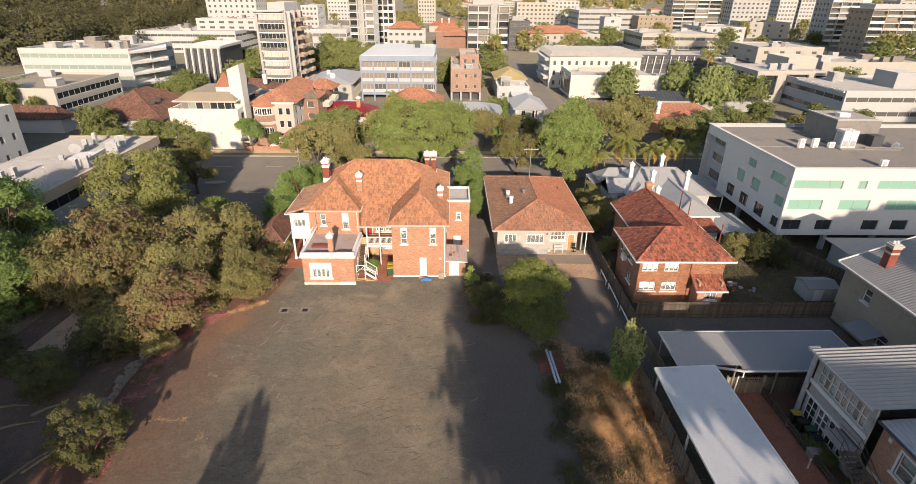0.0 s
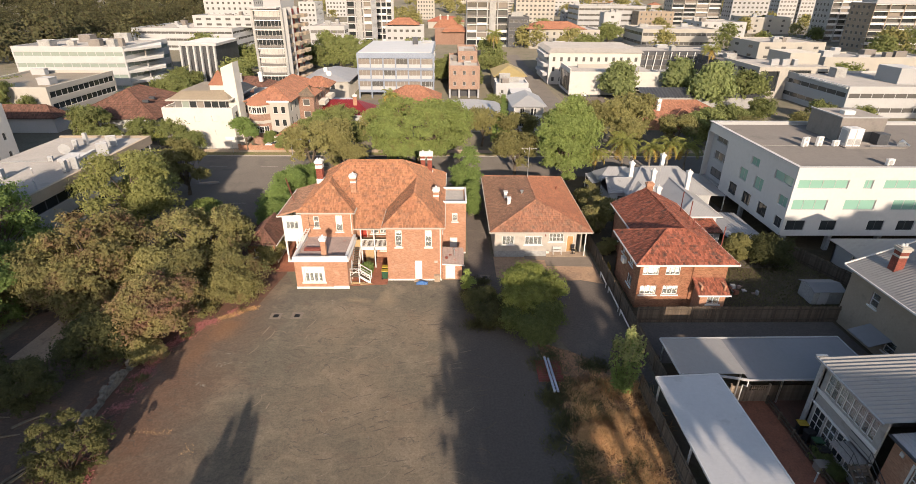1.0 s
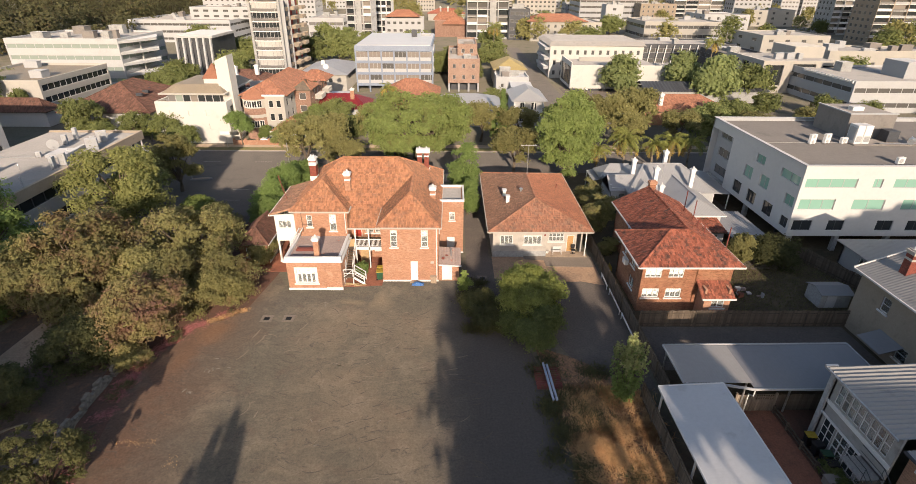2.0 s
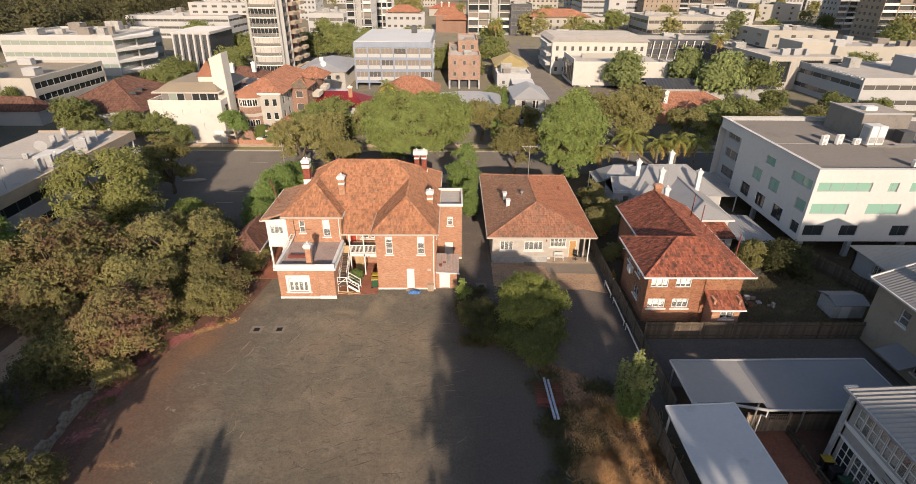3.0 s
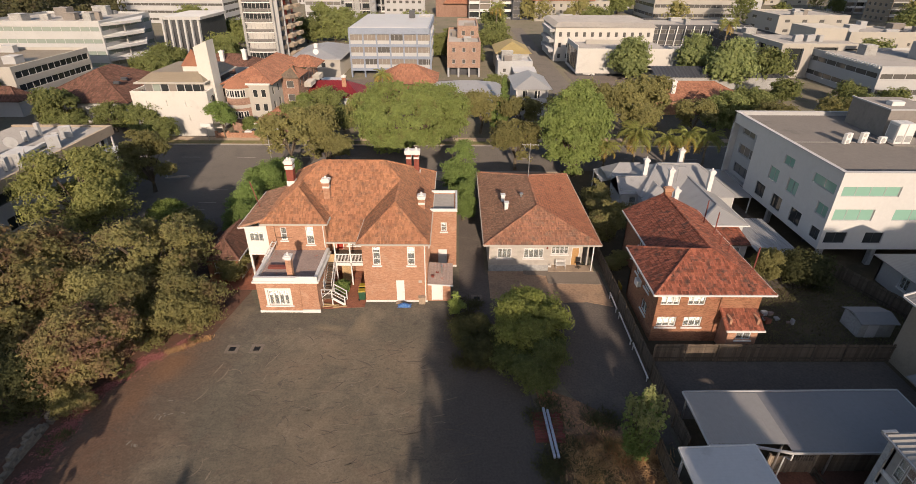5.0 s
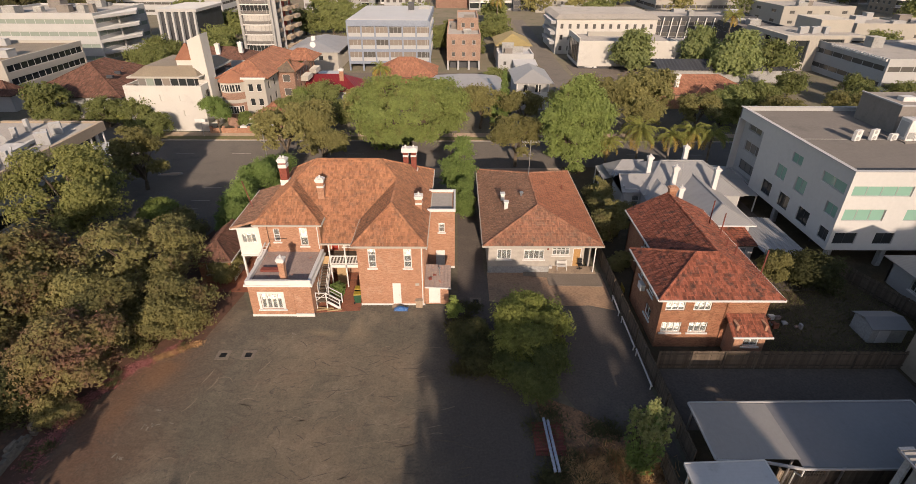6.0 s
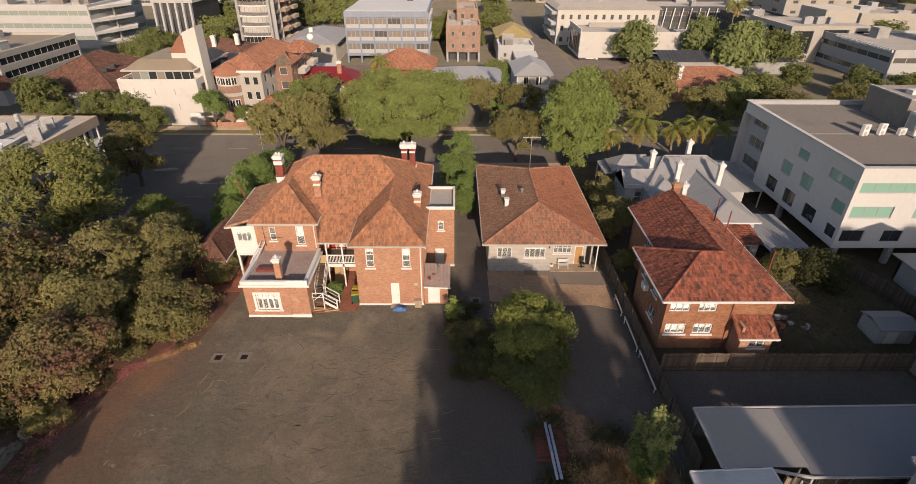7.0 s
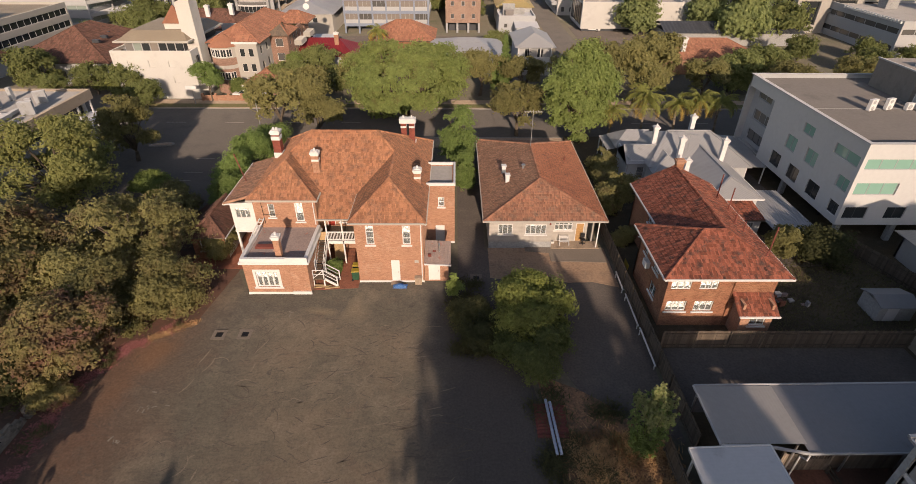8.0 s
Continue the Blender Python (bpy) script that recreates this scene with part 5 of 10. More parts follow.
# blue tarpaulin heap and a meter box near the door
rng = random.Random(8)
s = Shape()
N = 12
for i in range(N + 1):
    for j in range(N + 1):
        u, v = i / N * 2 - 1, j / N * 2 - 1
        r = max(0, 1 - (u * u + v * v))
        s.v.append((-2.3 + u * 0.62 + rng.uniform(-0.05, 0.05), 50.35 + v * 0.33, 0.03 + r * 0.3 * rng.uniform(0.5, 1.2)))
for i in range(N):
    for j in range(N):
        a = i * (N + 1) + j
        s.f.append((a, a + N + 1, a + N + 2, a + 1))
single("tarpaulin", s, M["tarp"], "crumpled bright blue tarpaulin on the ground by the wall", "tarpaulin", smooth=True)
single("meter_box", Shape().box(-0.95, -0.35, 50.55, 50.95, 0.02, 0.75).box(-1.0, -0.3, 50.5, 50.96, 0.75, 0.8), M["concrete"], "weathered grey box standing against the brick wall", "box", bevel=0.02)

# small old tiled outhouse behind the left trees
o = thing("outhouse", (-20.5, 57, 0), "small old brick outhouse with a brown tiled roof", "outbuilding")
part("wall", wall(Shape(), "y", 54.6, 1, -22.3, -19.2, 0, 2.7, 0.2, [(-21.6, -20.6, 1.0, 2.1)]), M["brick_orange"], o)
part("wall", wall(Shape(), "x", -19.2, -1, 54.8, 60, 0, 2.7, 0.2, [(55.6, 56.4, 1.0, 2.1), (57.4, 58.3, 1.0, 2.1)]), M["white"], o)
part("wall", wall(Shape(), "x", -22.3, 1, 54.8, 60, 0, 2.7, 0.2), M["brick"], o)
part("wall", wall(Shape(), "y", 60.2, -1, -22.3, -19.2, 0, 2.7, 0.2), M["brick"], o)
window(o, "y", 54.6, 1, -21.6, -20.6, 1.0, 2.1, 2, 2)
window(o, "x", -19.2, -1, 55.6, 56.4, 1.0, 2.1, 2, 1)
window(o, "x", -19.2, -1, 57.4, 58.3, 1.0, 2.1, 2, 1)
tiled_roof(o, [[(-22.6, 54.3, 2.65), (-18.9, 54.3, 2.65), (-20.75, 56.1, 4.0)], [(-18.9, 54.3, 2.65), (-18.9, 60.5, 2.65), (-20.75, 60.5, 4.0), (-20.75, 56.1, 4.0)], [(-22.6, 54.3, 2.65), (-20.75, 56.1, 4.0), (-20.75, 60.5, 4.0), (-22.6, 60.5, 2.65)]],
           [((-22.6, 54.3, 2.65), (-20.75, 56.1, 4.0)), ((-18.9, 54.3, 2.65), (-20.75, 56.1, 4.0)), ((-20.75, 56.1, 4.0), (-20.75, 60.5, 4.0))], "tile_brown")
part("gutter", Shape().beam((-18.85, 54.25, 2.62), (-18.85, 60.5, 2.62), 0.1, 0.1), M["white"], o)


# ---- single-storey house ----
def cottage():
    h = thing("cottage", (11.3, 66, 0), "single-storey pale weatherboard house with hipped clay tile roof", "house")
    ws = [(6.85, 8.3, 1.6, 2.75), (9.55, 11.6, 1.6, 2.75)]
    part("wall", wall(Shape(), "y", 56.6, 1, 6.0, 12.2, 0, 3.4, 0.2, ws), M["board"], h)
    part("wall", wall(Shape(), "y", 57.6, 1, 12.2, 15.9, 0, 3.4, 0.2, [(12.6, 14.4, 1.5, 2.7), (14.75, 15.6, 0.15, 2.3)]), M["board"], h)
    part("wall", wall(Shape(), "x", 12.2, -1, 56.8, 57.6, 0, 3.4, 0.2), M["board"], h)
    part("wall", wall(Shape(), "x", 6.0, 1, 56.8, 75.4, 0, 3.4, 0.2, [(60, 61.4, 1.5, 2.7), (66, 67.4, 1.5, 2.7)]), M["board"], h)
    part("wall", wall(Shape(), "x", 16.6, -1, 57.6, 75.4, 0, 3.4, 0.2), M["board"], h)
    part("wall", wall(Shape(), "y", 75.6, -1, 6.0, 16.6, 0, 3.4, 0.2), M["board"], h)
    window(h, "y", 56.6, 1, *ws[0], 3, 1, blind=0.0, depth=0.03)
    window(h, "y", 56.6, 1, *ws[1], 4, 1, blind=0.15, depth=0.03)
    window(h, "y", 57.6, 1, 12.6, 14.4, 1.5, 2.7, 4, 2, blind=0.1, depth=0.03)
    window(h, "x", 6.0, 1, 60, 61.4, 1.5, 2.7, 2, 1, depth=0.03)
    window(h, "x", 6.0, 1, 66, 67.4, 1.5, 2.7, 2, 1, depth=0.03)
    door(h, "y", 57.6, 1, 14.75, 15.6, 0.15, 2.3, "timber_new", "unpainted timber door")
    part("porch", Shape().box(12.2, 17.0, 56.3, 57.6, 0.05, 0.16), M["concrete"], h)
    part("base", Shape().box(5.97, 12.22, 56.57, 56.6, 0.0, 0.75), M["grey"], h, "grey rendered base")
    for x in (16.7,):
        part("post", Shape().box(x - 0.05, x + 0.05, 56.45, 56.55, 0.1, 3.35), M["white"], h)
    part("lamp", Shape().tube((11.95, 56.55, 2.75), (11.95, 56.55, 2.95), 0.1, 0.07, 8), M["pole_red"], h)
    z0 = 3.46
    a, b = (11.2, 60.6, 5.75), (11.2, 69.3, 5.75)
    sw, se, nw, ne = (5.4, 56.05, z0), (17.3, 56.05, z0), (5.4, 76.1, z0), (17.3, 75.6, z0)
    tiled_roof(h, [[sw, se, a], [se, ne, b, a], [nw, sw, a, b], [ne, nw, b]], [(sw, a), (se, a), (a, b), (b, nw), (b, ne)], ["tile_rust", "tile_bright", "tile_lichen", "tile_lichen"], 0.26, 0.32, "hipped clay tile roof, lichened on one side")
    for p, q in (((5.35, 56.0, 3.4), (17.35, 56.0, 3.4)), ((5.35, 56.0, 3.4), (5.35, 76, 3.4)), ((17.35, 56.0, 3.4), (17.35, 75.5, 3.4))):
        part("gutter", gutter(Shape(), p, q), M["cream"], h)
    part("soffit", Shape().box(5.45, 17.25, 56.1, 56.6, 3.3, 3.36), M["white"], h)
    for x, y in ((8.1, 62.3), (7.9, 64.6)):
        z = 3.46 + (x - 5.4) * 0.395
        part("flue", Shape().box(x - 0.2, x + 0.2, y - 0.25, y + 0.25, z - 0.2, z + 0.75).box(x - 0.27, x + 0.27, y - 0.32, y + 0.32, z + 0.75, z + 0.87), M["white"], h, "white boxed flue", bevel=0.02)
    part("vent", Shape().tube((9.9, 64.0, 5.1), (9.9, 64.0, 5.6), 0.12).tube((9.9, 64.0, 5.55), (9.9, 64.0, 5.7), 0.22), M["metal"], h)
    part("vent", Shape().tube((15.1, 68.0, 4.2), (15.1, 68.0, 4.8), 0.06), M["pole_red"], h)
    an = thing("aerial", (11.2, 68.6, 5.7), "tall television aerial with thin crossbars on the roof ridge", "aerial")
    part("mast", Shape().tube((11.2, 68.6, 5.6), (11.2, 68.6, 10.0), 0.035), M["metal"], an)
    part("crossbar", Shape().tube((10.2, 68.6, 9.8), (12.2, 68.6, 9.8), 0.025).tube((10.6, 68.2, 9.4), (10.6, 69.2, 9.4), 0.02), M["white"], an)
    for i in range(7):
        part("element", Shape().tube((10.3 + i * 0.3, 68.2, 9.82), (10.3 + i * 0.3, 69.0, 9.82), 0.012, n=4), M["white"], an)


cottage()
# folding chair and bench on the porch
f = thing("folding_chair", (13.6, 56.9, 0.16), "white slatted folding chair on the concrete porch", "chair")
for i in range(4):
    part("slat", Shape().box(13.1, 14.1, 56.75 + i * 0.12, 56.83 + i * 0.12, 0.58, 0.61), M["white"], f)
for i in range(3):
    part("slat", Shape().box(13.1, 14.1, 57.22, 57.25, 0.72 + i * 0.12, 0.8 + i * 0.12), M["white"], f)
for x in (13.12, 14.08):
    part("leg", Shape().beam((x, 56.75, 0.16), (x, 57.25, 1.1), 0.05, 0.05).beam((x, 57.2, 0.16), (x, 56.8, 0.6), 0.05, 0.05), M["white"], f)
for i, x in enumerate((12.35, 12.55)):
    single("bucket", Shape().tube((x, 57.2, 0.16), (x, 57.2, 0.4), 0.1, 0.13, 10), M["white"], "small white bucket standing on the porch", "bucket", group="buckets on the porch")
c = thing("office_chair", (15.5, 57.1, 0.16), "black swivel chair standing by the timber door", "chair")
part("seat", Shape().prism([(15.25, 56.85), (15.75, 56.85), (15.75, 57.35), (15.25, 57.35)], 0.6, 0.7), M["black"], c, bevel=0.03)
part("backrest", Shape().box(15.28, 15.72, 57.33, 57.4, 0.75, 1.25), M["black"], c, bevel=0.03)
part("base", Shape().tube((15.5, 57.1, 0.2), (15.5, 57.1, 0.6), 0.04).beam((15.2, 57.1, 0.2), (15.8, 57.1, 0.2), 0.05, 0.05).beam((15.5, 56.8, 0.2), (15.5, 57.4, 0.2), 0.05, 0.05), M["black"], c)


# ---- two-storey brick flats ----
def flats():
    h = thing("brick_flats", (23, 48, 0.7), "two-storey orange brick flats with blotched red tile roof", "house")
    up = [(19.15, 20.7, 4.35, 5.35), (21.35, 22.75, 4.35, 5.35)]
    lo = [(19.15, 20.75, 2.2, 3.2), (21.35, 22.85, 2.2, 3.2)]
    part("wall", wall(Shape(), "y", 44.5, 1, 18.85, 26.9, 0.6, 5.7, 0.25, up + lo), M["brick_orange"], h)
    wx = [(46.4, 47.6, 4.2, 5.2), (49.2, 50.0, 4.2, 5.2), (46.2, 47.5, 2.0, 3.1)]
    part("wall", wall(Shape(), "x", 18.85, 1, 44.75, 51.3, 0.6, 5.7, 0.25, wx), M["brick_orange"], h)
    part("wall", wall(Shape(), "y", 51.3, -1, 18.85, 20.6, 0.6, 5.7, 0.25), M["brick_orange"], h)
    part("wall", wall(Shape(), "x", 20.6, 1, 51.3, 59.2, 0.6, 5.7, 0.25, [(53.6, 54.8, 4.2, 5.2), (53.6, 54.8, 2.0, 3.1)]), M["brick_orange"], h)
    part("wall", wall(Shape(), "x", 27.4, -1, 44.75, 59.2, 0.6, 5.7, 0.25), M["brick_orange"], h)
    part("wall", wall(Shape(), "y", 59.2, -1, 20.6, 27.4, 0.6, 5.7, 0.25), M["brick_orange"], h)
    s = Shape()
    s.poly((20.6, 59.2, 5.7), (27.4, 59.2, 5.7), (24, 59.2, 7.55))
    s.poly((20.6, 59.0, 5.7), (24, 59.0, 7.55), (27.4, 59.0, 5.7))
    part("gable", s, M["brick_orange"], h)
    part("wall", Shape().box(26.9, 27.15, 44.6, 44.75, 0.6, 5.7), M["brick_orange"], h)
    for i, a in enumerate(up + lo):
        window(h, "y", 44.5, 1, *a, 3, 1, blind=(0.85, 0.75, 0.8, 0.5)[i], sill=i > 1)
    for a in wx:
        window(h, "x", 18.85, 1, *a, 2, 1, blind=0.3)
    for a in ((53.6, 54.8, 4.2, 5.2), (53.6, 54.8, 2.0, 3.1)):
        window(h, "x", 20.6, 1, *a, 2, 1)
    z0 = 5.74
    A, B, C, D = (22.2, 47.9, 7.68), (24.0, 47.9, 7.68), (24.0, 59.6, 7.68), (18.3, 51.8, z0)
    sw, se = (18.3, 44.0, z0), (27.95, 44.0, z0)
    slopes = [[sw, se, B, A], [sw, A, D], [D, A, B, (20.1, 51.8, z0)], [(20.1, 51.8, z0), B, C, (20.1, 59.6, z0)], [se, (27.95, 59.6, z0), C, B]]
    tiled_roof(h, slopes, [(sw, A), (A, B), (B, C), (se, B), (D, A)], "tile_red", 0.30, 0.34, "blotched red and black clay tile roof")
    for p, q in (((18.25, 43.95, 5.68), (28.0, 43.95, 5.68)), ((18.25, 43.95, 5.68), (18.25, 51.8, 5.68)), ((20.05, 51.8, 5.68), (20.05, 59.6, 5.68)), ((28.0, 43.95, 5.68), (28.0, 59.6, 5.68))):
        part("gutter", gutter(Shape(), p, q), M["white"], h)
    part("soffit", Shape().box(18.3, 27.9, 44.05, 44.5, 5.55, 5.6), M["white"], h)
    part("downpipe", Shape().tube((23.95, 44.42, 5.6), (23.95, 44.42, 0.8), 0.05), M["brick_orange"], h)
    part("ac_unit", Shape().box(18.45, 18.85, 48.2, 49.0, 3.6, 4.2), M["white"], h, "white wall air conditioner", bevel=0.03)
    for x, y, t in ((26.2, 49.2, 1.0), (26.0, 50.4, 0.9), (26.9, 53.4, 2.2), (26.7, 55.4, 2.4), (27.7, 47.4, 2.3), (26.6, 46.0, 0.4)):
        z = z0 + (27.95 - x) * 0.5
        part("vent_pipe", Shape().tube((x, y, z - 0.1), (x, y, z + t), 0.055), M["pole_red"], h)
    chimney(h, 24.3, 59.3, 7.2, 8.5, 0.7, 0.5, "brick_orange", banded=False, pots=0, cap="brick")
    part("flue", Shape().tube((19.7, 52.7, 3.8), (19.0, 52.2, 4.2), 0.07), M["white"], h)
    # skillion porch on the garden side
    p = thing("rear_porch", (25.5, 43.8, 0.7), "brick porch with its own small red tile roof", "porch")
    part("wall", wall(Shape(), "y", 43.0, 1, 24.4, 26.8, 0.6, 3.2, 0.2, [(25.1, 26.3, 2.05, 2.85)]), M["brick"], p)
    part("wall", wall(Shape(), "x", 24.4, 1, 43.2, 44.5, 0.6, 3.9, 0.2), M["brick"], p)
    part("wall", wall(Shape(), "x", 26.8, -1, 43.2, 44.5, 0.6, 3.9, 0.2), M["brick"], p)
    window(p, "y", 43.0, 1, 25.1, 26.3, 2.05, 2.85, 2, 1)
    tiled_roof(p, [[(24.1, 42.75, 3.15), (27.1, 42.75, 3.15), (27.1, 44.48, 4.1), (24.1, 44.48, 4.1)]], [((24.1, 42.75, 3.2), (24.1, 44.48, 4.15))], "tile_red")
    part("gutter", gutter(Shape(), (24.05, 42.7, 3.12), (27.15, 42.7, 3.12)), M["white"], p)


flats()

# ---- grey-roofed villa ----
def hip(shape, x0, x1, y0, y1, z0, z1, inset=None, ends=(True, True), along="y"):
    """A hipped or gabled sheet roof over a rectangle, with its ridge along x or y."""
    t = 0.08
    if along == "y":
        m, k = (x0 + x1) / 2, inset if inset is not None else (x1 - x0) / 2
        a, b = (m, y0 + (k if ends[0] else 0), z1), (m, y1 - (k if ends[1] else 0), z1)
        sw, se, ne, nw = (x0, y0, z0), (x1, y0, z0), (x1, y1, z0), (x0, y1, z0)
        shape.slab([sw, a, b, nw], t).slab([se, ne, b, a], t)
        shape.slab([sw, se, a], t)
        shape.slab([ne, nw, b], t)
    else:
        m, k = (y0 + y1) / 2, inset if inset is not None else (y1 - y0) / 2
        a, b = (x0 + (k if ends[0] else 0), m, z1), (x1 - (k if ends[1] else 0), m, z1)
        sw, se, ne, nw = (x0, y0, z0), (x1, y0, z0), (x1, y1, z0), (x0, y1, z0)
        shape.slab([sw, se, b, a], t).slab([ne, nw, a, b], t)
        shape.slab([nw, sw, a], t)
        shape.slab([se, ne, b], t)
    return shape


M["zinc_ribbed"] = surface("corrugated_grey_roof", (0.37, 0.37, 0.37), (0.345, 0.345, 0.345), (0.31, 0.31, 0.305), 0.5, 0.1, grit=0.05, big=0.25, fine=4, bump=0.04, stain_lo=0.58, pattern=wave_pattern("DIAGONAL", 0.18, 0.95))


def villa():
    h = thing("villa", (29, 70, 0.7), "old white villa under several grey metal roofs", "house")
    for a in ((25.0, 36.0, 70.5, 77.2), (22.9, 28.0, 68.9, 73.4), (29.0, 33.7, 60.2, 70.5)):
        s = Shape()
        x0, x1, y0, y1 = a
        wall(s, "y", y0, 1, x0, x1, 0.6, 3.9, 0.2, [(x0 + 1.0, x0 + 1.9, 1.6, 3.1)])
        wall(s, "x", x0, 1, y0 + 0.2, y1, 0.6, 3.9, 0.2, [(y0 + 1.2, y0 + 2.1, 1.6, 3.1)])
        wall(s, "x", x1, -1, y0 + 0.2, y1, 0.6, 3.9, 0.2, [(y0 + 2.0, y0 + 2.9, 1.6, 3.1)])
        part("wall", s, M["render_white"], h)
        window(h, "y", y0, 1, x0 + 1.0, x0 + 1.9, 1.6, 3.1, 1, 2)
        window(h, "x", x0, 1, y0 + 1.2, y0 + 2.1, 1.6, 3.1, 1, 2)
        window(h, "x", x1, -1, y0 + 2.0, y0 + 2.9, 1.6, 3.1, 1, 2)
    s = Shape()
    wall(s, "y", 66.5, 1, 25.0, 28.6, 0.6, 3.75, 0.2, [(26.2, 27.3, 1.5, 3.0)])
    wall(s, "x", 25.0, 1, 66.7, 71.0, 0.6, 3.75, 0.2)
    wall(s, "x", 28.6, -1, 66.7, 71.0, 0.6, 3.75, 0.2)
    wall(s, "x", 22.75, 1, 69.1, 73.4, 0.6, 4.2, 0.15)
    part("wall", s, M["render_white"], h)
    part("gable", Shape().prism([(22.6, 68.75), (22.85, 68.75), (22.85, 73.0), (22.6, 73.0)], 3.55, 4.9, [(22.6, 70.75), (22.85, 70.75), (22.85, 70.85), (22.6, 70.85)]), M["render_white"], h)
    window(h, "y", 66.5, 1, 26.2, 27.3, 1.5, 3.0, 2, 1)
    part("roof", hip(Shape(), 24.6, 36.4, 67.2, 77.6, 3.85, 6.2, 3.4, along="x"), M["zinc_ribbed"], h, "grey hipped metal roof")
    part("roof", hip(Shape(), 28.6, 34.0, 59.7, 72.5, 3.9, 5.25, 2.4, (True, False)), M["zinc_ribbed"], h)
    part("roof", hip(Shape(), 22.5, 27.6, 68.6, 73.0, 3.6, 5.05, 1.6, (False, False), "x"), M["zinc_ribbed"], h)
    part("roof", hip(Shape(), 24.7, 28.9, 66.0, 71.6, 3.65, 5.0, 2.0, (True, False)), M["zinc_ribbed"], h)
    part("roof", hip(Shape(), 22.3, 26.9, 73.4, 77.4, 3.8, 5.2, 1.8, (True, False), "x"), M["zinc_ribbed"], h)
    part("roof", hip(Shape(), 33.6, 37.0, 68.7, 77.0, 3.6, 4.4, 1.5, (True, False), "y"), M["zinc_ribbed"], h)
    for a_, b_ in (((31.3, 62.1, 5.3), (31.3, 71.0, 5.3)), ((28.6, 59.7, 3.95), (31.3, 62.1, 5.3)), ((34.0, 59.7, 3.95), (31.3, 62.1, 5.3)), ((28.0, 72.4, 6.25), (33.0, 72.4, 6.25)), ((24.6, 67.2, 3.9), (28.0, 72.4, 6.25)), ((36.4, 67.2, 3.9), (33.0, 72.4, 6.25)), ((22.5, 70.8, 5.1), (27.4, 70.8, 5.1)), ((24.7, 66.0, 3.7), (26.8, 68.0, 5.05))):
        part("ridge_cap", Shape().beam(a_, b_, 0.22, 0.05), M["zinc"], h)
    part("gutter", Shape().beam((28.6, 59.65, 3.85), (34.0, 59.65, 3.85), 0.12, 0.14).beam((34.05, 59.65, 3.85), (34.05, 68.6, 3.85), 0.1, 0.12), M["white"], h)
    v = Shape().slab([(21.6, 73.9, 3.1), (25.0, 73.9, 3.9), (25.0, 78.4, 3.9), (21.6, 78.4, 3.1)], 0.06)
    part("verandah_roof", v, M["zinc_ribbed"], h)
    for y in (74.0, 76.2, 78.2):
        part("post", Shape().box(21.65, 21.77, y - 0.06, y + 0.06, 0.7, 3.2), M["white"], h)
    part("porch_wall", Shape().box(34.0, 36.9, 69.0, 69.2, 0.7, 3.6), M["render_white"], h)
    part("verandah_roof", Shape().slab([(37.0, 69.3, 3.0), (39.4, 69.3, 2.9), (40.2, 78.8, 2.9), (37.0, 78.8, 3.2)], 0.06), M["zinc_ribbed"], h)
    for x, y in ((37.1, 69.4), (39.2, 69.4), (39.6, 74)):
        part("post", Shape().box(x - 0.06, x + 0.06, y - 0.06, y + 0.06, 0.7, 2.9), M["white"], h)
    for x, y, z0, z1 in ((26.2, 71.4, 5.0, 7.2), (28.3, 68.5, 4.2, 7.0), (31.3, 73.6, 4.9, 7.7), (32.8, 67.8, 4.2, 7.1), (28.2, 65.8, 3.0, 5.6)):
        chimney(h, x, y, z0, z1, 0.5, 0.5, "white", banded=False)
    # skillion wing and carport on the garden side
    part("wall", Shape().box(29.9, 33.0, 57.4, 60.9, 0.6, 3.0), M["render_white"], h)
    window(h, "y", 57.4, 1, 30.9, 32.3, 1.5, 2.6, 2, 1, depth=-0.05)
    tiled_roof(h, [[(29.6, 57.1, 2.95), (33.2, 57.1, 2.95), (33.2, 61.0, 3.55), (29.6, 61.0, 3.55)]], [((29.6, 57.1, 3.0), (29.6, 61.0, 3.6))], "tile_red")
    c = thing("carport", (35.5, 60, 0.7), "open carport with a grey ribbed metal roof beside the villa", "carport")
    part("roof", corrugated(Shape(), 33.3, 37.9, 55.6, 64.1, lambda x, y: 2.75 - (x - 33.3) * 0.04, "y", 0.35, 0.025), M["zinc"], c)
    part("fascia", Shape().beam((33.3, 55.55, 2.68), (37.9, 55.55, 2.5), 0.06, 0.16), M["metal"], c)
    for x, y in ((33.5, 55.8), (37.6, 55.8), (37.6, 61), (37.6, 63.8)):
        part("post", Shape().box(x - 0.05, x + 0.05, y - 0.05, y + 0.05, 0.7, 2.6), M["metal"], c)
    a = thing("aerial", (29.5, 69, 5), "thin branched television aerial above the grey roof", "aerial")
    part("mast", Shape().tube((29.3, 69.0, 5.0), (29.3, 69.0, 7.2), 0.03), M["metal"], a)
    part("crossbar", Shape().tube((28.5, 69.0, 7.1), (30.2, 69.2, 7.0), 0.02), M["metal"], a)
    for i in range(6):
        part("element", Shape().tube((28.6 + i * 0.28, 68.7, 7.08), (28.6 + i * 0.28, 69.4, 7.08), 0.012, n=4), M["metal"], a)


villa()


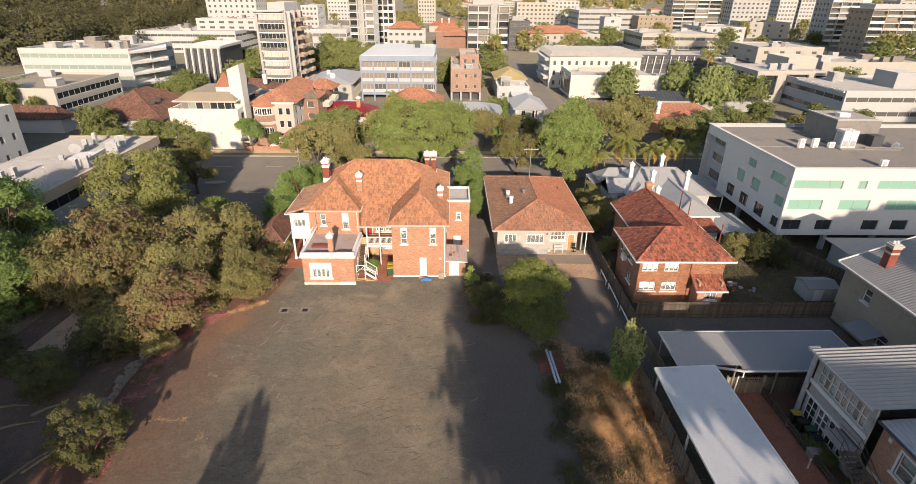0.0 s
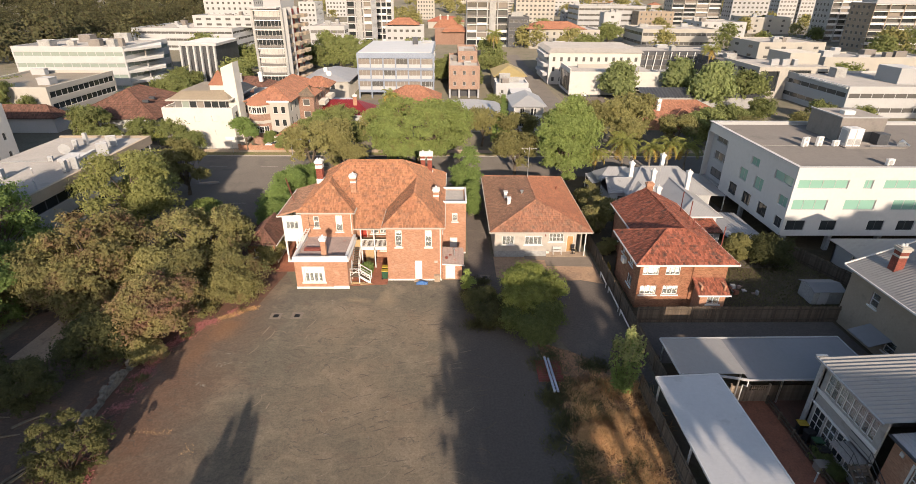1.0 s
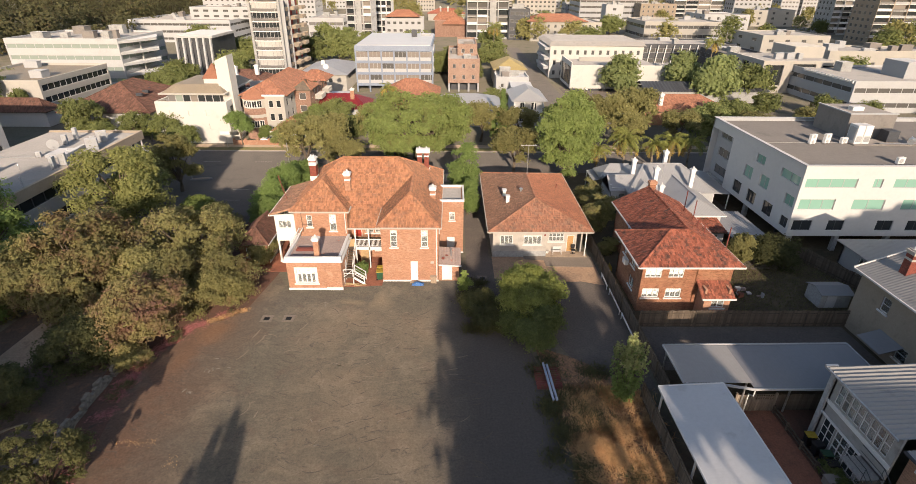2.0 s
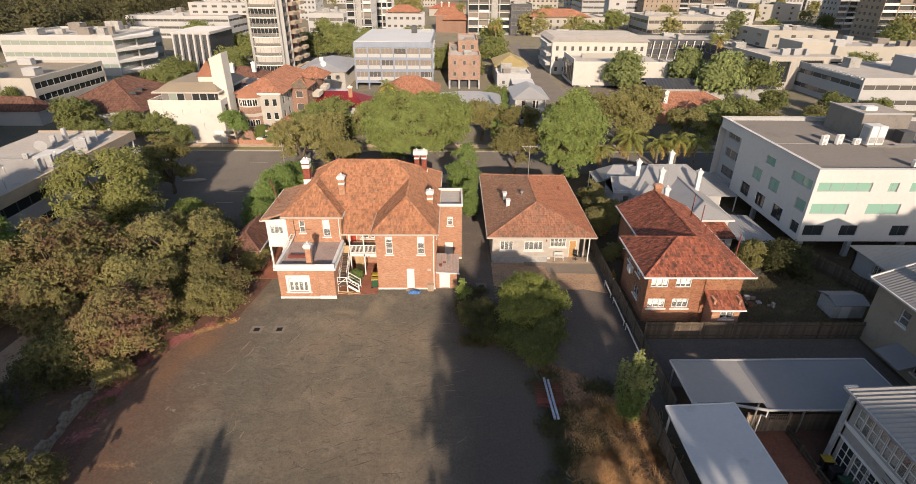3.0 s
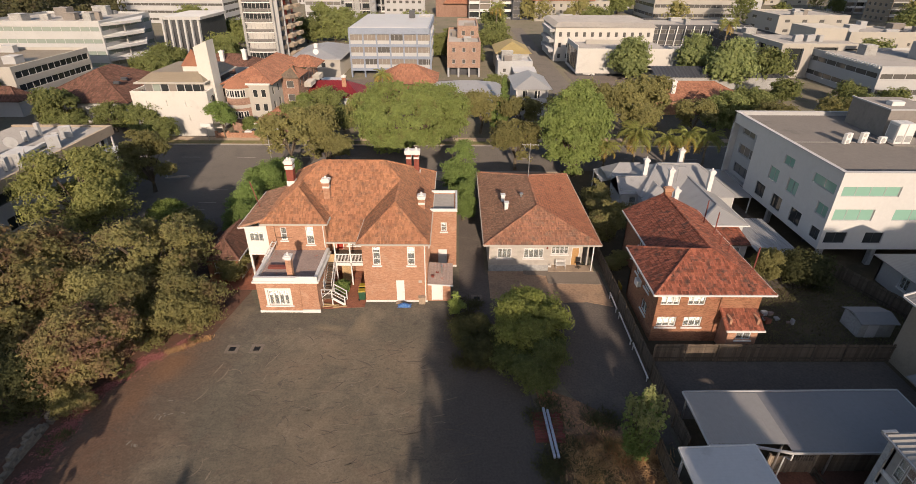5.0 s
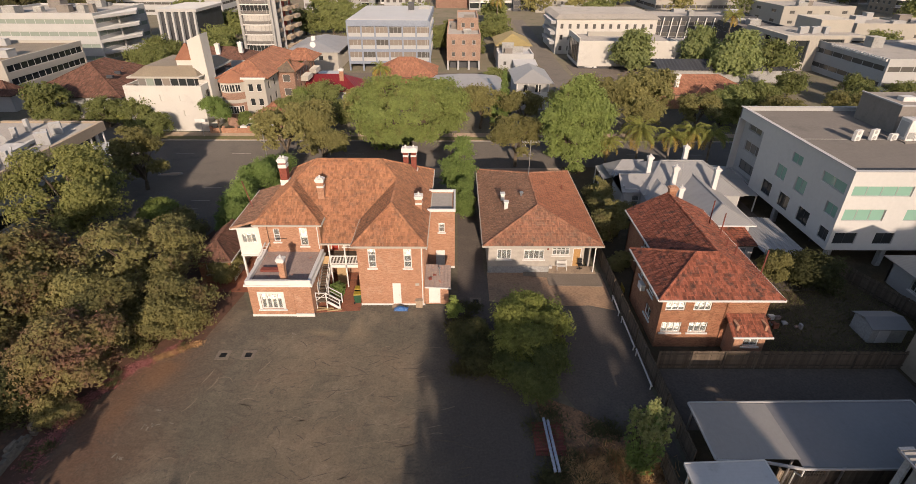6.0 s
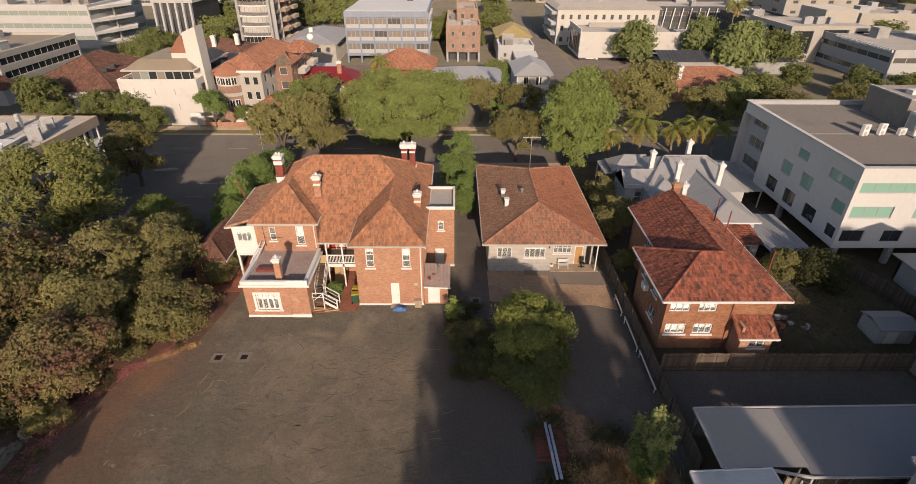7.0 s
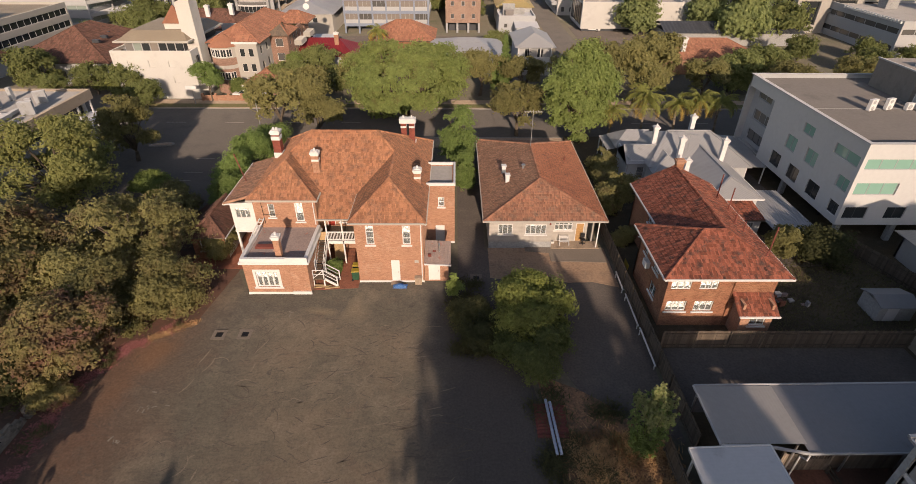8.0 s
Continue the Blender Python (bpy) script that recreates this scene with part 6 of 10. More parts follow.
# ---- white office ----
def ac_unit(x, y, z, turn=0.0, w=0.95, d=0.38, h=1.25, fans=2, group="air conditioners"):
    a = thing("air_conditioner", (x, y, z), "white outdoor air-conditioning unit with dark fan grilles on a flat roof", "air conditioner", group, turn=turn or 0.01)
    part("case", Shape().box(-w / 2, w / 2, -d / 2, d / 2, 0.08, h), M["pale_grey" if "pale" in group else "white"], a, bevel=0.03)
    for i in range(fans):
        zc = h * (i + 0.5) / fans + 0.03
        r = min(w * 0.3, h / fans * 0.34)
        part("fan_grille", Shape().tube((-w * 0.08, -d / 2 - 0.03, zc), (-w * 0.08, -d / 2, zc), r, r, 14), M["grey"], a, "round fan grille")
    for s in (-w * 0.35, w * 0.35):
        part("foot", Shape().box(s - 0.05, s + 0.05, -d / 2, d / 2, 0.0, 0.08), M["metal"], a)


def office():
    h = thing("white_office", (56, 67, 0.7), "white rendered three-storey office with green tinted windows", "office")
    r1, r2, r3 = (8.75, 9.8), (6.15, 7.4), (3.6, 4.85)
    south = [(39.9, 45.6, *r1), (47.4, 48.4, *r1), (49.7, 55.5, *r1), (57, 61, *r1), (63, 68, *r1), (39.9, 43.9, *r2), (45.9, 49.5, *r2), (51.5, 55.5, *r2), (57.5, 62, *r2), (64, 68, *r2),
             (39.9, 42.1, *r3), (43.9, 45.8, *r3), (49.5, 51.4, *r3), (53, 55, *r3), (57, 59, *r3), (61, 63, *r3)]
    west = [(56.8, 60.4, *r1), (63.9, 65.8, *r1), (69.5, 72.5, *r1), (74, 77, *r1), (56.8, 58.5, *r2), (62.1, 64.0, 6.2, 7.75), (65.9, 67.8, 6.2, 7.75), (73.0, 77, *r2), (56.8, 58.2, *r3), (60.1, 62.1, 3.5, 5.1), (63.9, 65.9, 3.5, 5.1), (67.6, 69.6, 3.5, 5.1), (73.0, 77, *r3)]
    part("wall", wall(Shape(), "y", 56.4, 1, 39.5, 72, 2.9, 11.25, 0.3, south), M["office_white"], h)
    part("wall", wall(Shape(), "x", 39.5, 1, 56.7, 72.2, 2.9, 11.25, 0.3, [w for w in west if w[1] < 72]), M["office_white"], h)
    part("wall", wall(Shape(), "x", 40.3, 1, 72.2, 78.2, 2.9, 9.9, 0.3, [w for w in west if w[0] > 72.6]), M["pale_grey"], h)
    part("wall", Shape().box(39.5, 40.0, 72.2, 78.5, 9.9, 11.25), M["office_white"], h)
    part("wall", wall(Shape(), "y", 78.5, -1, 39.5, 72, 2.9, 11.25, 0.3), M["render_white"], h)
    part("wall", wall(Shape(), "x", 72, -1, 56.4, 78.5, 2.9, 11.25, 0.3), M["render_white"], h)
    for i, a in enumerate(south):
        n = max(2, round((a[1] - a[0]) / 1.5))
        window(h, "y", 56.4, 1, *a, n, 1, sill=False, bar=0.06, frame_mat="pale_grey" if a[2] > 5 else "dark", pane_mat="glass_green" if a[2] > 5 else "glass_dark", depth=0.12)
    for a in west:
        if 72 < a[1] and a[0] < 72.6:
            continue
        window(h, "x", 39.5 if a[1] < 72 else 40.3, 1, *a, max(2, round((a[1] - a[0]) / 1.5)), 1, sill=False, bar=0.06, frame_mat="pale_grey" if a[2] > 5 else "dark", pane_mat="glass_grey" if a[0] > 72 else "glass_green" if a[2] > 5 else "glass_dark", depth=0.12)
    part("floor", Shape().box(39.8, 71.7, 56.7, 78.2, 2.9, 3.1), M["grey"], h)
    part("roof", Shape().box(39.8, 71.7, 56.7, 78.2, 10.6, 10.8), M["deck"], h, "grey flat roof membrane")
    part("seam", Shape().box(39.8, 60, 66.9, 67.05, 10.8, 10.84), M["deck_pale"], h)
    part("parapet_cap", Shape().box(39.4, 72.1, 56.3, 56.75, 11.25, 11.31).box(39.4, 39.85, 56.75, 78.1, 11.25, 11.31).box(39.4, 72.1, 78.1, 78.6, 11.25, 11.31), M["pale_grey"], h)
    for x in (40.5, 46, 52, 58, 64):
        for y in (57.2, 67, 77.5):
            part("column", Shape().box(x - 0.25, x + 0.25, y - 0.25, y + 0.25, 0.7, 2.9), M["grey"], h)
    # near-black walls paint the shade of the open space under the office
    part("undercroft_shade_wall", Shape().box(42, 71, 62.0, 62.2, 0.7, 2.9).box(44.6, 44.8, 62.2, 77, 0.7, 2.9), M["dark"], h)
    p = thing("plant_room", (56, 71, 10.8), "grey plant room on the flat office roof", "plant room")
    part("body", Shape().box(52.0, 58.0, 69.0, 75.5, 10.8, 13.9), M["taupe"], p)
    part("capping", Shape().box(51.9, 58.1, 68.9, 69.1, 13.9, 14.05).box(51.9, 52.1, 69.1, 75.6, 13.9, 14.05), M["pale_grey"], p)
    part("vent", Shape().box(53.5, 55.0, 71, 72, 13.9, 14.4), M["white"], p, bevel=0.03)
    for x, y in ((46.2, 66.4), (48.2, 66.7)):
        ac_unit(x, y, 10.8, 20)
    ac_unit(50.3, 66.6, 10.8, 15, 0.9, 0.4, 0.8, 1)
    ac_unit(51.3, 58.6, 10.8, 10, 0.9, 0.4, 0.8, 1)
    k = thing("cooling_unit", (52.2, 66.6, 10.8), "tall white cabinet cooling units on a low steel plinth", "cooling unit")
    part("plinth", Shape().box(51.0, 59, 65.6, 68.4, 10.8, 10.95), M["taupe"], k)
    for x0, x1 in ((51.2, 52.1), (52.16, 53.1)):
        c_ = part("cabinet", Shape().prism([(x0, 66.0), (x1, 66.0), (x1, 67.6), (x0, 67.6)], 10.95, 13.2), M["white"], k, bevel=0.06)
        part("grille", Shape().box(x0 + 0.12, x1 - 0.12, 65.97, 66.0, 11.2, 11.9), M["grey"], c_)
    part("side_grille", Shape().box(51.16, 51.2, 66.2, 67.4, 11.3, 12.9), M["pale_grey"], k)
    g = thing("duct_work", (57, 66, 11.05), "dark pipes and a silver drum on the roof plinth", "ducting")
    part("frame", Shape().box(55.6, 57.0, 66.5, 68.0, 11.05, 12.4), M["dark"], g)
    part("drum", Shape().tube((58.0, 65.6, 11.3), (58.8, 66.4, 11.3), 0.4, 0.4, 14), M["metal"], g)
    part("pipe", Shape().tube((54, 65.4, 11.2), (59, 65.4, 11.2), 0.08).tube((59, 65.4, 11.2), (60.5, 68.5, 11.2), 0.08), M["metal"], g)


office()


# ---- grey two-storey house, its small neighbour, shed ----
def grey_house():
    h = thing("grey_house", (43, 37, 0.7), "tall beige rendered house with grey ribbed metal roof", "house")
    ws = [(38.6, 39.5, 4.3, 5.6), (35.5, 36.6, 1.6, 2.8)]
    part("wall", wall(Shape(), "x", 37.4, 1, 28.0, 42.3, 0, 6.5, 0.25, ws), M["beige"], h)
    part("wall", wall(Shape(), "y", 42.3, -1, 37.65, 52, 0, 6.5, 0.25), M["beige"], h)
    part("wall", wall(Shape(), "y", 28.0, 1, 37.65, 52, 0, 6.5, 0.25), M["beige"], h)
    part("wall", wall(Shape(), "x", 52, -1, 28.25, 42.05, 0, 6.5, 0.25), M["beige"], h)
    for a in ws:
        window(h, "x", 37.4, 1, *a, 1, 2)
    s = Shape()
    corrugated(s, 36.9, 44.7, 27.5, 42.8, lambda x, y: 6.5 + (x - 36.9) * 0.4, "x", 0.3, 0.016)
    corrugated(s, 44.7, 52.5, 27.5, 42.8, lambda x, y: 6.5 + (52.5 - x) * 0.4, "x", 0.3, 0.016)
    part("roof", s, M["zinc_dull"], h, "grey ribbed metal roof")
    gb = Shape()
    gb.poly((37.4, 42.3, 6.5), (52, 42.3, 6.5), (44.7, 42.3, 9.5))
    gb.poly((37.4, 28.0, 6.5), (44.7, 28.0, 9.5), (52, 28.0, 6.5))
    part("gable", gb, M["beige"], h)
    part("gutter", gutter(Shape(), (36.85, 27.5, 6.45), (36.85, 42.8, 6.45)).beam((36.85, 42.85, 6.5), (44.7, 42.85, 9.6), 0.1, 0.18), M["white"], h)
    c = chimney(h, 39.2, 40.3, 6.9, 9.6, 0.75, 0.75, "brick_red", pots=2, cap="cream")
    part("dormer", Shape().box(42.6, 44.6, 37.6, 38.6, 8.2, 10.0), M["render_white"], h)
    part("awning", Shape().slab([(35.6, 36.0, 2.3), (37.4, 36.0, 2.9), (37.4, 38.6, 2.9), (35.6, 38.6, 2.3)], 0.05), M["grey_sheet"], h)
    n = thing("small_house", (50, 52, 0.7), "small pale house with hipped grey metal roof in shade", "house")
    part("wall", wall(Shape(), "x", 44.8, 1, 46.0, 54.2, 0.6, 3.3, 0.2, [(50.5, 51.5, 1.6, 2.8)]).box(44.8, 57, 46.0, 46.2, 0.6, 3.3).box(44.8, 57, 54.0, 54.2, 0.6, 3.3), M["pale_grey"], n)
    window(n, "x", 44.8, 1, 50.5, 51.5, 1.6, 2.8, 2, 1)
    part("roof", hip(Shape(), 44.2, 57.5, 45.4, 54.8, 3.3, 5.4, 4.5, along="x"), M["zinc_ribbed"], n)
    d = thing("garden_shed", (38.2, 46, 0.7), "small pale metal garden shed with a low gabled roof", "shed")
    part("wall", Shape().box(36.8, 39.7, 45.0, 47.2, 0.7, 2.2), M["grey"], d)
    s = Shape().slab([(36.6, 44.8, 2.2), (39.9, 44.8, 2.2), (39.9, 46.1, 2.6), (36.6, 46.1, 2.6)], 0.05).slab([(39.9, 47.4, 2.2), (36.6, 47.4, 2.2), (36.6, 46.1, 2.6), (39.9, 46.1, 2.6)], 0.05)
    part("roof", s, M["grey_sheet"], d)
    part("door", Shape().box(37.4, 38.3, 44.96, 45.0, 0.72, 2.1), M["white_sheet"], d)


grey_house()
# washing and boxes on the dark lawn
rng = random.Random(21)
for i in range(9):
    x, y = 29.6 + rng.uniform(0, 2.8), 45.6 + rng.uniform(0, 2.4)
    w, d, hh = rng.uniform(0.2, 0.6), rng.uniform(0.2, 0.5), rng.uniform(0.15, 0.5)
    single("crate", Shape().prism([(x, y), (x + w, y + 0.1), (x + w - 0.05, y + d), (x + 0.03, y + d)], 0.7, 0.7 + hh), M[rng.choice(("pale_grey", "grey", "deck_red", "paver"))], "pale discarded box lying on the dull lawn", "box", group="junk on the lawn", bevel=0.02)


# ---- white building with corrugated roof, brick wing ----
def white_building():
    h = thing("white_building", (33, 27, 0), "two-storey white building with glazed upper gallery and ribbed roof", "building")
    X, y0, y1, zt = 26.9, 24.0, 29.7, 5.95
    up = [(y0 + 0.5 + i * 0.58, y0 + 1.02 + i * 0.58, 3.9, 5.55) for i in range(8)]
    lo = [(y0 + 0.6 + i * 1.2, y0 + 1.65 + i * 1.2, 0.5, 2.4) for i in range(4)]
    part("wall", wall(Shape(), "x", X, 1, y0, y1, 0, zt, 0.15, up + lo), M["stained_white"], h)
    for i, a in enumerate(up):
        window(h, "x", X, 1, *a, 1, 2, sill=False, blind=0.95 if i not in (1, 6) else 0.2, depth=0.02, bar=0.04)
    for i, a in enumerate(lo):
        window(h, "x", X, 1, *a, 2, 3, sill=False, depth=0.02, bar=0.05, pane_mat="glass_dark" if i % 2 else "glass")
    part("wall", wall(Shape(), "y", y1, -1, X, 44, 0, zt, 0.2), M["stained_white"], h)
    part("ledge", Shape().box(X - 0.08, X, y0, y1, 3.45, 3.75).box(X - 0.12, X, y0, y1, 2.5, 2.62), M["white"], h)
    part("corner_post", Shape().box(X - 0.15, X + 0.3, y1 - 0.05, y1 + 0.3, 0, zt), M["grey"], h)
    rf = corrugated(Shape(), 26.5, 46, 23.9, 30.2, lambda x, y: 6.0 + (x - 26.5) * 0.05, "x", 0.36, 0.05)
    part("roof", rf, M["pale_sheet"], h, "white ribbed metal roof")
    part("gutter", gutter(Shape(), (26.42, 23.9, 5.95), (26.42, 30.2, 5.95)).beam((26.42, 30.25, 5.95), (27.2, 30.25, 6.0), 0.2, 0.2), M["metal"], h)
    b = thing("brick_wing", (33, 20, 0), "red brick building with a finely ribbed roof and white-framed windows", "building")
    wn = [(21.0, 22.2, 2.6, 4.3), (17.6, 18.8, 2.6, 4.3)]
    part("wall", wall(Shape(), "x", 27.6, 1, 8, 23.8, 0, 5.3, 0.25, wn), M["brick"], b)
    part("wall", wall(Shape(), "y", 23.85, -1, 27.6, 44, 0, 5.3, 0.05), M["brick"], b)
    for a in wn:
        window(b, "x", 27.6, 1, *a, 1, 2, surround=0.15, blind=0.4)
    part("band", Shape().box(27.55, 27.6, 8, 23.8, 1.2, 1.4), M["white"], b)
    part("roof", corrugated(Shape(), 27.0, 46, 8, 23.75, lambda x, y: 5.35 + (x - 27) * 0.1, "y", 0.2, 0.025), M["zinc"], b)
    part("gutter", gutter(Shape(), (26.95, 8, 5.3), (26.95, 23.75, 5.3)), M["dark"], b)
    part("box", Shape().box(27.52, 27.6, 23.0, 23.25, 4.2, 4.5), M["white"], b)
    t = thing("fire_stair", (26.2, 22, 0), "dark steel outside staircase with railings", "stairs")
    part("landing", Shape().box(25.5, 27.0, 24.0, 25.8, 2.55, 2.62), M["metal"], t)
    for x in (25.55, 26.65):
        part("stringer", Shape().beam((x, 24.0, 2.55), (x, 19.6, 0.1), 0.05, 0.22), M["wood"], t)
        part("handrail", Shape().tube((x, 24.0, 3.55), (x, 19.6, 1.1), 0.025).tube((x, 24.0, 3.1), (x, 19.6, 0.65), 0.02), M["dark"], t)
        part("handrail", Shape().tube((x, 24.0, 3.55), (x, 25.8, 3.55), 0.025).tube((x, 24.0, 3.1), (x, 25.8, 3.1), 0.02), M["dark"], t)
        for i in range(5):
            part("post", Shape().tube((x, 24.0 - i, 2.55 - i * 0.557), (x, 24.0 - i, 3.55 - i * 0.557), 0.02, n=5), M["dark"], t)
    for i in range(14):
        z = 2.45 - i * 0.17
        part("tread", Shape().box(25.58, 26.62, 23.85 - i * 0.31 - 0.14, 23.85 - i * 0.31 + 0.14, z - 0.04, z), M["wood"], t)


white_building()
def wheelie_bin(x, y, turn, lid, label):
    b = thing("wheelie_bin", (x, y, 0.03), label, "bin", "bins by the wall", turn=turn)
    part("tub", Shape().prism([(-0.22, -0.26), (0.22, -0.26), (0.22, 0.22), (-0.22, 0.22)], 0.06, 0.95, [(-0.28, -0.33), (0.28, -0.33), (0.28, 0.30), (-0.28, 0.30)]), M["black"], b, bevel=0.02)
    part("lid", Shape().prism([(-0.30, -0.36), (0.30, -0.36), (0.30, 0.34), (-0.30, 0.34)], 0.95, 1.0, [(-0.27, -0.33), (0.27, -0.33), (0.27, 0.31), (-0.27, 0.31)]), M[lid], b)
    for sx in (-0.24, 0.24):
        part("wheel", Shape().tube((sx - 0.03, 0.27, 0.1), (sx + 0.03, 0.27, 0.1), 0.1, 0.1, 12), M["black"], b)
    part("handle", Shape().tube((-0.24, 0.36, 0.93), (0.24, 0.36, 0.93), 0.02), M["black"], b)


for x_, y_, t_, m_ in ((26.2, 29.0, 84, "bin_yellow"), (26.25, 28.2, 95, "black"), (26.3, 27.4, 88, "bin_green"), (26.2, 26.6, 80, "black")):
    wheelie_bin(x_, y_, t_, m_, "dark wheelie bin with a %s lid beside the white building" % {"bin_green": "green", "bin_yellow": "yellow", "black": "black"}[m_])
cb = thing("meter_box", (25.7, 25.7, 0.02), "low pale grey metal box in the planted strip", "box", turn=0.01)
part("case", Shape().box(-0.45, 0.45, -0.3, 0.3, 0.05, 0.6), M["taupe"], cb, bevel=0.02)
part("cover", Shape().box(-0.5, 0.5, -0.35, 0.35, 0.6, 0.66), M["taupe"], cb)
for x_, y_ in ((24.7, 24.8), (24.3, 21.5)):
    bo_ = thing("bollard", (x_, y_, 0.03), "short pale post at the edge of the brick walk", "bollard", "short posts", turn=0.01)
    part("post", Shape().tube((0, 0, 0), (0, 0, 0.8), 0.06, 0.06, 10), M["pale_grey"], bo_)
    part("cap", Shape().tube((0, 0, 0.8), (0, 0, 0.86), 0.075, 0.04, 10), M["white"], bo_)
# low timber rail along the edge of the walk
sb = thing("timber_rail", (25.45, 26.5, 0.03), "low dark timber rail along the edge of the brick walk", "rail", turn=0.01)
for z in (0.22, 0.52):
    part("rail", Shape().box(-0.04, 0.04, -6.5, 5.6, z, z + 0.12), M["wood"], sb)
for k in range(8):
    part("post", Shape().box(-0.07, 0.07, -6.4 + k * 1.7 - 0.07, -6.4 + k * 1.7 + 0.07, 0.0, 0.72), M["wood"], sb)


# ---- awnings ----
def awning():
    a = thing("car_shelter", (18.5, 20, 0), "long white sheet-roofed car shelter on steel posts", "carport")
    part("roof", corrugated(Shape(), 16.2, 20.8, 4, 31.7, lambda x, y: 2.9 + (x - 16.2) * 0.06, "x", 0.2, 0.0012), M["white_sheet"], a, "white ribbed sheet roof")
    s = Shape().beam((16.17, 4, 2.86), (16.17, 31.7, 2.86), 0.08, 0.16).beam((20.83, 4, 3.14), (20.83, 31.7, 3.14), 0.08, 0.16).beam((16.17, 31.74, 2.86), (20.83, 31.74, 3.14), 0.08, 0.16)
    part("fascia", s, M["white"], a)
    for y in (5, 10, 15, 20, 25.5, 31.3):
        for x, z in ((16.4, 2.85), (20.6, 3.1)):
            part("post", Shape().box(x - 0.06, x + 0.06, y - 0.06, y + 0.06, 0, z), M["white"], a)
    c = thing("car_shelter", (26, 34, 0.7), "wide grey-white sheet-roofed car shelter over the parking strip", "carport")
    part("roof", corrugated(Shape(), 18.1, 23.1, 31.9, 36.15, lambda x, y: 3.02 + (y - 31.5) * 0.015 + (23.1 - x) * 0.012, "y", 0.2, 0.0025), M["pale_sheet"], c, "pale ribbed sheet roof")
    part("roof", corrugated(Shape(), 22.95, 33.0, 31.4, 36.4, lambda x, y: 2.98 + (y - 31.5) * 0.015, "y", 0.2, 0.0025), M["grey_sheet"], c, "blue-grey ribbed sheet roof")
    s = Shape().beam((18.1, 36.2, 3.10), (33.0, 36.45, 3.05), 0.08, 0.16).beam((18.06, 31.9, 3.02), (18.06, 36.2, 3.10), 0.08, 0.14).beam((18.1, 31.85, 3.0), (20.6, 31.8, 3.0), 0.08, 0.16)
    s.beam((20.6, 31.8, 3.0), (22.95, 31.3, 2.95), 0.1, 0.18).beam((22.95, 31.3, 2.95), (33.0, 31.35, 2.93), 0.08, 0.16).beam((33.03, 31.35, 2.93), (33.03, 36.45, 3.03), 0.08, 0.16)
    part("gutter", s, M["pale_grey"], c)
    part("downpipe", Shape().tube((22.95, 31.25, 2.9), (22.95, 31.25, 2.4), 0.05).tube((22.95, 31.25, 2.4), (22.95, 31.75, 2.1), 0.05).tube((22.95, 31.75, 2.1), (22.95, 31.75, 0.0), 0.05), M["white"], c)
    for x in (18.4, 22.8, 26.2, 29.6, 32.8):
        for y in (32.1, 36.0):
            part("post", Shape().box(x - 0.05, x + 0.05, y - 0.05, y + 0.05, 0.0, 2.95), M["metal"], c)
    g = thing("timber_gate", (23.6, 32.3, 0), "weathered pale timber gate with lattice top beside the car shelter", "gate")
    for i in range(18):
        x = 22.5 + i * 0.16
        part("board", Shape().box(x, x + 0.14, 32.2, 32.23, 0.05, 1.6 if i < 8 else 1.15), M["wood_pale"], g)
    for z in (0.4, 1.05):
        part("rail", Shape().box(22.5, 25.4, 32.23, 32.3, z, z + 0.1), M["wood_pale"], g)
    for x in (22.45, 23.8, 25.45):
        part("post", Shape().box(x - 0.07, x + 0.07, 32.18, 32.32, 0, 1.75), M["wood_pale"], g)
    for i in range(9):
        x = 23.92 + i * 0.17
        part("lattice_slat", Shape().box(x, x + 0.05, 32.21, 32.24, 1.15, 1.6), M["wood_pale"], g)
    for z in (1.25, 1.4, 1.56):
        part("lattice_slat", Shape().box(23.87, 25.38, 32.24, 32.265, z, z + 0.05), M["wood_pale"], g)


awning()
paling_fence((16.0, 12), (16.0, 33.5), 1.7, "brown timber paling fence beside the dry grass")
paling_fence((17.9, 33.5), (17.9, 62.5), 1.8, "weathered grey paling fence along the driveway")
paling_fence((38.6, 42.0), (18.3, 42.0), 1.75, "dark weathered paling fence across the flats' yard", z=0.7)
paling_fence((25.6, 32.3), (36.9, 32.3), 1.6, "shaded timber paling fence behind the car shelter")
paling_fence((44.2, 44.5), (40.2, 56.0), 1.7, "shaded timber fence between the back gardens", z=0.7)
# white pipe rail that leans along the driveway fence
for y0, y1 in ((40.2, 44.3), (44.6, 48.6), (49.2, 51.8)):
    r = thing("pipe_rail", (17.5, y0, 0), "white pipe rail with short posts along the fence", "rail", "pipe rails")
    part("rail", Shape().tube((17.45, y0, 0.55), (17.5, y1, 0.6), 0.07), M["white"], r)
    for y in (y0 + 0.2, y1 - 0.2):
        part("post", Shape().tube((17.47, y, 0.0), (17.47, y, 0.55), 0.05), M["white"], r)
single("sign_board", Shape().beam((18.6, 52.0, 0.95), (18.6, 53.1, 0.95), 0.06, 0.5), M["bin_yellow"], "orange and yellow board behind the fence", "board", bevel=0.01)
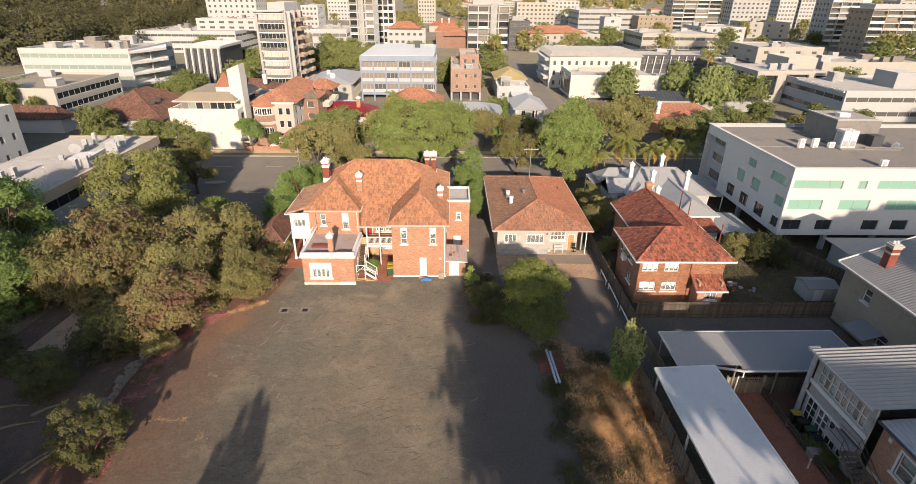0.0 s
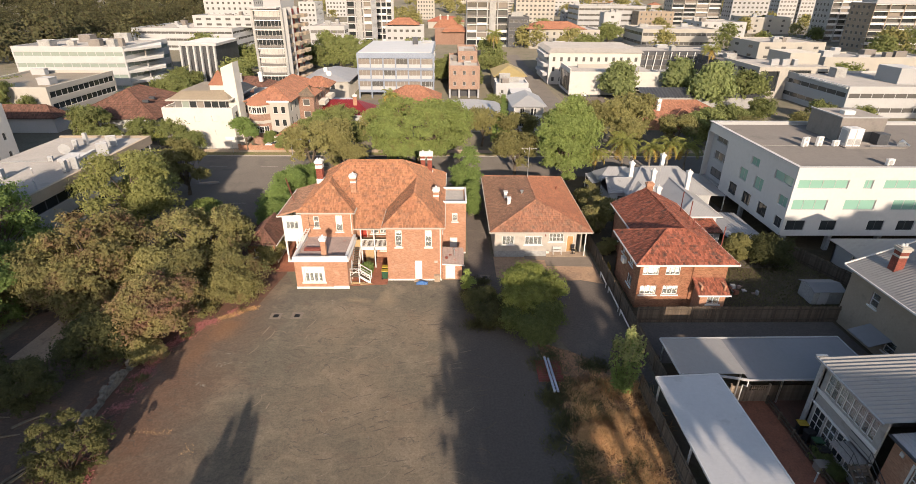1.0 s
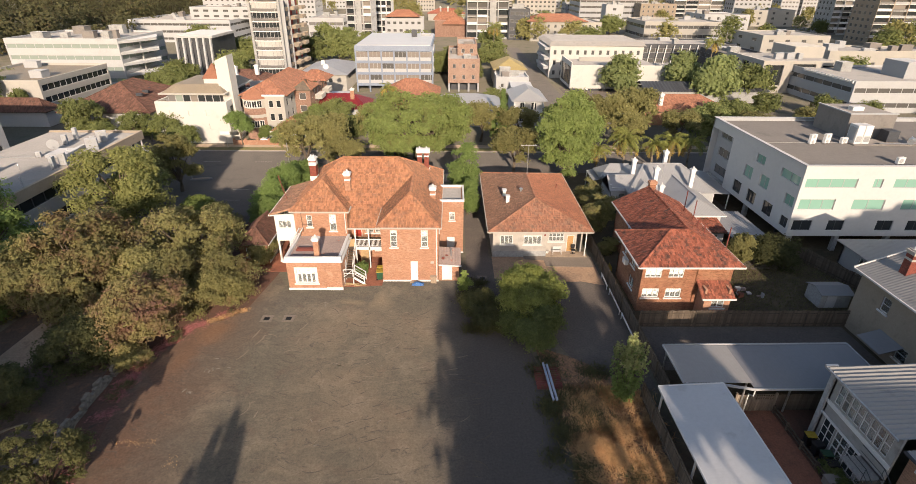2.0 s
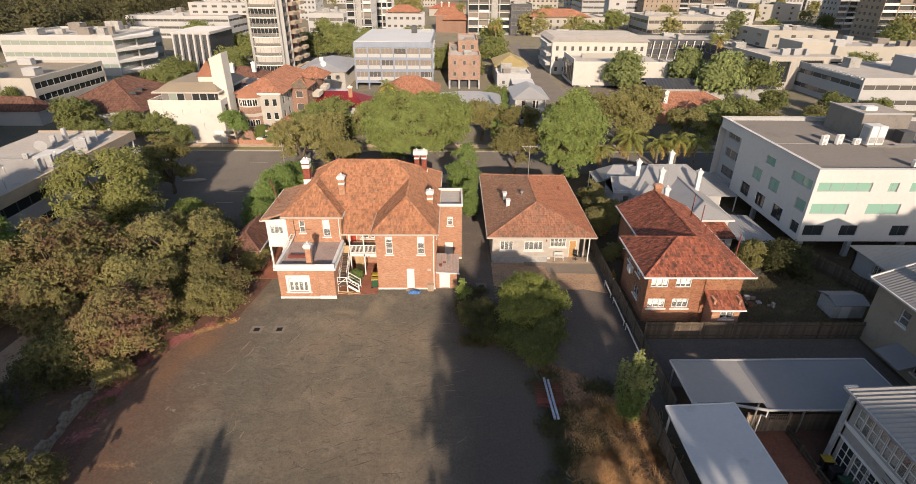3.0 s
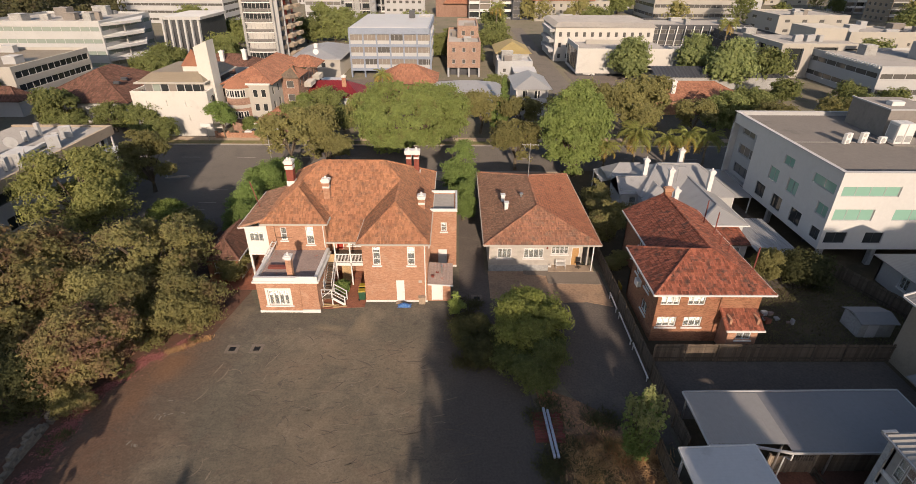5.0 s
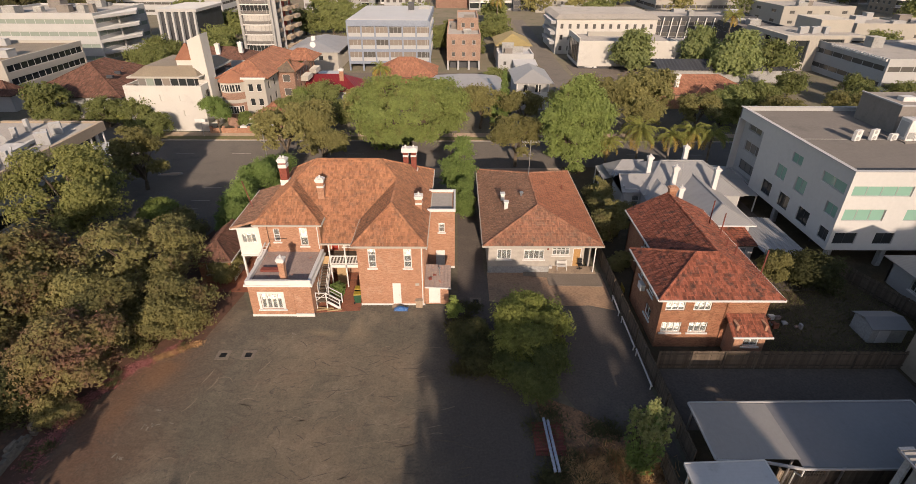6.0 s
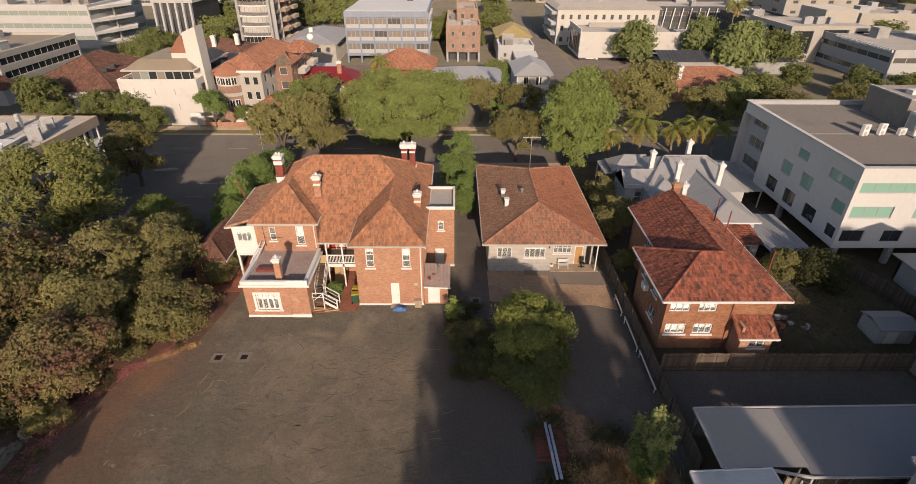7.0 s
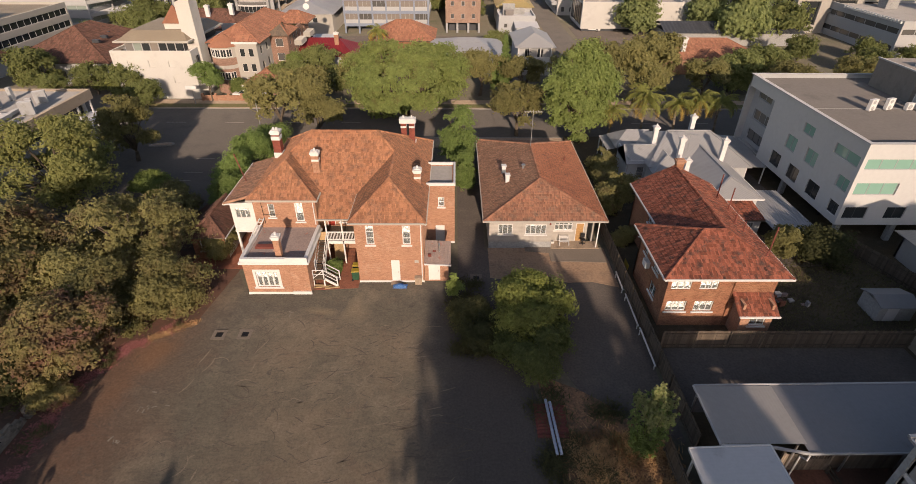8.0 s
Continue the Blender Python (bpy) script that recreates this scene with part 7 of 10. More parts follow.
# pipes on a stack of red roof sheets
p = thing("sheet_stack", (9.4, 36, 0), "stack of rusty red ribbed sheets lying on the ground", "metal sheets")
for k, (x0, x1, y0, y1) in enumerate(((8.05, 10.15, 34.4, 37.2), (8.15, 10.0, 34.7, 37.0))):
    part("sheet", corrugated(Shape(), x0, x1, y0, y1, lambda x, y, k=k: 0.1 + 0.06 * k, "x", 0.26, 0.03), M["pole_red"], p)
for k, (x, y0, y1) in enumerate(((8.98, 33.1, 37.4), (9.25, 33.1, 37.2))):
    single("plastic_pipe", Shape().tube((x + 0.1, y0, 0.28), (x - 0.05, y1, 0.28), 0.1, 0.1, 10), M["pipe"], "long pale blue plastic pipe laid over red sheets", "pipe", group="pipes on the sheets", smooth=False)

# ---- buildings beyond the street ----
M["white_cream"] = surface("warm_white_render", (0.60, 0.585, 0.55), (0.57, 0.555, 0.52), (0.52, 0.50, 0.47), 0.85, grit=0.05, big=0.15, fine=5, bump=0.05)
WINDOWS = {}


def pane_window(parent, x, y, z, turn, w, h, glass_key="glass_dark", frame_key="pale_grey", cols=1, recess=0.15):
    """A framed window set back in an opening of a far facade; alike ones share their mesh."""
    key = (round(w, 2), round(h, 2), glass_key, frame_key, cols, recess)
    if key not in WINDOWS:
        b = 0.07
        us = [-w / 2 + w * i / cols for i in range(cols + 1)]
        s = wall(Shape(), "y", recess, 1, -w / 2, w / 2, 0, h, 0.1, [(us[i] + (0.03 if i else b), us[i + 1] - (0.03 if i < cols - 1 else b), b, h - b) for i in range(cols)])
        n = len(s.f)
        s.box(-w / 2 + b, w / 2 - b, recess + 0.05, recess + 0.08, b, h - b)
        WINDOWS[key] = mesh_of("window", s, (0, 0, 0), (M[frame_key], M[glass_key]), False, [0] * n + [1] * 6)
    o = new("window", WINDOWS[key])
    o.parent = parent
    o.location = Vector((x, y, z)) - ORIGIN[parent.name]
    o.rotation_euler = (0, 0, radians(turn))
    return o


def facade(parent, axis, c, inward, u0, u1, z0, z1, mat, floors, bays, style="punch", glass_key="glass_far", frame_key="pale_grey", first=0.9, wh=1.5, share=0.55, thick=0.3, step=None, cols=1):
    """A wall with rows of real openings, each filled by its own window."""
    step = step or (z1 - z0 - 0.6) / floors
    holes, put = [], []
    bay = (u1 - u0 - 0.8) / max(1, bays)
    for f in range(floors):
        zb = z0 + f * step + first
        if style == "band" and bays:
            holes.append((u0 + 0.4, u1 - 0.4, zb, zb + wh))
        for b in range(bays):
            m = u0 + 0.4 + (b + 0.5) * bay
            w = bay if style == "band" else bay * share
            if style != "band":
                holes.append((m - w / 2, m + w / 2, zb, zb + wh))
            put.append((m, zb, w))
    part("wall", wall(Shape(), axis, c, inward, u0, u1, z0, z1, thick, holes), M[mat], parent)
    turn = {("y", 1): 0, ("x", -1): 90, ("x", 1): -90, ("y", -1): 180}[(axis, inward)]
    for m, zb, w in put:
        if axis == "y":
            pane_window(parent, m, c, zb, turn, w, wh, glass_key, frame_key, cols)
        else:
            pane_window(parent, c, m, zb, turn, w, wh, glass_key, frame_key, cols)


def block(name, label, category, x0, x1, y0, y1, h, mat, floors, bays=(8, 5), style="punch", roof="deck_pale", glass_key="glass_far", plant=3, seed=1, base=0.0, parapet=0.6, wh=1.5, share=0.55, frame_key="pale_grey", side_mat=None, cols=1):
    """A flat-roofed building: facades with windows, parapet, roof deck and plant boxes."""
    b = thing(name, ((x0 + x1) / 2, (y0 + y1) / 2, base), label, category)
    st = (h - base - parapet) / floors
    kw = dict(style=style, glass_key=glass_key, first=(st - wh) * 0.55, wh=wh, share=share, step=st, frame_key=frame_key, cols=cols)
    facade(b, "y", y0, 1, x0, x1, base, h, mat, floors, bays[0], **kw)
    east = (x0 + x1) < 0
    facade(b, "x", x1 if east else x0, -1 if east else 1, y0 + 0.3, y1, base, h, side_mat or mat, floors, bays[1], **kw)
    part("wall", wall(Shape(), "x", x0 if east else x1, 1 if east else -1, y0 + 0.3, y1, base, h, 0.3), M[mat], b)
    part("wall", wall(Shape(), "y", y1, -1, x0 + 0.3, x1 - 0.3, base, h, 0.3), M[mat], b)
    part("roof", Shape().box(x0 + 0.3, x1 - 0.3, y0 + 0.3, y1 - 0.3, h - 0.8, h - 0.55), M[roof], b, "flat roof deck")
    r = random.Random(seed)
    for i in range(plant):
        w, d, t = r.uniform(1.2, 4.5), r.uniform(1.2, 3.5), r.uniform(0.7, 2.4)
        if x1 - x0 < w + 2.5 or y1 - y0 < d + 2.5:
            continue
        x, y = r.uniform(x0 + 1, x1 - w - 1), r.uniform(y0 + 1.5, y1 - d - 1)
        s = Shape().box(x, x + w, y, y + d, h - 0.55, h - 0.55 + t).box(x - 0.08, x + w + 0.08, y - 0.08, y + d + 0.08, h - 0.55 + t, h - 0.45 + t)
        part("plant_box", s, M[r.choice(("pale_grey", "grey", "grey", "taupe"))], b)
    return b


def hip_roof(parent, x0, x1, y0, y1, z0, z1, mat, along="x", inset=None, tiled=True, label=""):
    m = ((y0 + y1) / 2) if along == "x" else ((x0 + x1) / 2)
    k = inset if inset is not None else ((y1 - y0) / 2 if along == "x" else (x1 - x0) / 2)
    sw, se, ne, nw = (x0, y0, z0), (x1, y0, z0), (x1, y1, z0), (x0, y1, z0)
    if along == "x":
        a, b = (x0 + k, m, z1), (x1 - k, m, z1)
        sl = [[sw, se, b, a], [ne, nw, a, b], [nw, sw, a], [se, ne, b]]
        rd = [(sw, a), (nw, a), (a, b), (b, se), (b, ne)]
    else:
        a, b = (m, y0 + k, z1), (m, y1 - k, z1)
        sl = [[sw, a, b, nw], [se, ne, b, a], [sw, se, a], [ne, nw, b]]
        rd = [(sw, a), (se, a), (a, b), (b, nw), (b, ne)]
    if tiled:
        return tiled_roof(parent, sl, rd, mat, 0.6, 0.6, label)
    s = Shape()
    for q in sl:
        s.slab(q, 0.1)
    return part("roof", s, M[mat], parent, label)


# near-left flat-roofed building beside the side street
nl = thing("flat_roofed_office", (-47.6, 54.0, 0), "two-storey flat-roofed office with dark fascia and white lower wall", "office", turn=0.01)
part("fascia", Shape().box(-0.15, 0.25, -0.2, 30.2, 5.9, 7.2).box(-14, -0.15, -0.2, 0.2, 5.9, 7.2).box(-14, 0.25, 30.2, 30.6, 5.9, 7.2), M["beige"], nl, "brown fascia")
part("roof", Shape().box(-14, -0.15, 0.2, 30.2, 6.7, 6.95), M["deck_pale"], nl, "pale flat roof")
part("wall", wall(Shape(), "x", -0.6, -1, 0.3, 29.8, 0, 5.9, 0.3, [(0.8, 29.2, 4.2, 5.7), (2, 6, 1, 2.6), (9, 13, 1, 2.6), (16, 20, 1, 2.6)]), M["render_white"], nl)
part("wall", wall(Shape(), "y", 0.3, 1, -14, -0.9, 0, 5.9, 0.3, [(-12.6, -1.4, 4.2, 5.7)]), M["render_white"], nl)
part("wall", wall(Shape(), "y", 30.1, -1, -14, -0.9, 0, 5.9, 0.3), M["render_white"], nl)
part("wall", wall(Shape(), "x", -14, 1, 0.3, 30.1, 0, 5.9, 0.3), M["render_white"], nl)
for i in range(14):
    pane_window(nl, -0.6, 1.8 + i * 2.03, 4.2, 90, 2.03, 1.5, "glass_dark", "dark")
for i, y in enumerate((4, 11, 18)):
    pane_window(nl, -0.6, y, 1.0, 90, 4.0, 1.6, "glass_dark", "pale_grey", 3)
for i in range(5):
    pane_window(nl, -11.48 + i * 2.24, 0.3, 4.2, 0, 2.24, 1.5, "glass_dark", "dark")
part("post", Shape().box(0.0, 0.15, 27.0, 27.2, 0, 5.9).box(0.0, 0.15, 29.8, 30.0, 0, 5.9), M["white"], nl)
part("canopy", Shape().box(-0.6, 2.4, 24.5, 30.4, 4.0, 4.15), M["white_sheet"], nl)
for x, y, w, d, t, a in ((-55.2, 64.1, 0.6, 0.9, 1.7, 8), (-54.8, 77.8, 0.8, 0.5, 1.7, 10), (-54.9, 80.4, 0.6, 0.6, 2.1, 0), (-49.2, 75.1, 1.7, 0.9, 2.0, 25), (-49.9, 76.6, 0.8, 0.5, 1.9, 20), (-49.3, 67.1, 0.5, 1.0, 1.9, 12),
                         (-48.9, 68.4, 1.0, 0.6, 2.0, 12), (-54.4, 71.7, 0.7, 0.5, 0.9, 15), (-50.5, 79.5, 1.6, 0.8, 1.9, 30), (-55.8, 62.5, 1.1, 0.9, 1.6, 12), (-51.3, 58.6, 1.5, 0.8, 1.6, 15)):
    ac_unit(x, y, 6.95, a, w * 0.85, d * 0.85, t * 0.82, 2 if t > 1.65 else 1, "air conditioners on the pale roof")
sv = thing("satellite_dish", (-54.1, 74.4, 6.95), "pale round dish on a short mast on the flat roof", "dish", turn=25)
part("mast", Shape().tube((0, 0, 0), (0, 0, 0.9), 0.05, 0.05, 8), M["metal"], sv)
part("dish", Shape().tube((0, -0.16, 1.0), (0, -0.02, 1.02), 0.75, 0.35, 16).tube((0, -0.02, 1.02), (0, 0.05, 1.03), 0.35, 0.1, 16), M["pale_grey"], sv, "pale dish")
part("feed", Shape().tube((0, -0.16, 0.5), (0, -0.75, 1.0), 0.025, 0.02, 5), M["metal"], sv)
dk_ = thing("duct", (-51.5, 72.3, 6.95), "low pale sheet-metal duct lying on the flat roof", "duct", turn=4)
part("box", Shape().box(-1.4, 1.3, -1.6, 1.6, 0.25, 0.65), M["pale_grey"], dk_, bevel=0.03)
part("elbow", Shape().box(0.6, 1.1, 1.6, 3.4, 0.2, 0.6), M["pale_grey"], dk_, bevel=0.03)
for x_, y_ in ((-1.2, -1.4), (1.1, -1.4), (-1.2, 1.4), (1.1, 1.4)):
    part("foot", Shape().box(x_ - 0.06, x_ + 0.06, y_ - 0.06, y_ + 0.06, 0, 0.25), M["metal"], dk_)
for x_, y_, h_ in ((-48.8, 69.6, 1.6), (-53.0, 66.2, 0.7), (-48.6, 60.6, 1.1)):
    vp_ = thing("vent_pipe", (x_, y_, 6.95), "thin metal vent pipe on the pale flat roof", "pipe", "vent pipes", turn=0.01)
    part("pipe", Shape().tube((0, 0, 0), (0, 0, h_), 0.05, 0.05, 8), M["metal"], vp_)
    part("cowl", Shape().tube((0, 0, h_), (0, 0, h_ + 0.12), 0.1, 0.06, 8), M["metal"], vp_)
single("cable_tray", Shape().beam((-60.6, 71.0, 7.0), (-54.9, 71.6, 7.0), 0.12, 0.12), M["metal"], "long metal cable tray lying on the pale roof", "cable tray")

block("pale_apartments", "plain pale rendered block at the edge of the far road", "building", -96, -77, 79, 94, 10.3, "render_white", 3, (6, 5), seed=3, wh=1.3, share=0.3)


# cream building with a tower
def cream_building():
    b = thing("cream_building", (-48, 106, 0), "cream white building with glazed top storey and slim tower", "building")
    slots = [(-51.9, -50.9, 5.3, 6.4), (-48.4, -47.4, 5.3, 6.4), (-45.1, -44.1, 5.3, 6.4), (-44.9, -43.9, 2.7, 3.8)]
    part("wall", wall(Shape(), "y", 100, 1, -54.3, -41, 0, 7.9, 0.3, slots), M["white_cream"], b)
    for s in slots:
        part("blind_panel", Shape().box(s[0] - 0.1, s[1] + 0.1, 100.18, 100.26, s[2] - 0.1, s[3] + 0.1), M["white_cream"], b)
    part("wall", wall(Shape(), "x", -41, -1, 100.3, 116, 0, 7.9, 0.3, [(101.5, 103, 5.2, 6.8), (101.5, 103, 2.0, 3.6), (106, 108, 5.2, 6.8), (111, 113, 5.2, 6.8)]), M["white_cream"], b)
    for y, z, w in ((102.25, 5.2, 1.5), (102.25, 2.0, 1.5), (107, 5.2, 2.0), (112, 5.2, 2.0)):
        pane_window(b, -41, y, z, 90, w, 1.6, "glass_dark", "white")
        part("balcony", Shape().box(-41, -39.9, y - 1.2, y + 1.2, z - 0.9, z - 0.75).box(-40.0, -39.9, y - 1.2, y + 1.2, z - 0.75, z + 0.1), M["white_cream"], b)
    part("wall", wall(Shape(), "x", -54.3, 1, 100.3, 116, 0, 7.9, 0.3), M["white_cream"], b)
    part("terrace", Shape().box(-54.0, -41.3, 100.3, 116, 7.3, 7.5), M["deck_pale"], b)
    part("core", Shape().box(-52.4, -42.6, 101.6, 115, 7.5, 9.0), M["dark"], b, "dark recessed top storey")
    for i in range(7):
        pane_window(b, -51.6 + i * 1.4, 101.45, 7.55, 0, 1.38, 1.45, ("glass_grey", "glass_sage", "glass_dark", "glass_tan", "glass_dark", "glass_dark", "glass_dark")[i], "pale_grey", recess=0.0)
    part("planter", Shape().box(-53.9, -52.6, 100.4, 101.2, 7.5, 8.0), M["grey_brown"], b)
    part("eave", Shape().box(-53.6, -41.2, 100.6, 116, 9.0, 9.25), M["cream"], b)
    part("roof", Shape().prism([(-53.2, 101), (-41.6, 101), (-41.6, 116), (-53.2, 116)], 9.25, 10.5, [(-51.6, 103.4), (-43.0, 103.4), (-43.0, 114), (-51.6, 114)]), M["tan"], b, "tan sheet roof")
    part("lantern", Shape().box(-46.2, -43.2, 104.2, 107.2, 10.3, 11.4), M["white_cream"], b)
    part("pyramid_roof", Shape().prism([(-46.4, 104.0), (-43.0, 104.0), (-43.0, 107.4), (-46.4, 107.4)], 11.4, 14.0, [(-44.75, 105.6), (-44.65, 105.6), (-44.65, 105.8), (-44.75, 105.8)]), M["tile_orange"], b, "small orange pyramid roof")
    t = Shape()
    k = len(t.v)
    t.v += [(-43.0, 103.0, 0), (-40.6, 103.0, 0), (-40.6, 106, 0), (-43.0, 106, 0), (-43.0, 103.0, 14.8), (-40.6, 103.0, 15.8), (-40.6, 106, 15.8), (-43.0, 106, 14.8)]
    t.f += [(4, 5, 6, 7), (0, 1, 5, 4), (1, 2, 6, 5), (2, 3, 7, 6), (3, 0, 4, 7)]
    part("tower", t, M["white_cream"], b, "slim white stair tower")
    b.location.y += 2.4


cream_building()


# red brick apartments with a round bay
def red_apartments():
    b = thing("red_apartments", (-34, 116, 0), "three-storey red brick apartments with cream bands and round bay", "apartments")
    n = 16
    ring = [(-37.3 + 2.4 * math.cos(2 * math.pi * i / n), 107.6 + 2.4 * math.sin(2 * math.pi * i / n)) for i in range(n)]
    for z0, z1, m in ((0, 4.2, "brick_far"), (4.2, 4.8, "cream"), (4.8, 6.0, "brick_far"), (6.0, 7.8, "cream")):
        part("bay", Shape().prism(ring, z0, z1), M[m], b)
    for i in (10, 11, 12, 13):
        t = 2 * math.pi * (i + 0.5) / n
        for z in (2.4, 6.2):
            pane_window(b, -37.3 + 2.36 * math.cos(t), 107.6 + 2.36 * math.sin(t), z, math.degrees(t) + 90, 0.9, 1.3, "glass_dark", "white", 2, recess=-0.1)
    big = [(-37.3 + 2.75 * math.cos(2 * math.pi * i / n), 107.6 + 2.75 * math.sin(2 * math.pi * i / n)) for i in range(n)]
    part("cone_roof", Shape().prism(big, 7.8, 9.6, [(-37.3 + 0.05 * math.cos(2 * math.pi * i / n), 107.6 + 0.05 * math.sin(2 * math.pi * i / n)) for i in range(n)]), M["tile_orange"], b)
    facade(b, "y", 106.4, 1, -35.2, -31.4, 0, 8.2, "cream", 3, 2, glass_key="glass_dark", frame_key="white", wh=1.4, share=0.6, first=0.9)
    facade(b, "x", -31.4, -1, 106.7, 114, 0, 8.2, "cream", 3, 2, frame_key="white", wh=1.4, share=0.4)
    facade(b, "y", 114, 1, -31.4, -28.2, 0, 8.2, "brick_far", 3, 1, frame_key="white", wh=1.4, share=0.6)
    facade(b, "x", -28.2, -1, 114.3, 130, 0, 8.2, "brick_far", 3, 6, frame_key="white", wh=1.4, share=0.4)
    part("wall", Shape().box(-39.4, -31.7, 109, 130, 0, 8.2), M["brick_far"], b)
    for z in (2.6, 5.3):
        part("balcony", Shape().box(-28.2, -26.8, 118, 122, z, z + 0.9), M["cream"], b)
        part("balcony", Shape().box(-28.2, -26.8, 125, 129, z, z + 0.9), M["cream"], b)
    hip_roof(b, -40.2, -30.8, 106.9, 131, 8.2, 10.6, "tile_orange", "y", label="orange clay tile roof")
    hip_roof(b, -32, -27.6, 113.2, 120, 8.1, 9.9, "tile_orange", "x", 2.5)
    hip_roof(b, -33.4, -26.8, 124, 131.5, 8.1, 9.9, "tile_orange", "x", 2.5)
    part("fascia", Shape().box(-35.5, -31.1, 106.1, 106.4, 8.2, 8.5), M["white"], b)
    dish = thing("satellite_dish", (-27.5, 122, 9.9), "white satellite dish on a roof ridge", "dish")
    part("bowl", Shape().tube((-27.5, 127.5, 10.6), (-27.4, 127.2, 10.7), 0.2, 0.6, 14), M["white"], dish)
    part("mast", Shape().tube((-27.5, 127.6, 9.4), (-27.5, 127.6, 10.6), 0.04), M["metal"], dish)
    g = thing("porch_house", (-30, 107, 0), "low porch with orange tiled roof and white posts", "porch")
    part("wall", Shape().box(-32.5, -27.0, 104.5, 109.5, 0, 2.6), M["brick_far"], g)
    hip_roof(g, -33.2, -26.4, 101.5, 110, 2.6, 4.4, "tile_orange", "y", 3.3)
    for x in (-32.8, -30.6, -28.6, -26.8):
        part("post", Shape().box(x - 0.1, x + 0.1, 101.8, 102.0, 0.1, 2.6), M["white"], g)
    part("fascia", Shape().box(-33.3, -26.3, 101.35, 101.5, 2.45, 2.7), M["white"], g)


red_apartments()


# bow-fronted apartment tower
def round_tower():
    b = thing("apartment_tower", (-55, 185, 0), "grey apartment tower with glazed bays and stacked balconies", "apartments")
    x0, x1, y0, y1 = -60.6, -51.4, 176.6, 198.0
    front = [(x0, y0 + 0.8), (x0 + 2.3, y0 + 0.1), (-56.0, y0 - 0.15), (x1 - 2.3, y0 + 0.1), (x1, y0 + 0.8)]
    part("core", Shape().prism([(x0 + 0.6, y0 + 1.8), (x1 - 0.6, y0 + 1.8), (x1 - 0.6, y1), (x0 + 0.6, y1)], 0, 22.0), M["grey"], b)
    for f in range(8):
        z = f * 2.75
        part("slab", Shape().prism(front + [(x1, y0 + 3.0), (x0, y0 + 3.0)], z + 2.45, z + 2.75), M["white"], b)
        part("glazing", Shape().prism([(x + (0.3 if x < -56 else -0.3 if x > -56 else 0), y + 0.6) for x, y in front] + [(x1 - 0.5, y0 + 2.2), (x0 + 0.5, y0 + 2.2)], z, z + 2.45), M["glass_dark"], b, "dark balcony glazing")
        if f in (1, 2, 3, 7):
            part("blind", Shape().prism([(x0 + 0.7, y0 + 1.1), (x0 + 2.3, y0 + 0.55), (-56.0, y0 + 0.3), (x1 - 2.3, y0 + 0.55), (x1 - 0.7, y0 + 1.1), (-56, y0 + 0.9)], z + 0.7, z + 2.4), M["curtain"], b, "pale lowered blinds")
        for p_, q_ in zip(front, front[1:]):
            part("rail", Shape().beam((*p_, z + 0.95), (*q_, z + 0.95), 0.06, 0.07), M["metal"], b)
            part("balustrade", Shape().beam((*p_, z + 0.5), (*q_, z + 0.5), 0.03, 0.7), M["glass_grey"], b)
        for k in range(1, 8):
            t = k / 8
            x = x0 + (x1 - x0) * t
            part("mullion", Shape().box(x - 0.05, x + 0.05, y0 + 0.35, y0 + 0.45, z, z + 2.45), M["grey"], b)
        # stacked balconies with red-brown walls on the side
        for ya, yb, out in ((179.5, 183.6, 1.0), (185.0, 190.5, 2.4), (192.0, 197.4, 3.0)):
            part("balcony", Shape().prism([(x1, ya), (x1 + out, ya + 0.5), (x1 + out, yb), (x1, yb)], z + 0.0, z + 1.0), M["beige"], b, "pale balcony front")
            part("side_wall", Shape().box(x1 - 0.3, x1 + 0.3, ya + 0.3, yb - 0.3, z + 1.0, z + 2.7), M["red_door" if f > 0 and ya > 184 else "dark"], b)
    for x in (x0 + 0.1, x1 - 0.1):
        part("pier", Shape().box(x - 0.35, x + 0.35, y0 + 0.5, y0 + 1.3, 0, 22.4), M["grey"], b)
    for y in (178.8, 184.3, 191.3):
        part("fin", Shape().box(x1 - 0.1, x1 + 1.2, y - 0.2, y + 0.2, 0, 22.6), M["pale_grey"], b)
    part("penthouse", Shape().box(x0 + 3, x1 - 0.8, 180.5, 196, 22.0, 25.0), M["pale_grey"], b)
    part("canopy", Shape().box(x0 - 0.7, x1 - 1.0, 175.8, 183, 22.4, 22.75), M["pale_grey"], b)


round_tower()


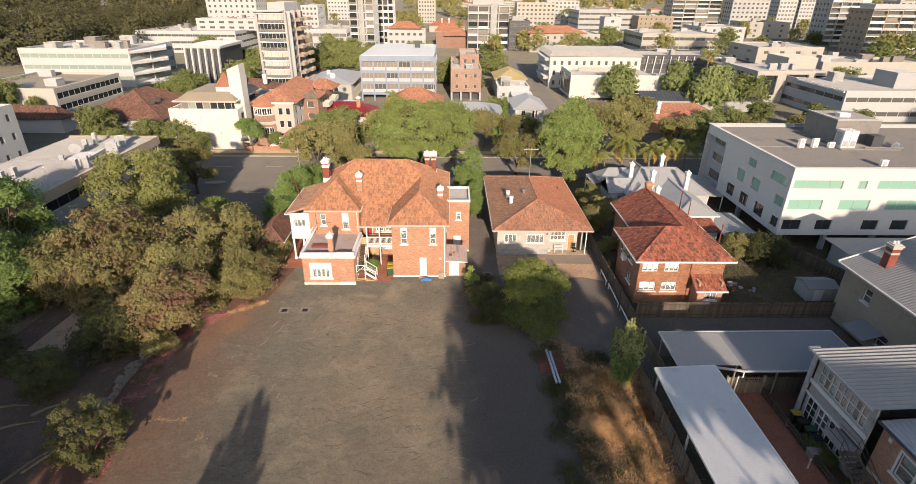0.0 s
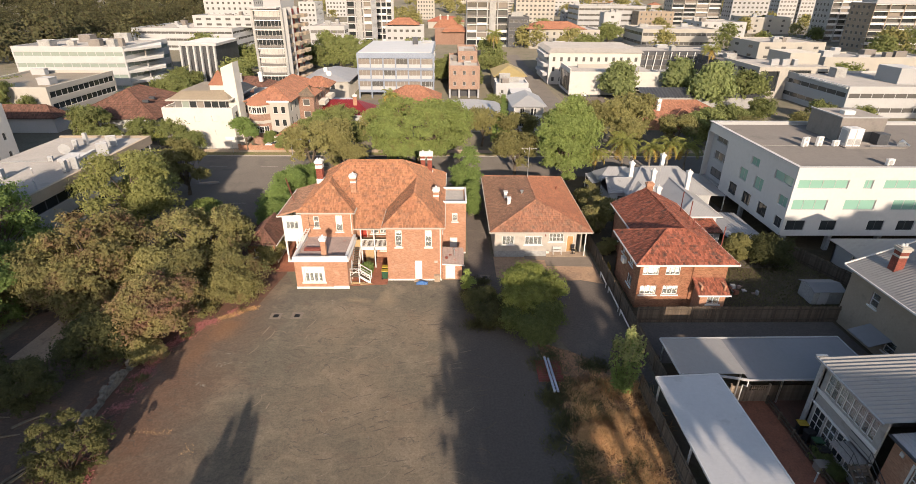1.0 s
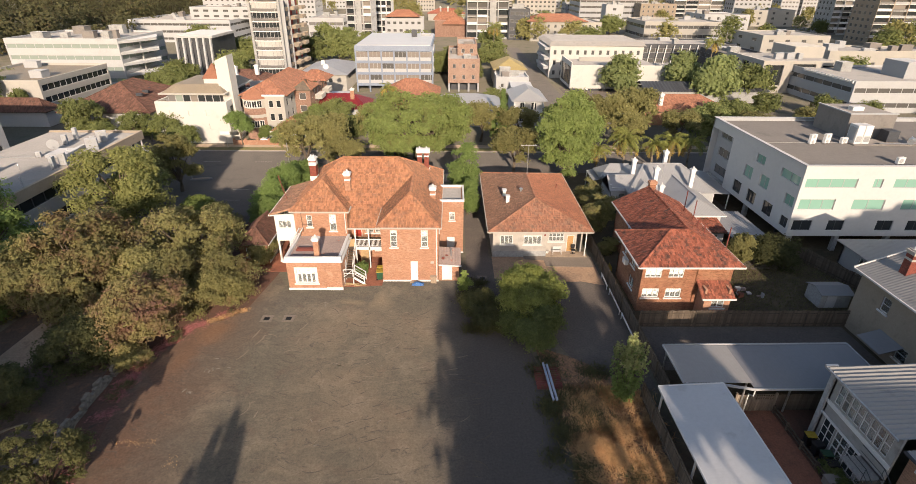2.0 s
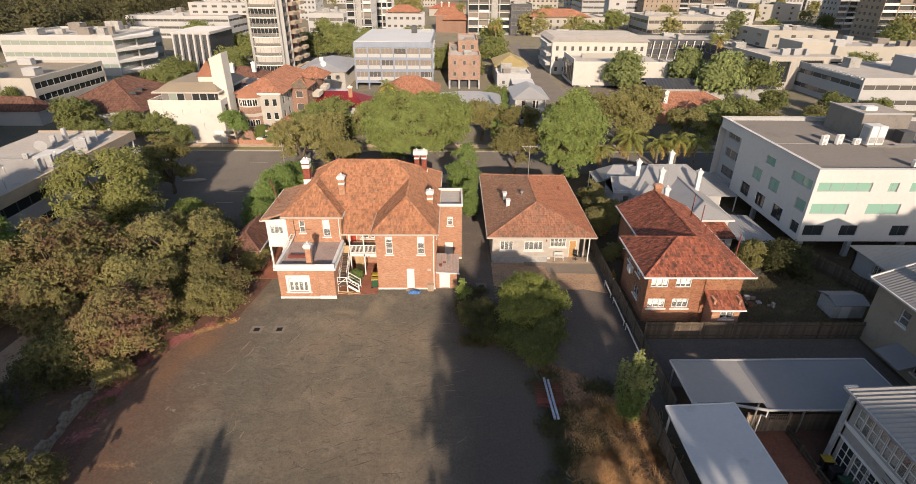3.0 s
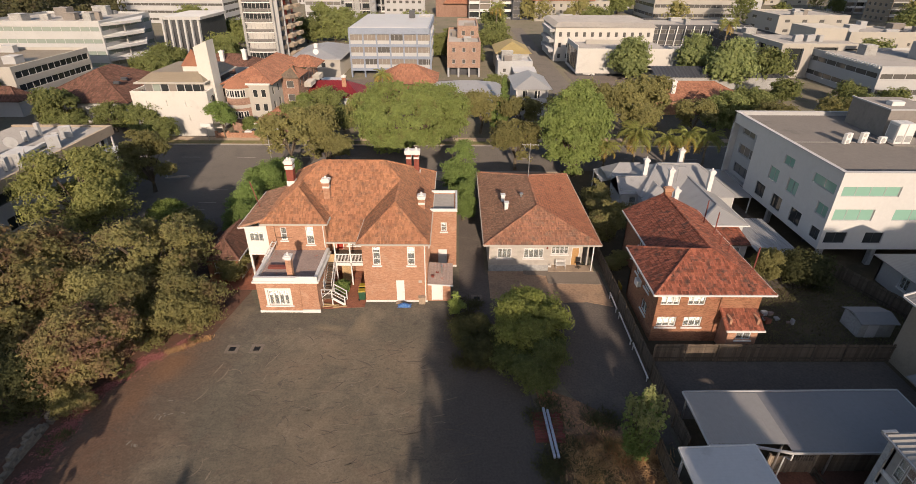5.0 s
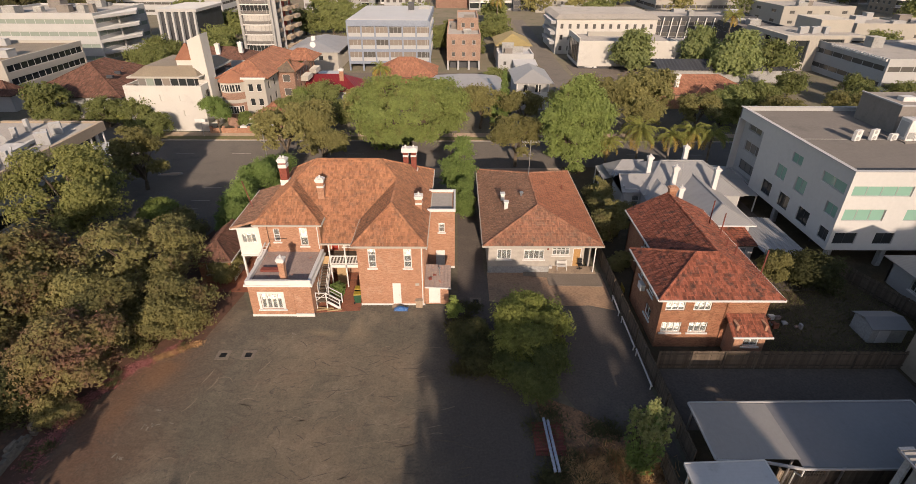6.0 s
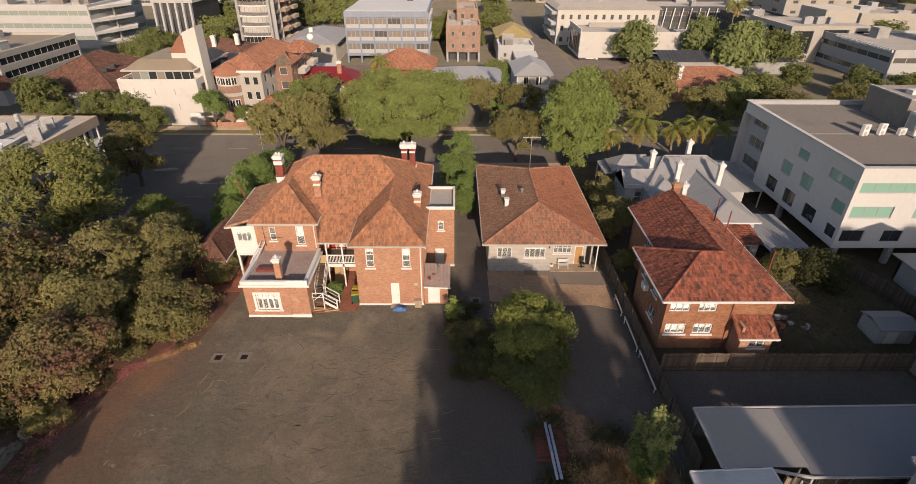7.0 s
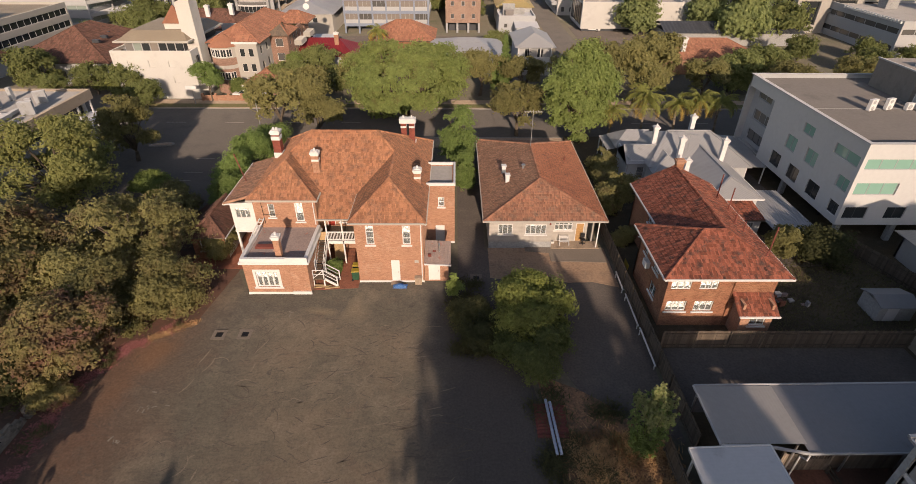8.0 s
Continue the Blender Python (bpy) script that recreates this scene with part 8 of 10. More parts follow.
# blue and white office on columns
def blue_office():
    b = thing("blue_office", (-14.5, 165, 0), "four-storey office with pale blue bands and white panels", "office")
    x0, x1, y0, y1 = -25.1, -4.5, 154.0, 188
    floors = ((3.2, "lo"), (6.2, "mid"), (9.2, "top"))
    for z, _ in floors:
        part("spandrel", Shape().box(x0, x1, y0, y1, z - 0.8, z), M["render_white"], b)
        part("band", Shape().box(x0 - 0.12, x1 + 0.12, y0 - 0.12, y1, z - 1.5, z - 0.8), M["blue"], b)
        part("core", Shape().box(x0 + 0.5, x1 - 0.5, y0 + 0.5, y1, z, z + 1.55), M["dark"], b)
        for i in range(6):
            pane_window(b, x0 + 1.75 + i * 3.5, y0 + 0.1, z, 0, 3.3, 1.5, "glass_tan" if (i + int(z)) % 4 else "glass_far", "pale_grey", 3, recess=0.1)
        for i in range(8):
            pane_window(b, x1 - 0.1, y0 + 1.9 + i * 3.7, z, 90, 3.4, 1.5, "glass_dark", "pale_grey", 3, recess=0.1)
    part("fascia", Shape().box(x0 - 0.15, x1 + 0.15, y0 - 0.15, y0 + 0.15, 10.85, 12.3).box(x1 - 0.15, x1 + 0.15, y0 + 0.15, y1, 10.85, 12.3).box(x0 - 0.15, x0 + 0.15, y0 + 0.15, y1, 10.85, 12.3), M["blue"], b, "pale blue parapet")
    part("roof", Shape().box(x0 + 0.15, x1 - 0.15, y0 + 0.15, y1, 12.2, 12.42), M["white_sheet"], b, "white flat roof")
    for i in range(7):
        x = x0 + i * 3.5
        part("column", Shape().box(x - 0.2, x + 0.2, y0 - 0.2, y0 + 0.1, 0, 12.0), M["blue"], b)
    # solid dark box stands in for the shade between the columns
    part("undercroft_shade", Shape().box(x0 + 2, x1 - 2, y0 + 5, y1, 0, 1.9), M["dark"], b)
    part("plant_box", Shape().box(-11.2, -9.6, 176, 178, 12.4, 14.4), M["dark"], b)
    part("plant_box", Shape().box(-8.6, -5.4, 180, 184, 12.4, 12.9), M["pale_grey"], b)


blue_office()


# stepped brick units
def brick_units():
    b = block("brick_units", "pink-brown brick units on columns with stepped roof", "apartments", 0.2, 9.0, 155, 186, 8.9, "brick_pink", 2, (3, 6), base=2.4, seed=8, share=0.32, wh=1.1, plant=2)
    # dark filling in place of the shaded gap under the raised units
    part("undercroft_shade", Shape().box(1.0, 8.6, 158, 184, 0, 2.4), M["dark"], b)
    for x in (0.5, 3.2, 6.0, 8.7):
        part("column", Shape().box(x - 0.25, x + 0.25, 155.1, 155.6, 0, 2.4), M["pale_grey"], b)
    u = block("brick_units", "upper brick storey set back on a flat roof", "apartments", 2.9, 8.7, 166, 185, 11.6, "brick_pink", 1, (2, 3), base=8.2, seed=9, share=0.4, wh=1.2, plant=1)


brick_units()
w = block("white_workshop", "low white stepped workshop with sheet roof", "building", 13.6, 22.8, 153.5, 162.3, 4.4, "render_white", 1, (3, 2), seed=4, wh=1.0, share=0.3, roof="white_sheet", plant=4)
y = thing("ochre_roofed_house", (18.5, 170, 0), "house with a bright ochre sheet roof", "house")
part("annex", Shape().box(17.6, 22.9, 148.2, 153.4, 0, 2.7), M["render_white"], w)
part("annex_roof", Shape().slab([(17.3, 147.9, 2.7), (23.2, 147.9, 2.7), (23.2, 153.5, 3.1), (17.3, 153.5, 3.1)], 0.1), M["white_sheet"], w)
part("wall", Shape().box(14.0, 23.0, 163.2, 178, 0, 4.9), M["cream"], y)
hip_roof(y, 13.4, 23.6, 162.6, 178.6, 4.9, 7.4, "yellow_sheet", "y", 5.0, tiled=False)
g = thing("grey_roofed_hall", (6, 120, 0), "low hall with a smooth grey curved roof", "hall")
part("wall", Shape().box(-2.0, 12.0, 116, 132, 0, 3.4), M["pale_grey"], g)
hip_roof(g, -2.6, 12.6, 115.4, 132.6, 3.4, 5.6, "zinc", "x", 6.0, tiled=False)
v2 = thing("verandah_house", (18, 122, 0), "two-storey old house with verandah and grey roof", "house")
part("wall", wall(Shape(), "y", 117, 1, 14.6, 21, 0, 5.6, 0.3, [(16, 17.2, 3.4, 5.0), (18.4, 19.6, 3.4, 5.0), (16, 17.2, 0.9, 2.5)]).box(14.6, 14.9, 117.3, 128, 0, 5.6).box(20.7, 21, 117.3, 128, 0, 5.6), M["render_white"], v2)
for x, z in ((16.6, 3.4), (19.0, 3.4), (16.6, 0.9)):
    pane_window(v2, x, 117, z, 0, 1.2, 1.6, "glass_dark", "white", 2)
hip_roof(v2, 14.0, 21.8, 115.6, 128.6, 5.6, 7.6, "zinc_ribbed", "y", 3.5, tiled=False)
part("balcony", Shape().box(14.6, 21, 115.8, 117, 2.7, 2.9).box(14.6, 21, 115.8, 115.9, 2.9, 3.8), M["white"], v2)
for x in (14.7, 16.8, 18.9, 20.9):
    part("post", Shape().box(x - 0.08, x + 0.08, 115.8, 115.96, 0, 5.6), M["white"], v2)
rm = thing("red_roofed_cottage", (-24, 125, 0), "cottage with dark red metal roof and white gables", "house")
part("wall", Shape().box(-30, -17.5, 119.5, 129, 0, 3.0), M["render_white"], rm)
hip_roof(rm, -30.6, -17.0, 119, 129.6, 3.0, 5.4, "red_sheet", "x", 4.0, tiled=False)
s = Shape()
s.slab([(-26.5, 116.5, 3.0), (-24.2, 116.5, 4.8), (-24.2, 123, 4.8), (-26.5, 123, 3.0)], 0.08).slab([(-21.9, 116.5, 3.0), (-21.9, 123, 3.0), (-24.2, 123, 4.8), (-24.2, 116.5, 4.8)], 0.08)
part("gable_roof", s, M["red_sheet"], rm)
part("gable", Shape().poly((-26.3, 116.8, 3.0), (-22.1, 116.8, 3.0), (-24.2, 116.8, 4.6)).box(-26.2, -22.2, 116.9, 119.5, 0, 3.0), M["render_white"], rm)
chimney(rm, -21.0, 122.5, 4.2, 6.8, 0.8, 0.7, "brick", banded=False)
chimney(rm, -29.0, 124.5, 4.0, 6.3, 0.8, 0.7, "brick", banded=False)
orr = thing("orange_roofed_house", (-9, 136, 0), "house with a broad orange clay tile roof", "house")
part("wall", Shape().box(-15.2, -2.2, 131, 142, 0, 3.4), M["brick_orange"], orr)
hip_roof(orr, -15.9, -1.6, 130.3, 142.6, 3.4, 6.6, "tile_orange", "x", 5.6)
cy = thing("cream_hall", (-33, 160, 0), "cream brick hall with pale metal roof", "hall")
part("wall", wall(Shape(), "y", 153, 1, -41, -28, 0, 4.8, 0.3, [(-33, -31.8, 2.6, 3.8), (-37.0, -35.8, 2.6, 3.8)]).box(-28.3, -28, 153.3, 176, 0, 4.8).box(-41, -40.7, 153.3, 176, 0, 4.8), M["cream"], cy)
pane_window(cy, -32.4, 153, 2.6, 0, 1.2, 1.2)
pane_window(cy, -36.4, 153, 2.6, 0, 1.2, 1.2)
hip_roof(cy, -41.6, -27.4, 152.4, 176.6, 4.8, 6.6, "zinc", "y", 6.0, tiled=False)
part("vent", Shape().box(-36.5, -35.5, 161.5, 162.5, 6.0, 7.3), M["white"], cy)
single("shade_roof", Shape().slab([(-29.5, 131, 2.9), (-24.5, 131, 2.9), (-24.5, 141, 2.6), (-29.5, 141, 2.6)], 0.12), M["white_sheet"], "white sheet roof of an open shelter", "roof", "structure")
for x in (-29.3, -24.7):
    single("shelter_post", Shape().box(x - 0.1, x + 0.1, 131.1, 131.3, 0, 2.85), M["metal"], "slim steel post of an open shelter", "post", group="shelter posts")

# left row
lo = block("long_office", "long cream office with strip windows and yellowed roof edge", "office", -110, -88.4, 120.6, 146, 8.4, "cream", 3, (0, 12), style="band", roof="tan", glass_key="glass_dark", seed=12, wh=1.35, plant=3)
block("balcony_office", "white office with green strip windows and deep balconies", "office", -124, -92.5, 160, 186, 12.9, "render_white", 4, (12, 7), style="band", roof="deck_pale", glass_key="glass_sage", seed=13, wh=1.2, plant=9)
bo = thing("balcony_tier", (-92, 168, 0), "white pointed balcony slabs on an office corner", "balconies")
for z in (2.6, 5.6, 8.6, 11.6):
    part("slab", Shape().prism([(-92.4, 160.0), (-90.2, 164), (-87.6, 172), (-92.4, 182)], z, z + 0.7), M["render_white"], bo)
    part("pier", Shape().box(-91.0, -90.6, 168.0, 168.5, z - 2.6 if z < 3 else z - 2.3, z), M["grey"], bo)
    part("soffit", Shape().prism([(-92.2, 160.6), (-90.6, 164), (-88.4, 172), (-92.2, 181)], z - 0.06, z), M["grey"], bo)
fin = thing("fin_building", (-81, 184, 0), "white building with tall leaning concrete fins", "office")
part("body", Shape().box(-86, -75, 181, 200, 0, 11.2), M["dark"], fin)
for i in range(6):
    part("fin", Shape().beam((-86 + i * 2.15, 179.2, 0), (-86 + i * 2.15, 180.6, 11.6), 0.55, 1.0), M["render_white"], fin)
part("top", Shape().box(-86.6, -74.4, 180.2, 200.5, 11.2, 12.0), M["render_white"], fin)
br = thing("brown_roofed_house", (-69, 119, 0), "large house with hipped brown tile roof and white walls", "house")
facade(br, "y", 110.5, 1, -78, -60.5, 0, 4.2, "render_white", 1, 5, frame_key="white", wh=1.5, share=0.35)
facade(br, "x", -60.5, -1, 110.8, 131, 0, 4.2, "render_white", 1, 5, frame_key="white", wh=1.5, share=0.35)
part("wall", Shape().box(-78, -77.7, 110.8, 131, 0, 4.2), M["render_white"], br)
hip_roof(br, -78.8, -59.7, 109.7, 131.8, 4.0, 8.6, "tile_brown", "y", 8.5, label="brown clay tile roof")
for x, y in ((-64.5, 118.5), (-64.0, 115.0), (-66, 122)):
    part("skylight", Shape().box(x - 0.6, x + 0.6, y - 0.3, y + 0.3, 6.4, 6.9), M["dark"], br)
lc = thing("tiled_cottage", (-88, 104, 0), "small white cottage with red tiled roof", "house")
part("wall", Shape().box(-98, -84, 114, 118.5, 0, 3.2), M["render_white"], lc)
hip_roof(lc, -98.6, -83.4, 113.4, 118.6, 3.2, 5.6, "tile_brown", "x", 2.6)
hb2 = thing("brick_terrace", (-45, 135, 0), "brown roofed brick terrace below the tower", "house")
part("wall", Shape().box(-62, -45, 136, 150, 0, 4.6), M["brick_far"], hb2)
hip_roof(hb2, -62.6, -44.4, 135.4, 150.6, 4.6, 7.6, "tile_brown", "x", 6.0)
chimney(hb2, -48, 141, 6.6, 9.0, 0.9, 0.8, "white", banded=False)
chimney(hb2, -53, 140, 6.4, 8.8, 0.9, 0.8, "white", banded=False)
ps = thing("stepped_wall", (-41, 126, 0), "grey stepped balconies of a pale block", "apartments")
for i in range(4):
    part("terrace", Shape().box(-45, -40.2, 117.5 + i * 3, 120.3 + i * 3, 0, 4.0 + i * 0.9).box(-45, -40.2, 117.5 + i * 3, 117.7 + i * 3, 4.0 + i * 0.9, 4.9 + i * 0.9), M["pale_grey"], ps)

# middle and right row
lg = block("grey_institute", "long pale grey building with two rows of small windows", "building", 32.6, 62.5, 179, 203, 9.9, "white_cream", 3, (12, 5), seed=15, wh=1.4, share=0.4, plant=2, roof="deck_pale")
part("cornice", Shape().prism([(32.0, 178.4), (63.2, 178.4), (63.2, 203.6), (32.0, 203.6)], 9.9, 11.1, [(33.4, 180.4), (62, 180.4), (62, 202), (33.4, 202)]), M["deck_pale"], lg, "broad pale sloping cornice")
for z_ in (2.6, 5.4, 8.4):
    part("balcony", Shape().box(31.0, 32.6, 180, 196, z_, z_ + 0.9), M["pale_grey"], lg)
wh = thing("white_hall", (52, 170, 0), "windowless white rendered hall with dark glazed end", "hall")
part("wall", wall(Shape(), "y", 163, 1, 35.0, 61, 0.8, 7.2, 0.3), M["white_cream"], wh)
part("wall", wall(Shape(), "x", 35.0, 1, 163.3, 178, 0.8, 7.9, 0.3, [(163.8, 177, 1.4, 6.6)]), M["white_cream"], wh)
pane_window(wh, 35.0, 170.4, 1.4, -90, 13.2, 5.2, "glass_dark", "dark", 6)
part("wall", Shape().box(61, 74, 168, 168.3, 0, 6.2).box(73.7, 74, 168.3, 180, 0, 6.2).box(60.7, 61, 163.3, 168, 0.8, 7.2), M["white_cream"], wh)
part("roof", Shape().box(35.3, 60.7, 163.3, 180, 6.3, 6.5).box(61, 73.7, 168.3, 180, 5.3, 5.5), M["deck_pale"], wh)
part("base", Shape().box(35.5, 60, 164, 178, 0, 0.8), M["dark"], wh)
part("parapet", Shape().box(40, 55, 176, 177, 6.5, 7.6), M["cream"], wh)
wh.location.y -= 6.5
sw = thing("slate_shed", (60, 150, 0), "low dark ribbed roofs behind trees", "shed")
part("wall", Shape().box(52, 84, 142, 152, 0, 2.8), M["grey"], sw)
s = Shape()
corrugated(s, 51.5, 84.5, 141.4, 147, lambda x, y: 2.9 + (y - 141.4) * 0.3, "y", 0.9, 0.05)
corrugated(s, 51.5, 84.5, 147, 152.6, lambda x, y: 2.9 + (152.6 - y) * 0.3, "y", 0.9, 0.05)
part("roof", s, M["dark"], sw, "dark grey ribbed roof")
oc = thing("orange_cottage", (52, 122, 0), "cottage with orange tile roof half hidden by trees", "house")
part("wall", Shape().box(43.5, 63, 118, 130, 0, 3.0), M["brick"], oc)
hip_roof(oc, 42.8, 63.6, 117.4, 130.6, 3.0, 5.6, "tile_orange", "x", 6)
hip_roof(oc, 49, 55, 114.6, 121, 3.0, 5.0, "tile_orange", "y", 3)
chimney(oc, 47.6, 120, 4.0, 6.6, 0.8, 0.7, "white", banded=False)


def strip_office():
    b = block("strip_office", "low white office with strip windows and toothed roof edge", "office", 98, 128, 131, 158, 7.6, "render_white", 2, (10, 7), style="band", roof="deck_pale", glass_key="glass_far", seed=17, wh=1.2, plant=2)
    part("plant_room", Shape().box(115, 121, 138, 146, 7.0, 11.0), M["pale_grey"], b)
    for i in range(22):
        part("tooth", Shape().box(97.6, 98.0, 131.5 + i * 0.92, 131.9 + i * 0.92, 7.0, 7.5), M["white"], b)


strip_office()
cf = thing("cream_frame_office", (98, 165, 0), "cream concrete office with deep framed dark glazing", "office")
part("frame", wall(Shape(), "y", 156, 1, 89, 112, 0, 8.8, 0.8, [(90, 95, 2.0, 7.6), (97.5, 104, 0.5, 5.0), (97.5, 104, 5.8, 7.9), (106, 110, 0.5, 7.6)]), M["cream"], cf)
part("frame", wall(Shape(), "x", 89, 1, 156.8, 178, 0, 8.8, 0.8, [(158, 162, 1, 7.6), (164, 168, 1, 7.6), (170, 175, 1, 7.6)]), M["cream"], cf)
part("glazing", Shape().box(89.9, 111, 156.9, 177, 0, 8.0), M["glass_dark"], cf)
part("roof", Shape().box(89.8, 112, 156.8, 178, 8.1, 8.3), M["deck_pale"], cf)
for i in range(5):
    part("plant_box", Shape().box(96 + i * 1.7, 97.2 + i * 1.7, 163 + (i % 2), 164.4 + (i % 2), 8.3, 10.0), M["pale_grey"], cf)
part("upper", Shape().box(103, 112, 166, 178, 8.3, 11.5), M["cream"], cf)
block("dark_office", "dark blue-grey office with flush glazing", "office", 90, 104, 183, 200, 7.6, "dark", 2, (6, 4), seed=19, wh=1.5, share=0.8, roof="deck", plant=3)
co = block("columned_office", "low dark office with white slanted columns", "office", 70, 106, 206, 226, 7.8, "dark", 2, (12, 5), style="band", seed=20, roof="deck_pale", plant=4)
for i in range(13):
    part("column", Shape().beam((70.5 + i * 2.9, 205.3, 0), (71.2 + i * 2.9, 205.3, 7.4), 0.3, 0.3), M["white"], co)
block("cream_slab", "plain cream block with a few small windows", "building", 134, 163, 240, 266, 8.0, "cream", 2, (4, 2), seed=21, share=0.3, wh=1.2)
block("cream_store", "low cream building with square windows", "building", 133, 153, 194, 212, 7.2, "cream", 1, (3, 3), seed=22, share=0.2, wh=1.3, parapet=2.0)
block("cream_store", "low pale building with grey roof edge", "building", 154, 178, 200, 216, 6.6, "cream", 1, (3, 2), seed=23, share=0.2, wh=1.2, parapet=2)

# second row and the towers on the skyline
a_ = block("terraced_office", "broad white office with long strip windows", "office", -152, -104, 272, 310, 10.0, "render_white", 3, (14, 8), style="band", seed=25, wh=1.1, plant=7)
block("terraced_office", "white upper tier of a broad office", "office", -128, -98, 286, 305, 15.0, "render_white", 2, (6, 4), seed=26, wh=1.1, base=9.5, plant=2)
block("apartment_tower", "white apartment tower with rows of small windows", "apartments", -158, -126, 372, 392, 30.0, "render_white", 9, (9, 5), seed=27, share=0.42, wh=1.5, plant=2)
block("apartment_slab", "narrow white and grey apartment block", "apartments", -99, -88, 378, 400, 19.0, "render_white", 6, (4, 6), seed=28, wh=1.4)
block("low_office", "low white office with blue-grey strip", "office", -72, -54, 292, 324, 10.0, "render_white", 2, (5, 5), style="band", seed=29, glass_key="glass_grey", wh=1.6)
def balcony_tower(label, x0, x1, y0, y1, h, mat, floors, seed, dark_col=True):
    """An apartment tower: recessed dark glazing, pale floor slabs, balustrades, fins and a lift core."""
    b = thing("apartment_tower", ((x0 + x1) / 2, (y0 + y1) / 2, 0), label, "apartments")
    r = random.Random(seed)
    st = (h - 0.6) / floors
    part("body", Shape().box(x0 + 0.3, x1 - 0.3, y0 + 1.9, y1, 0, h - 0.3), M[mat], b)
    east = x0 + x1 < 0
    facade(b, "x", x1 if east else x0, -1 if east else 1, y0 + 1.9, y1, 0, h - 0.3, mat, floors, 4, step=st, first=st * 0.3, wh=1.5, share=0.5)
    bays = 4 if x1 - x0 > 16 else 3
    w = (x1 - x0) / bays
    for f in range(floors):
        z = f * st
        part("slab", Shape().box(x0, x1, y0, y0 + 1.9, z + st - 0.28, z + st), M["white"], b)
        for k in range(bays):
            u = x0 + w * k
            part("glazing", Shape().box(u + 0.3, u + w - 0.3, y0 + 1.55, y0 + 1.85, z, z + st - 0.28), M[r.choice(("glass_dark", "glass_dark", "glass_far", "glass_tan"))], b)
            if not (dark_col and k == bays // 2):
                part("balustrade", Shape().box(u + 0.25, u + w - 0.25, y0 + 0.04, y0 + 0.1, z + 0.02, z + 0.95), M[r.choice(("glass_grey", "white", "pale_grey"))], b)
    for k in range(bays + 1):
        u = x0 + w * k
        part("fin", Shape().box(max(x0, u - 0.22), min(x1, u + 0.22), y0 - 0.12, y0 + 1.9, 0, h - 0.05), M[mat], b)
    if dark_col:
        u = x0 + w * (bays // 2)
        part("lift_core", Shape().box(u + w * 0.2, u + w * 0.8, y0 - 0.5, y0 + 1.5, 0, h + 0.9), M["grey"], b)
    part("roof", Shape().box(x0 - 0.3, x1 + 0.3, y0 - 0.3, y1 + 0.2, h - 0.3, h), M["pale_grey"], b, "flat projecting roof slab")
    part("plant_room", Shape().box(x0 + w * 0.5, x1 - w * 0.5, y0 + 5, y1 - 2, h, h + 2.0), M["pale_grey"], b)


balcony_tower("grey-white apartment tower with balconies", -47.5, -36, 266, 284, 29.5, "pale_grey", 9, 31)
balcony_tower("slim white apartment tower", -42, -33, 327, 340, 28.0, "render_white", 8, 32, False)
balcony_tower("white apartment tower with a grey stair core", 9, 30.5, 297, 314, 22.3, "render_white", 6, 33)
d_ = block("dark_block", "dark glazed block beside a tower", "building", 30.5, 41, 293, 310, 15.0, "dark", 4, (4, 4), seed=34, wh=1.6, share=0.8)
ye = block("balcony_flats", "yellow flats with orange tiled roof", "apartments", 41, 77, 288, 318, 9.2, "cream", 3, (10, 5), seed=35, wh=1.5, share=0.35, plant=0)
hip_roof(ye, 39, 70, 287, 306, 9.4, 12.6, "tile_orange", "x", 8)
h_ = block("white_flats", "white flats with orange tiled roof", "apartments", -36, -15, 318, 334, 8.5, "render_white", 2, (6, 4), seed=36, wh=1.4, plant=0)
hip_roof(h_, -36, -17, 319, 334, 9.0, 12.4, "tile_orange", "x", 6)
i_ = thing("old_hotel", (0, 314, 0), "orange brick building with orange tiled roofs", "building")
part("wall", Shape().box(-8, 9, 306, 322, 0, 8.2), M["brick_far"], i_)
hip_roof(i_, -9, 6, 312, 322, 8.2, 12.4, "tile_orange", "x", 4)
hip_roof(i_, -4, 10, 304, 313, 6.5, 10.0, "tile_orange", "x", 4)
for x in (-5, -1):
    chimney(i_, x, 317, 10.5, 14.5, 0.9, 0.9, "cream", banded=False)
block("pink_office", "long pink-beige office with a ribbon of louvred windows", "office", 101, 141, 294, 326, 9.4, "cream", 2, (14, 5), style="band", seed=37, wh=1.6)
block("white_house_block", "white rendered block with scattered windows", "building", 150, 177, 336, 364, 10.6, "render_white", 3, (5, 3), seed=38, share=0.3)
block("grey_strip_office", "grey office with long strip windows", "office", 97, 148, 431, 470, 16.0, "pale_grey", 4, (12, 4), style="band", seed=39)
block("white_box", "tall plain white box building", "building", 98, 109, 361, 372, 14.5, "render_white", 3, (1, 2), seed=40, share=0.2)
block("cream_flats", "cream flats with rows of windows", "apartments", 54, 86, 470, 486, 20.0, "cream", 6, (9, 4), seed=41)
balcony_tower("cream apartment tower with many balconies", 184, 225, 474, 492, 27.0, "cream", 8, 42, False)
block("grey_tower", "grey and cream tower", "apartments", 226, 256, 458, 474, 26.5, "pale_grey", 8, (8, 4), seed=43)
block("yellow_block", "low yellow rendered building", "building", 209, 238, 394, 422, 10.6, "cream", 3, (3, 3), seed=44, share=0.2)
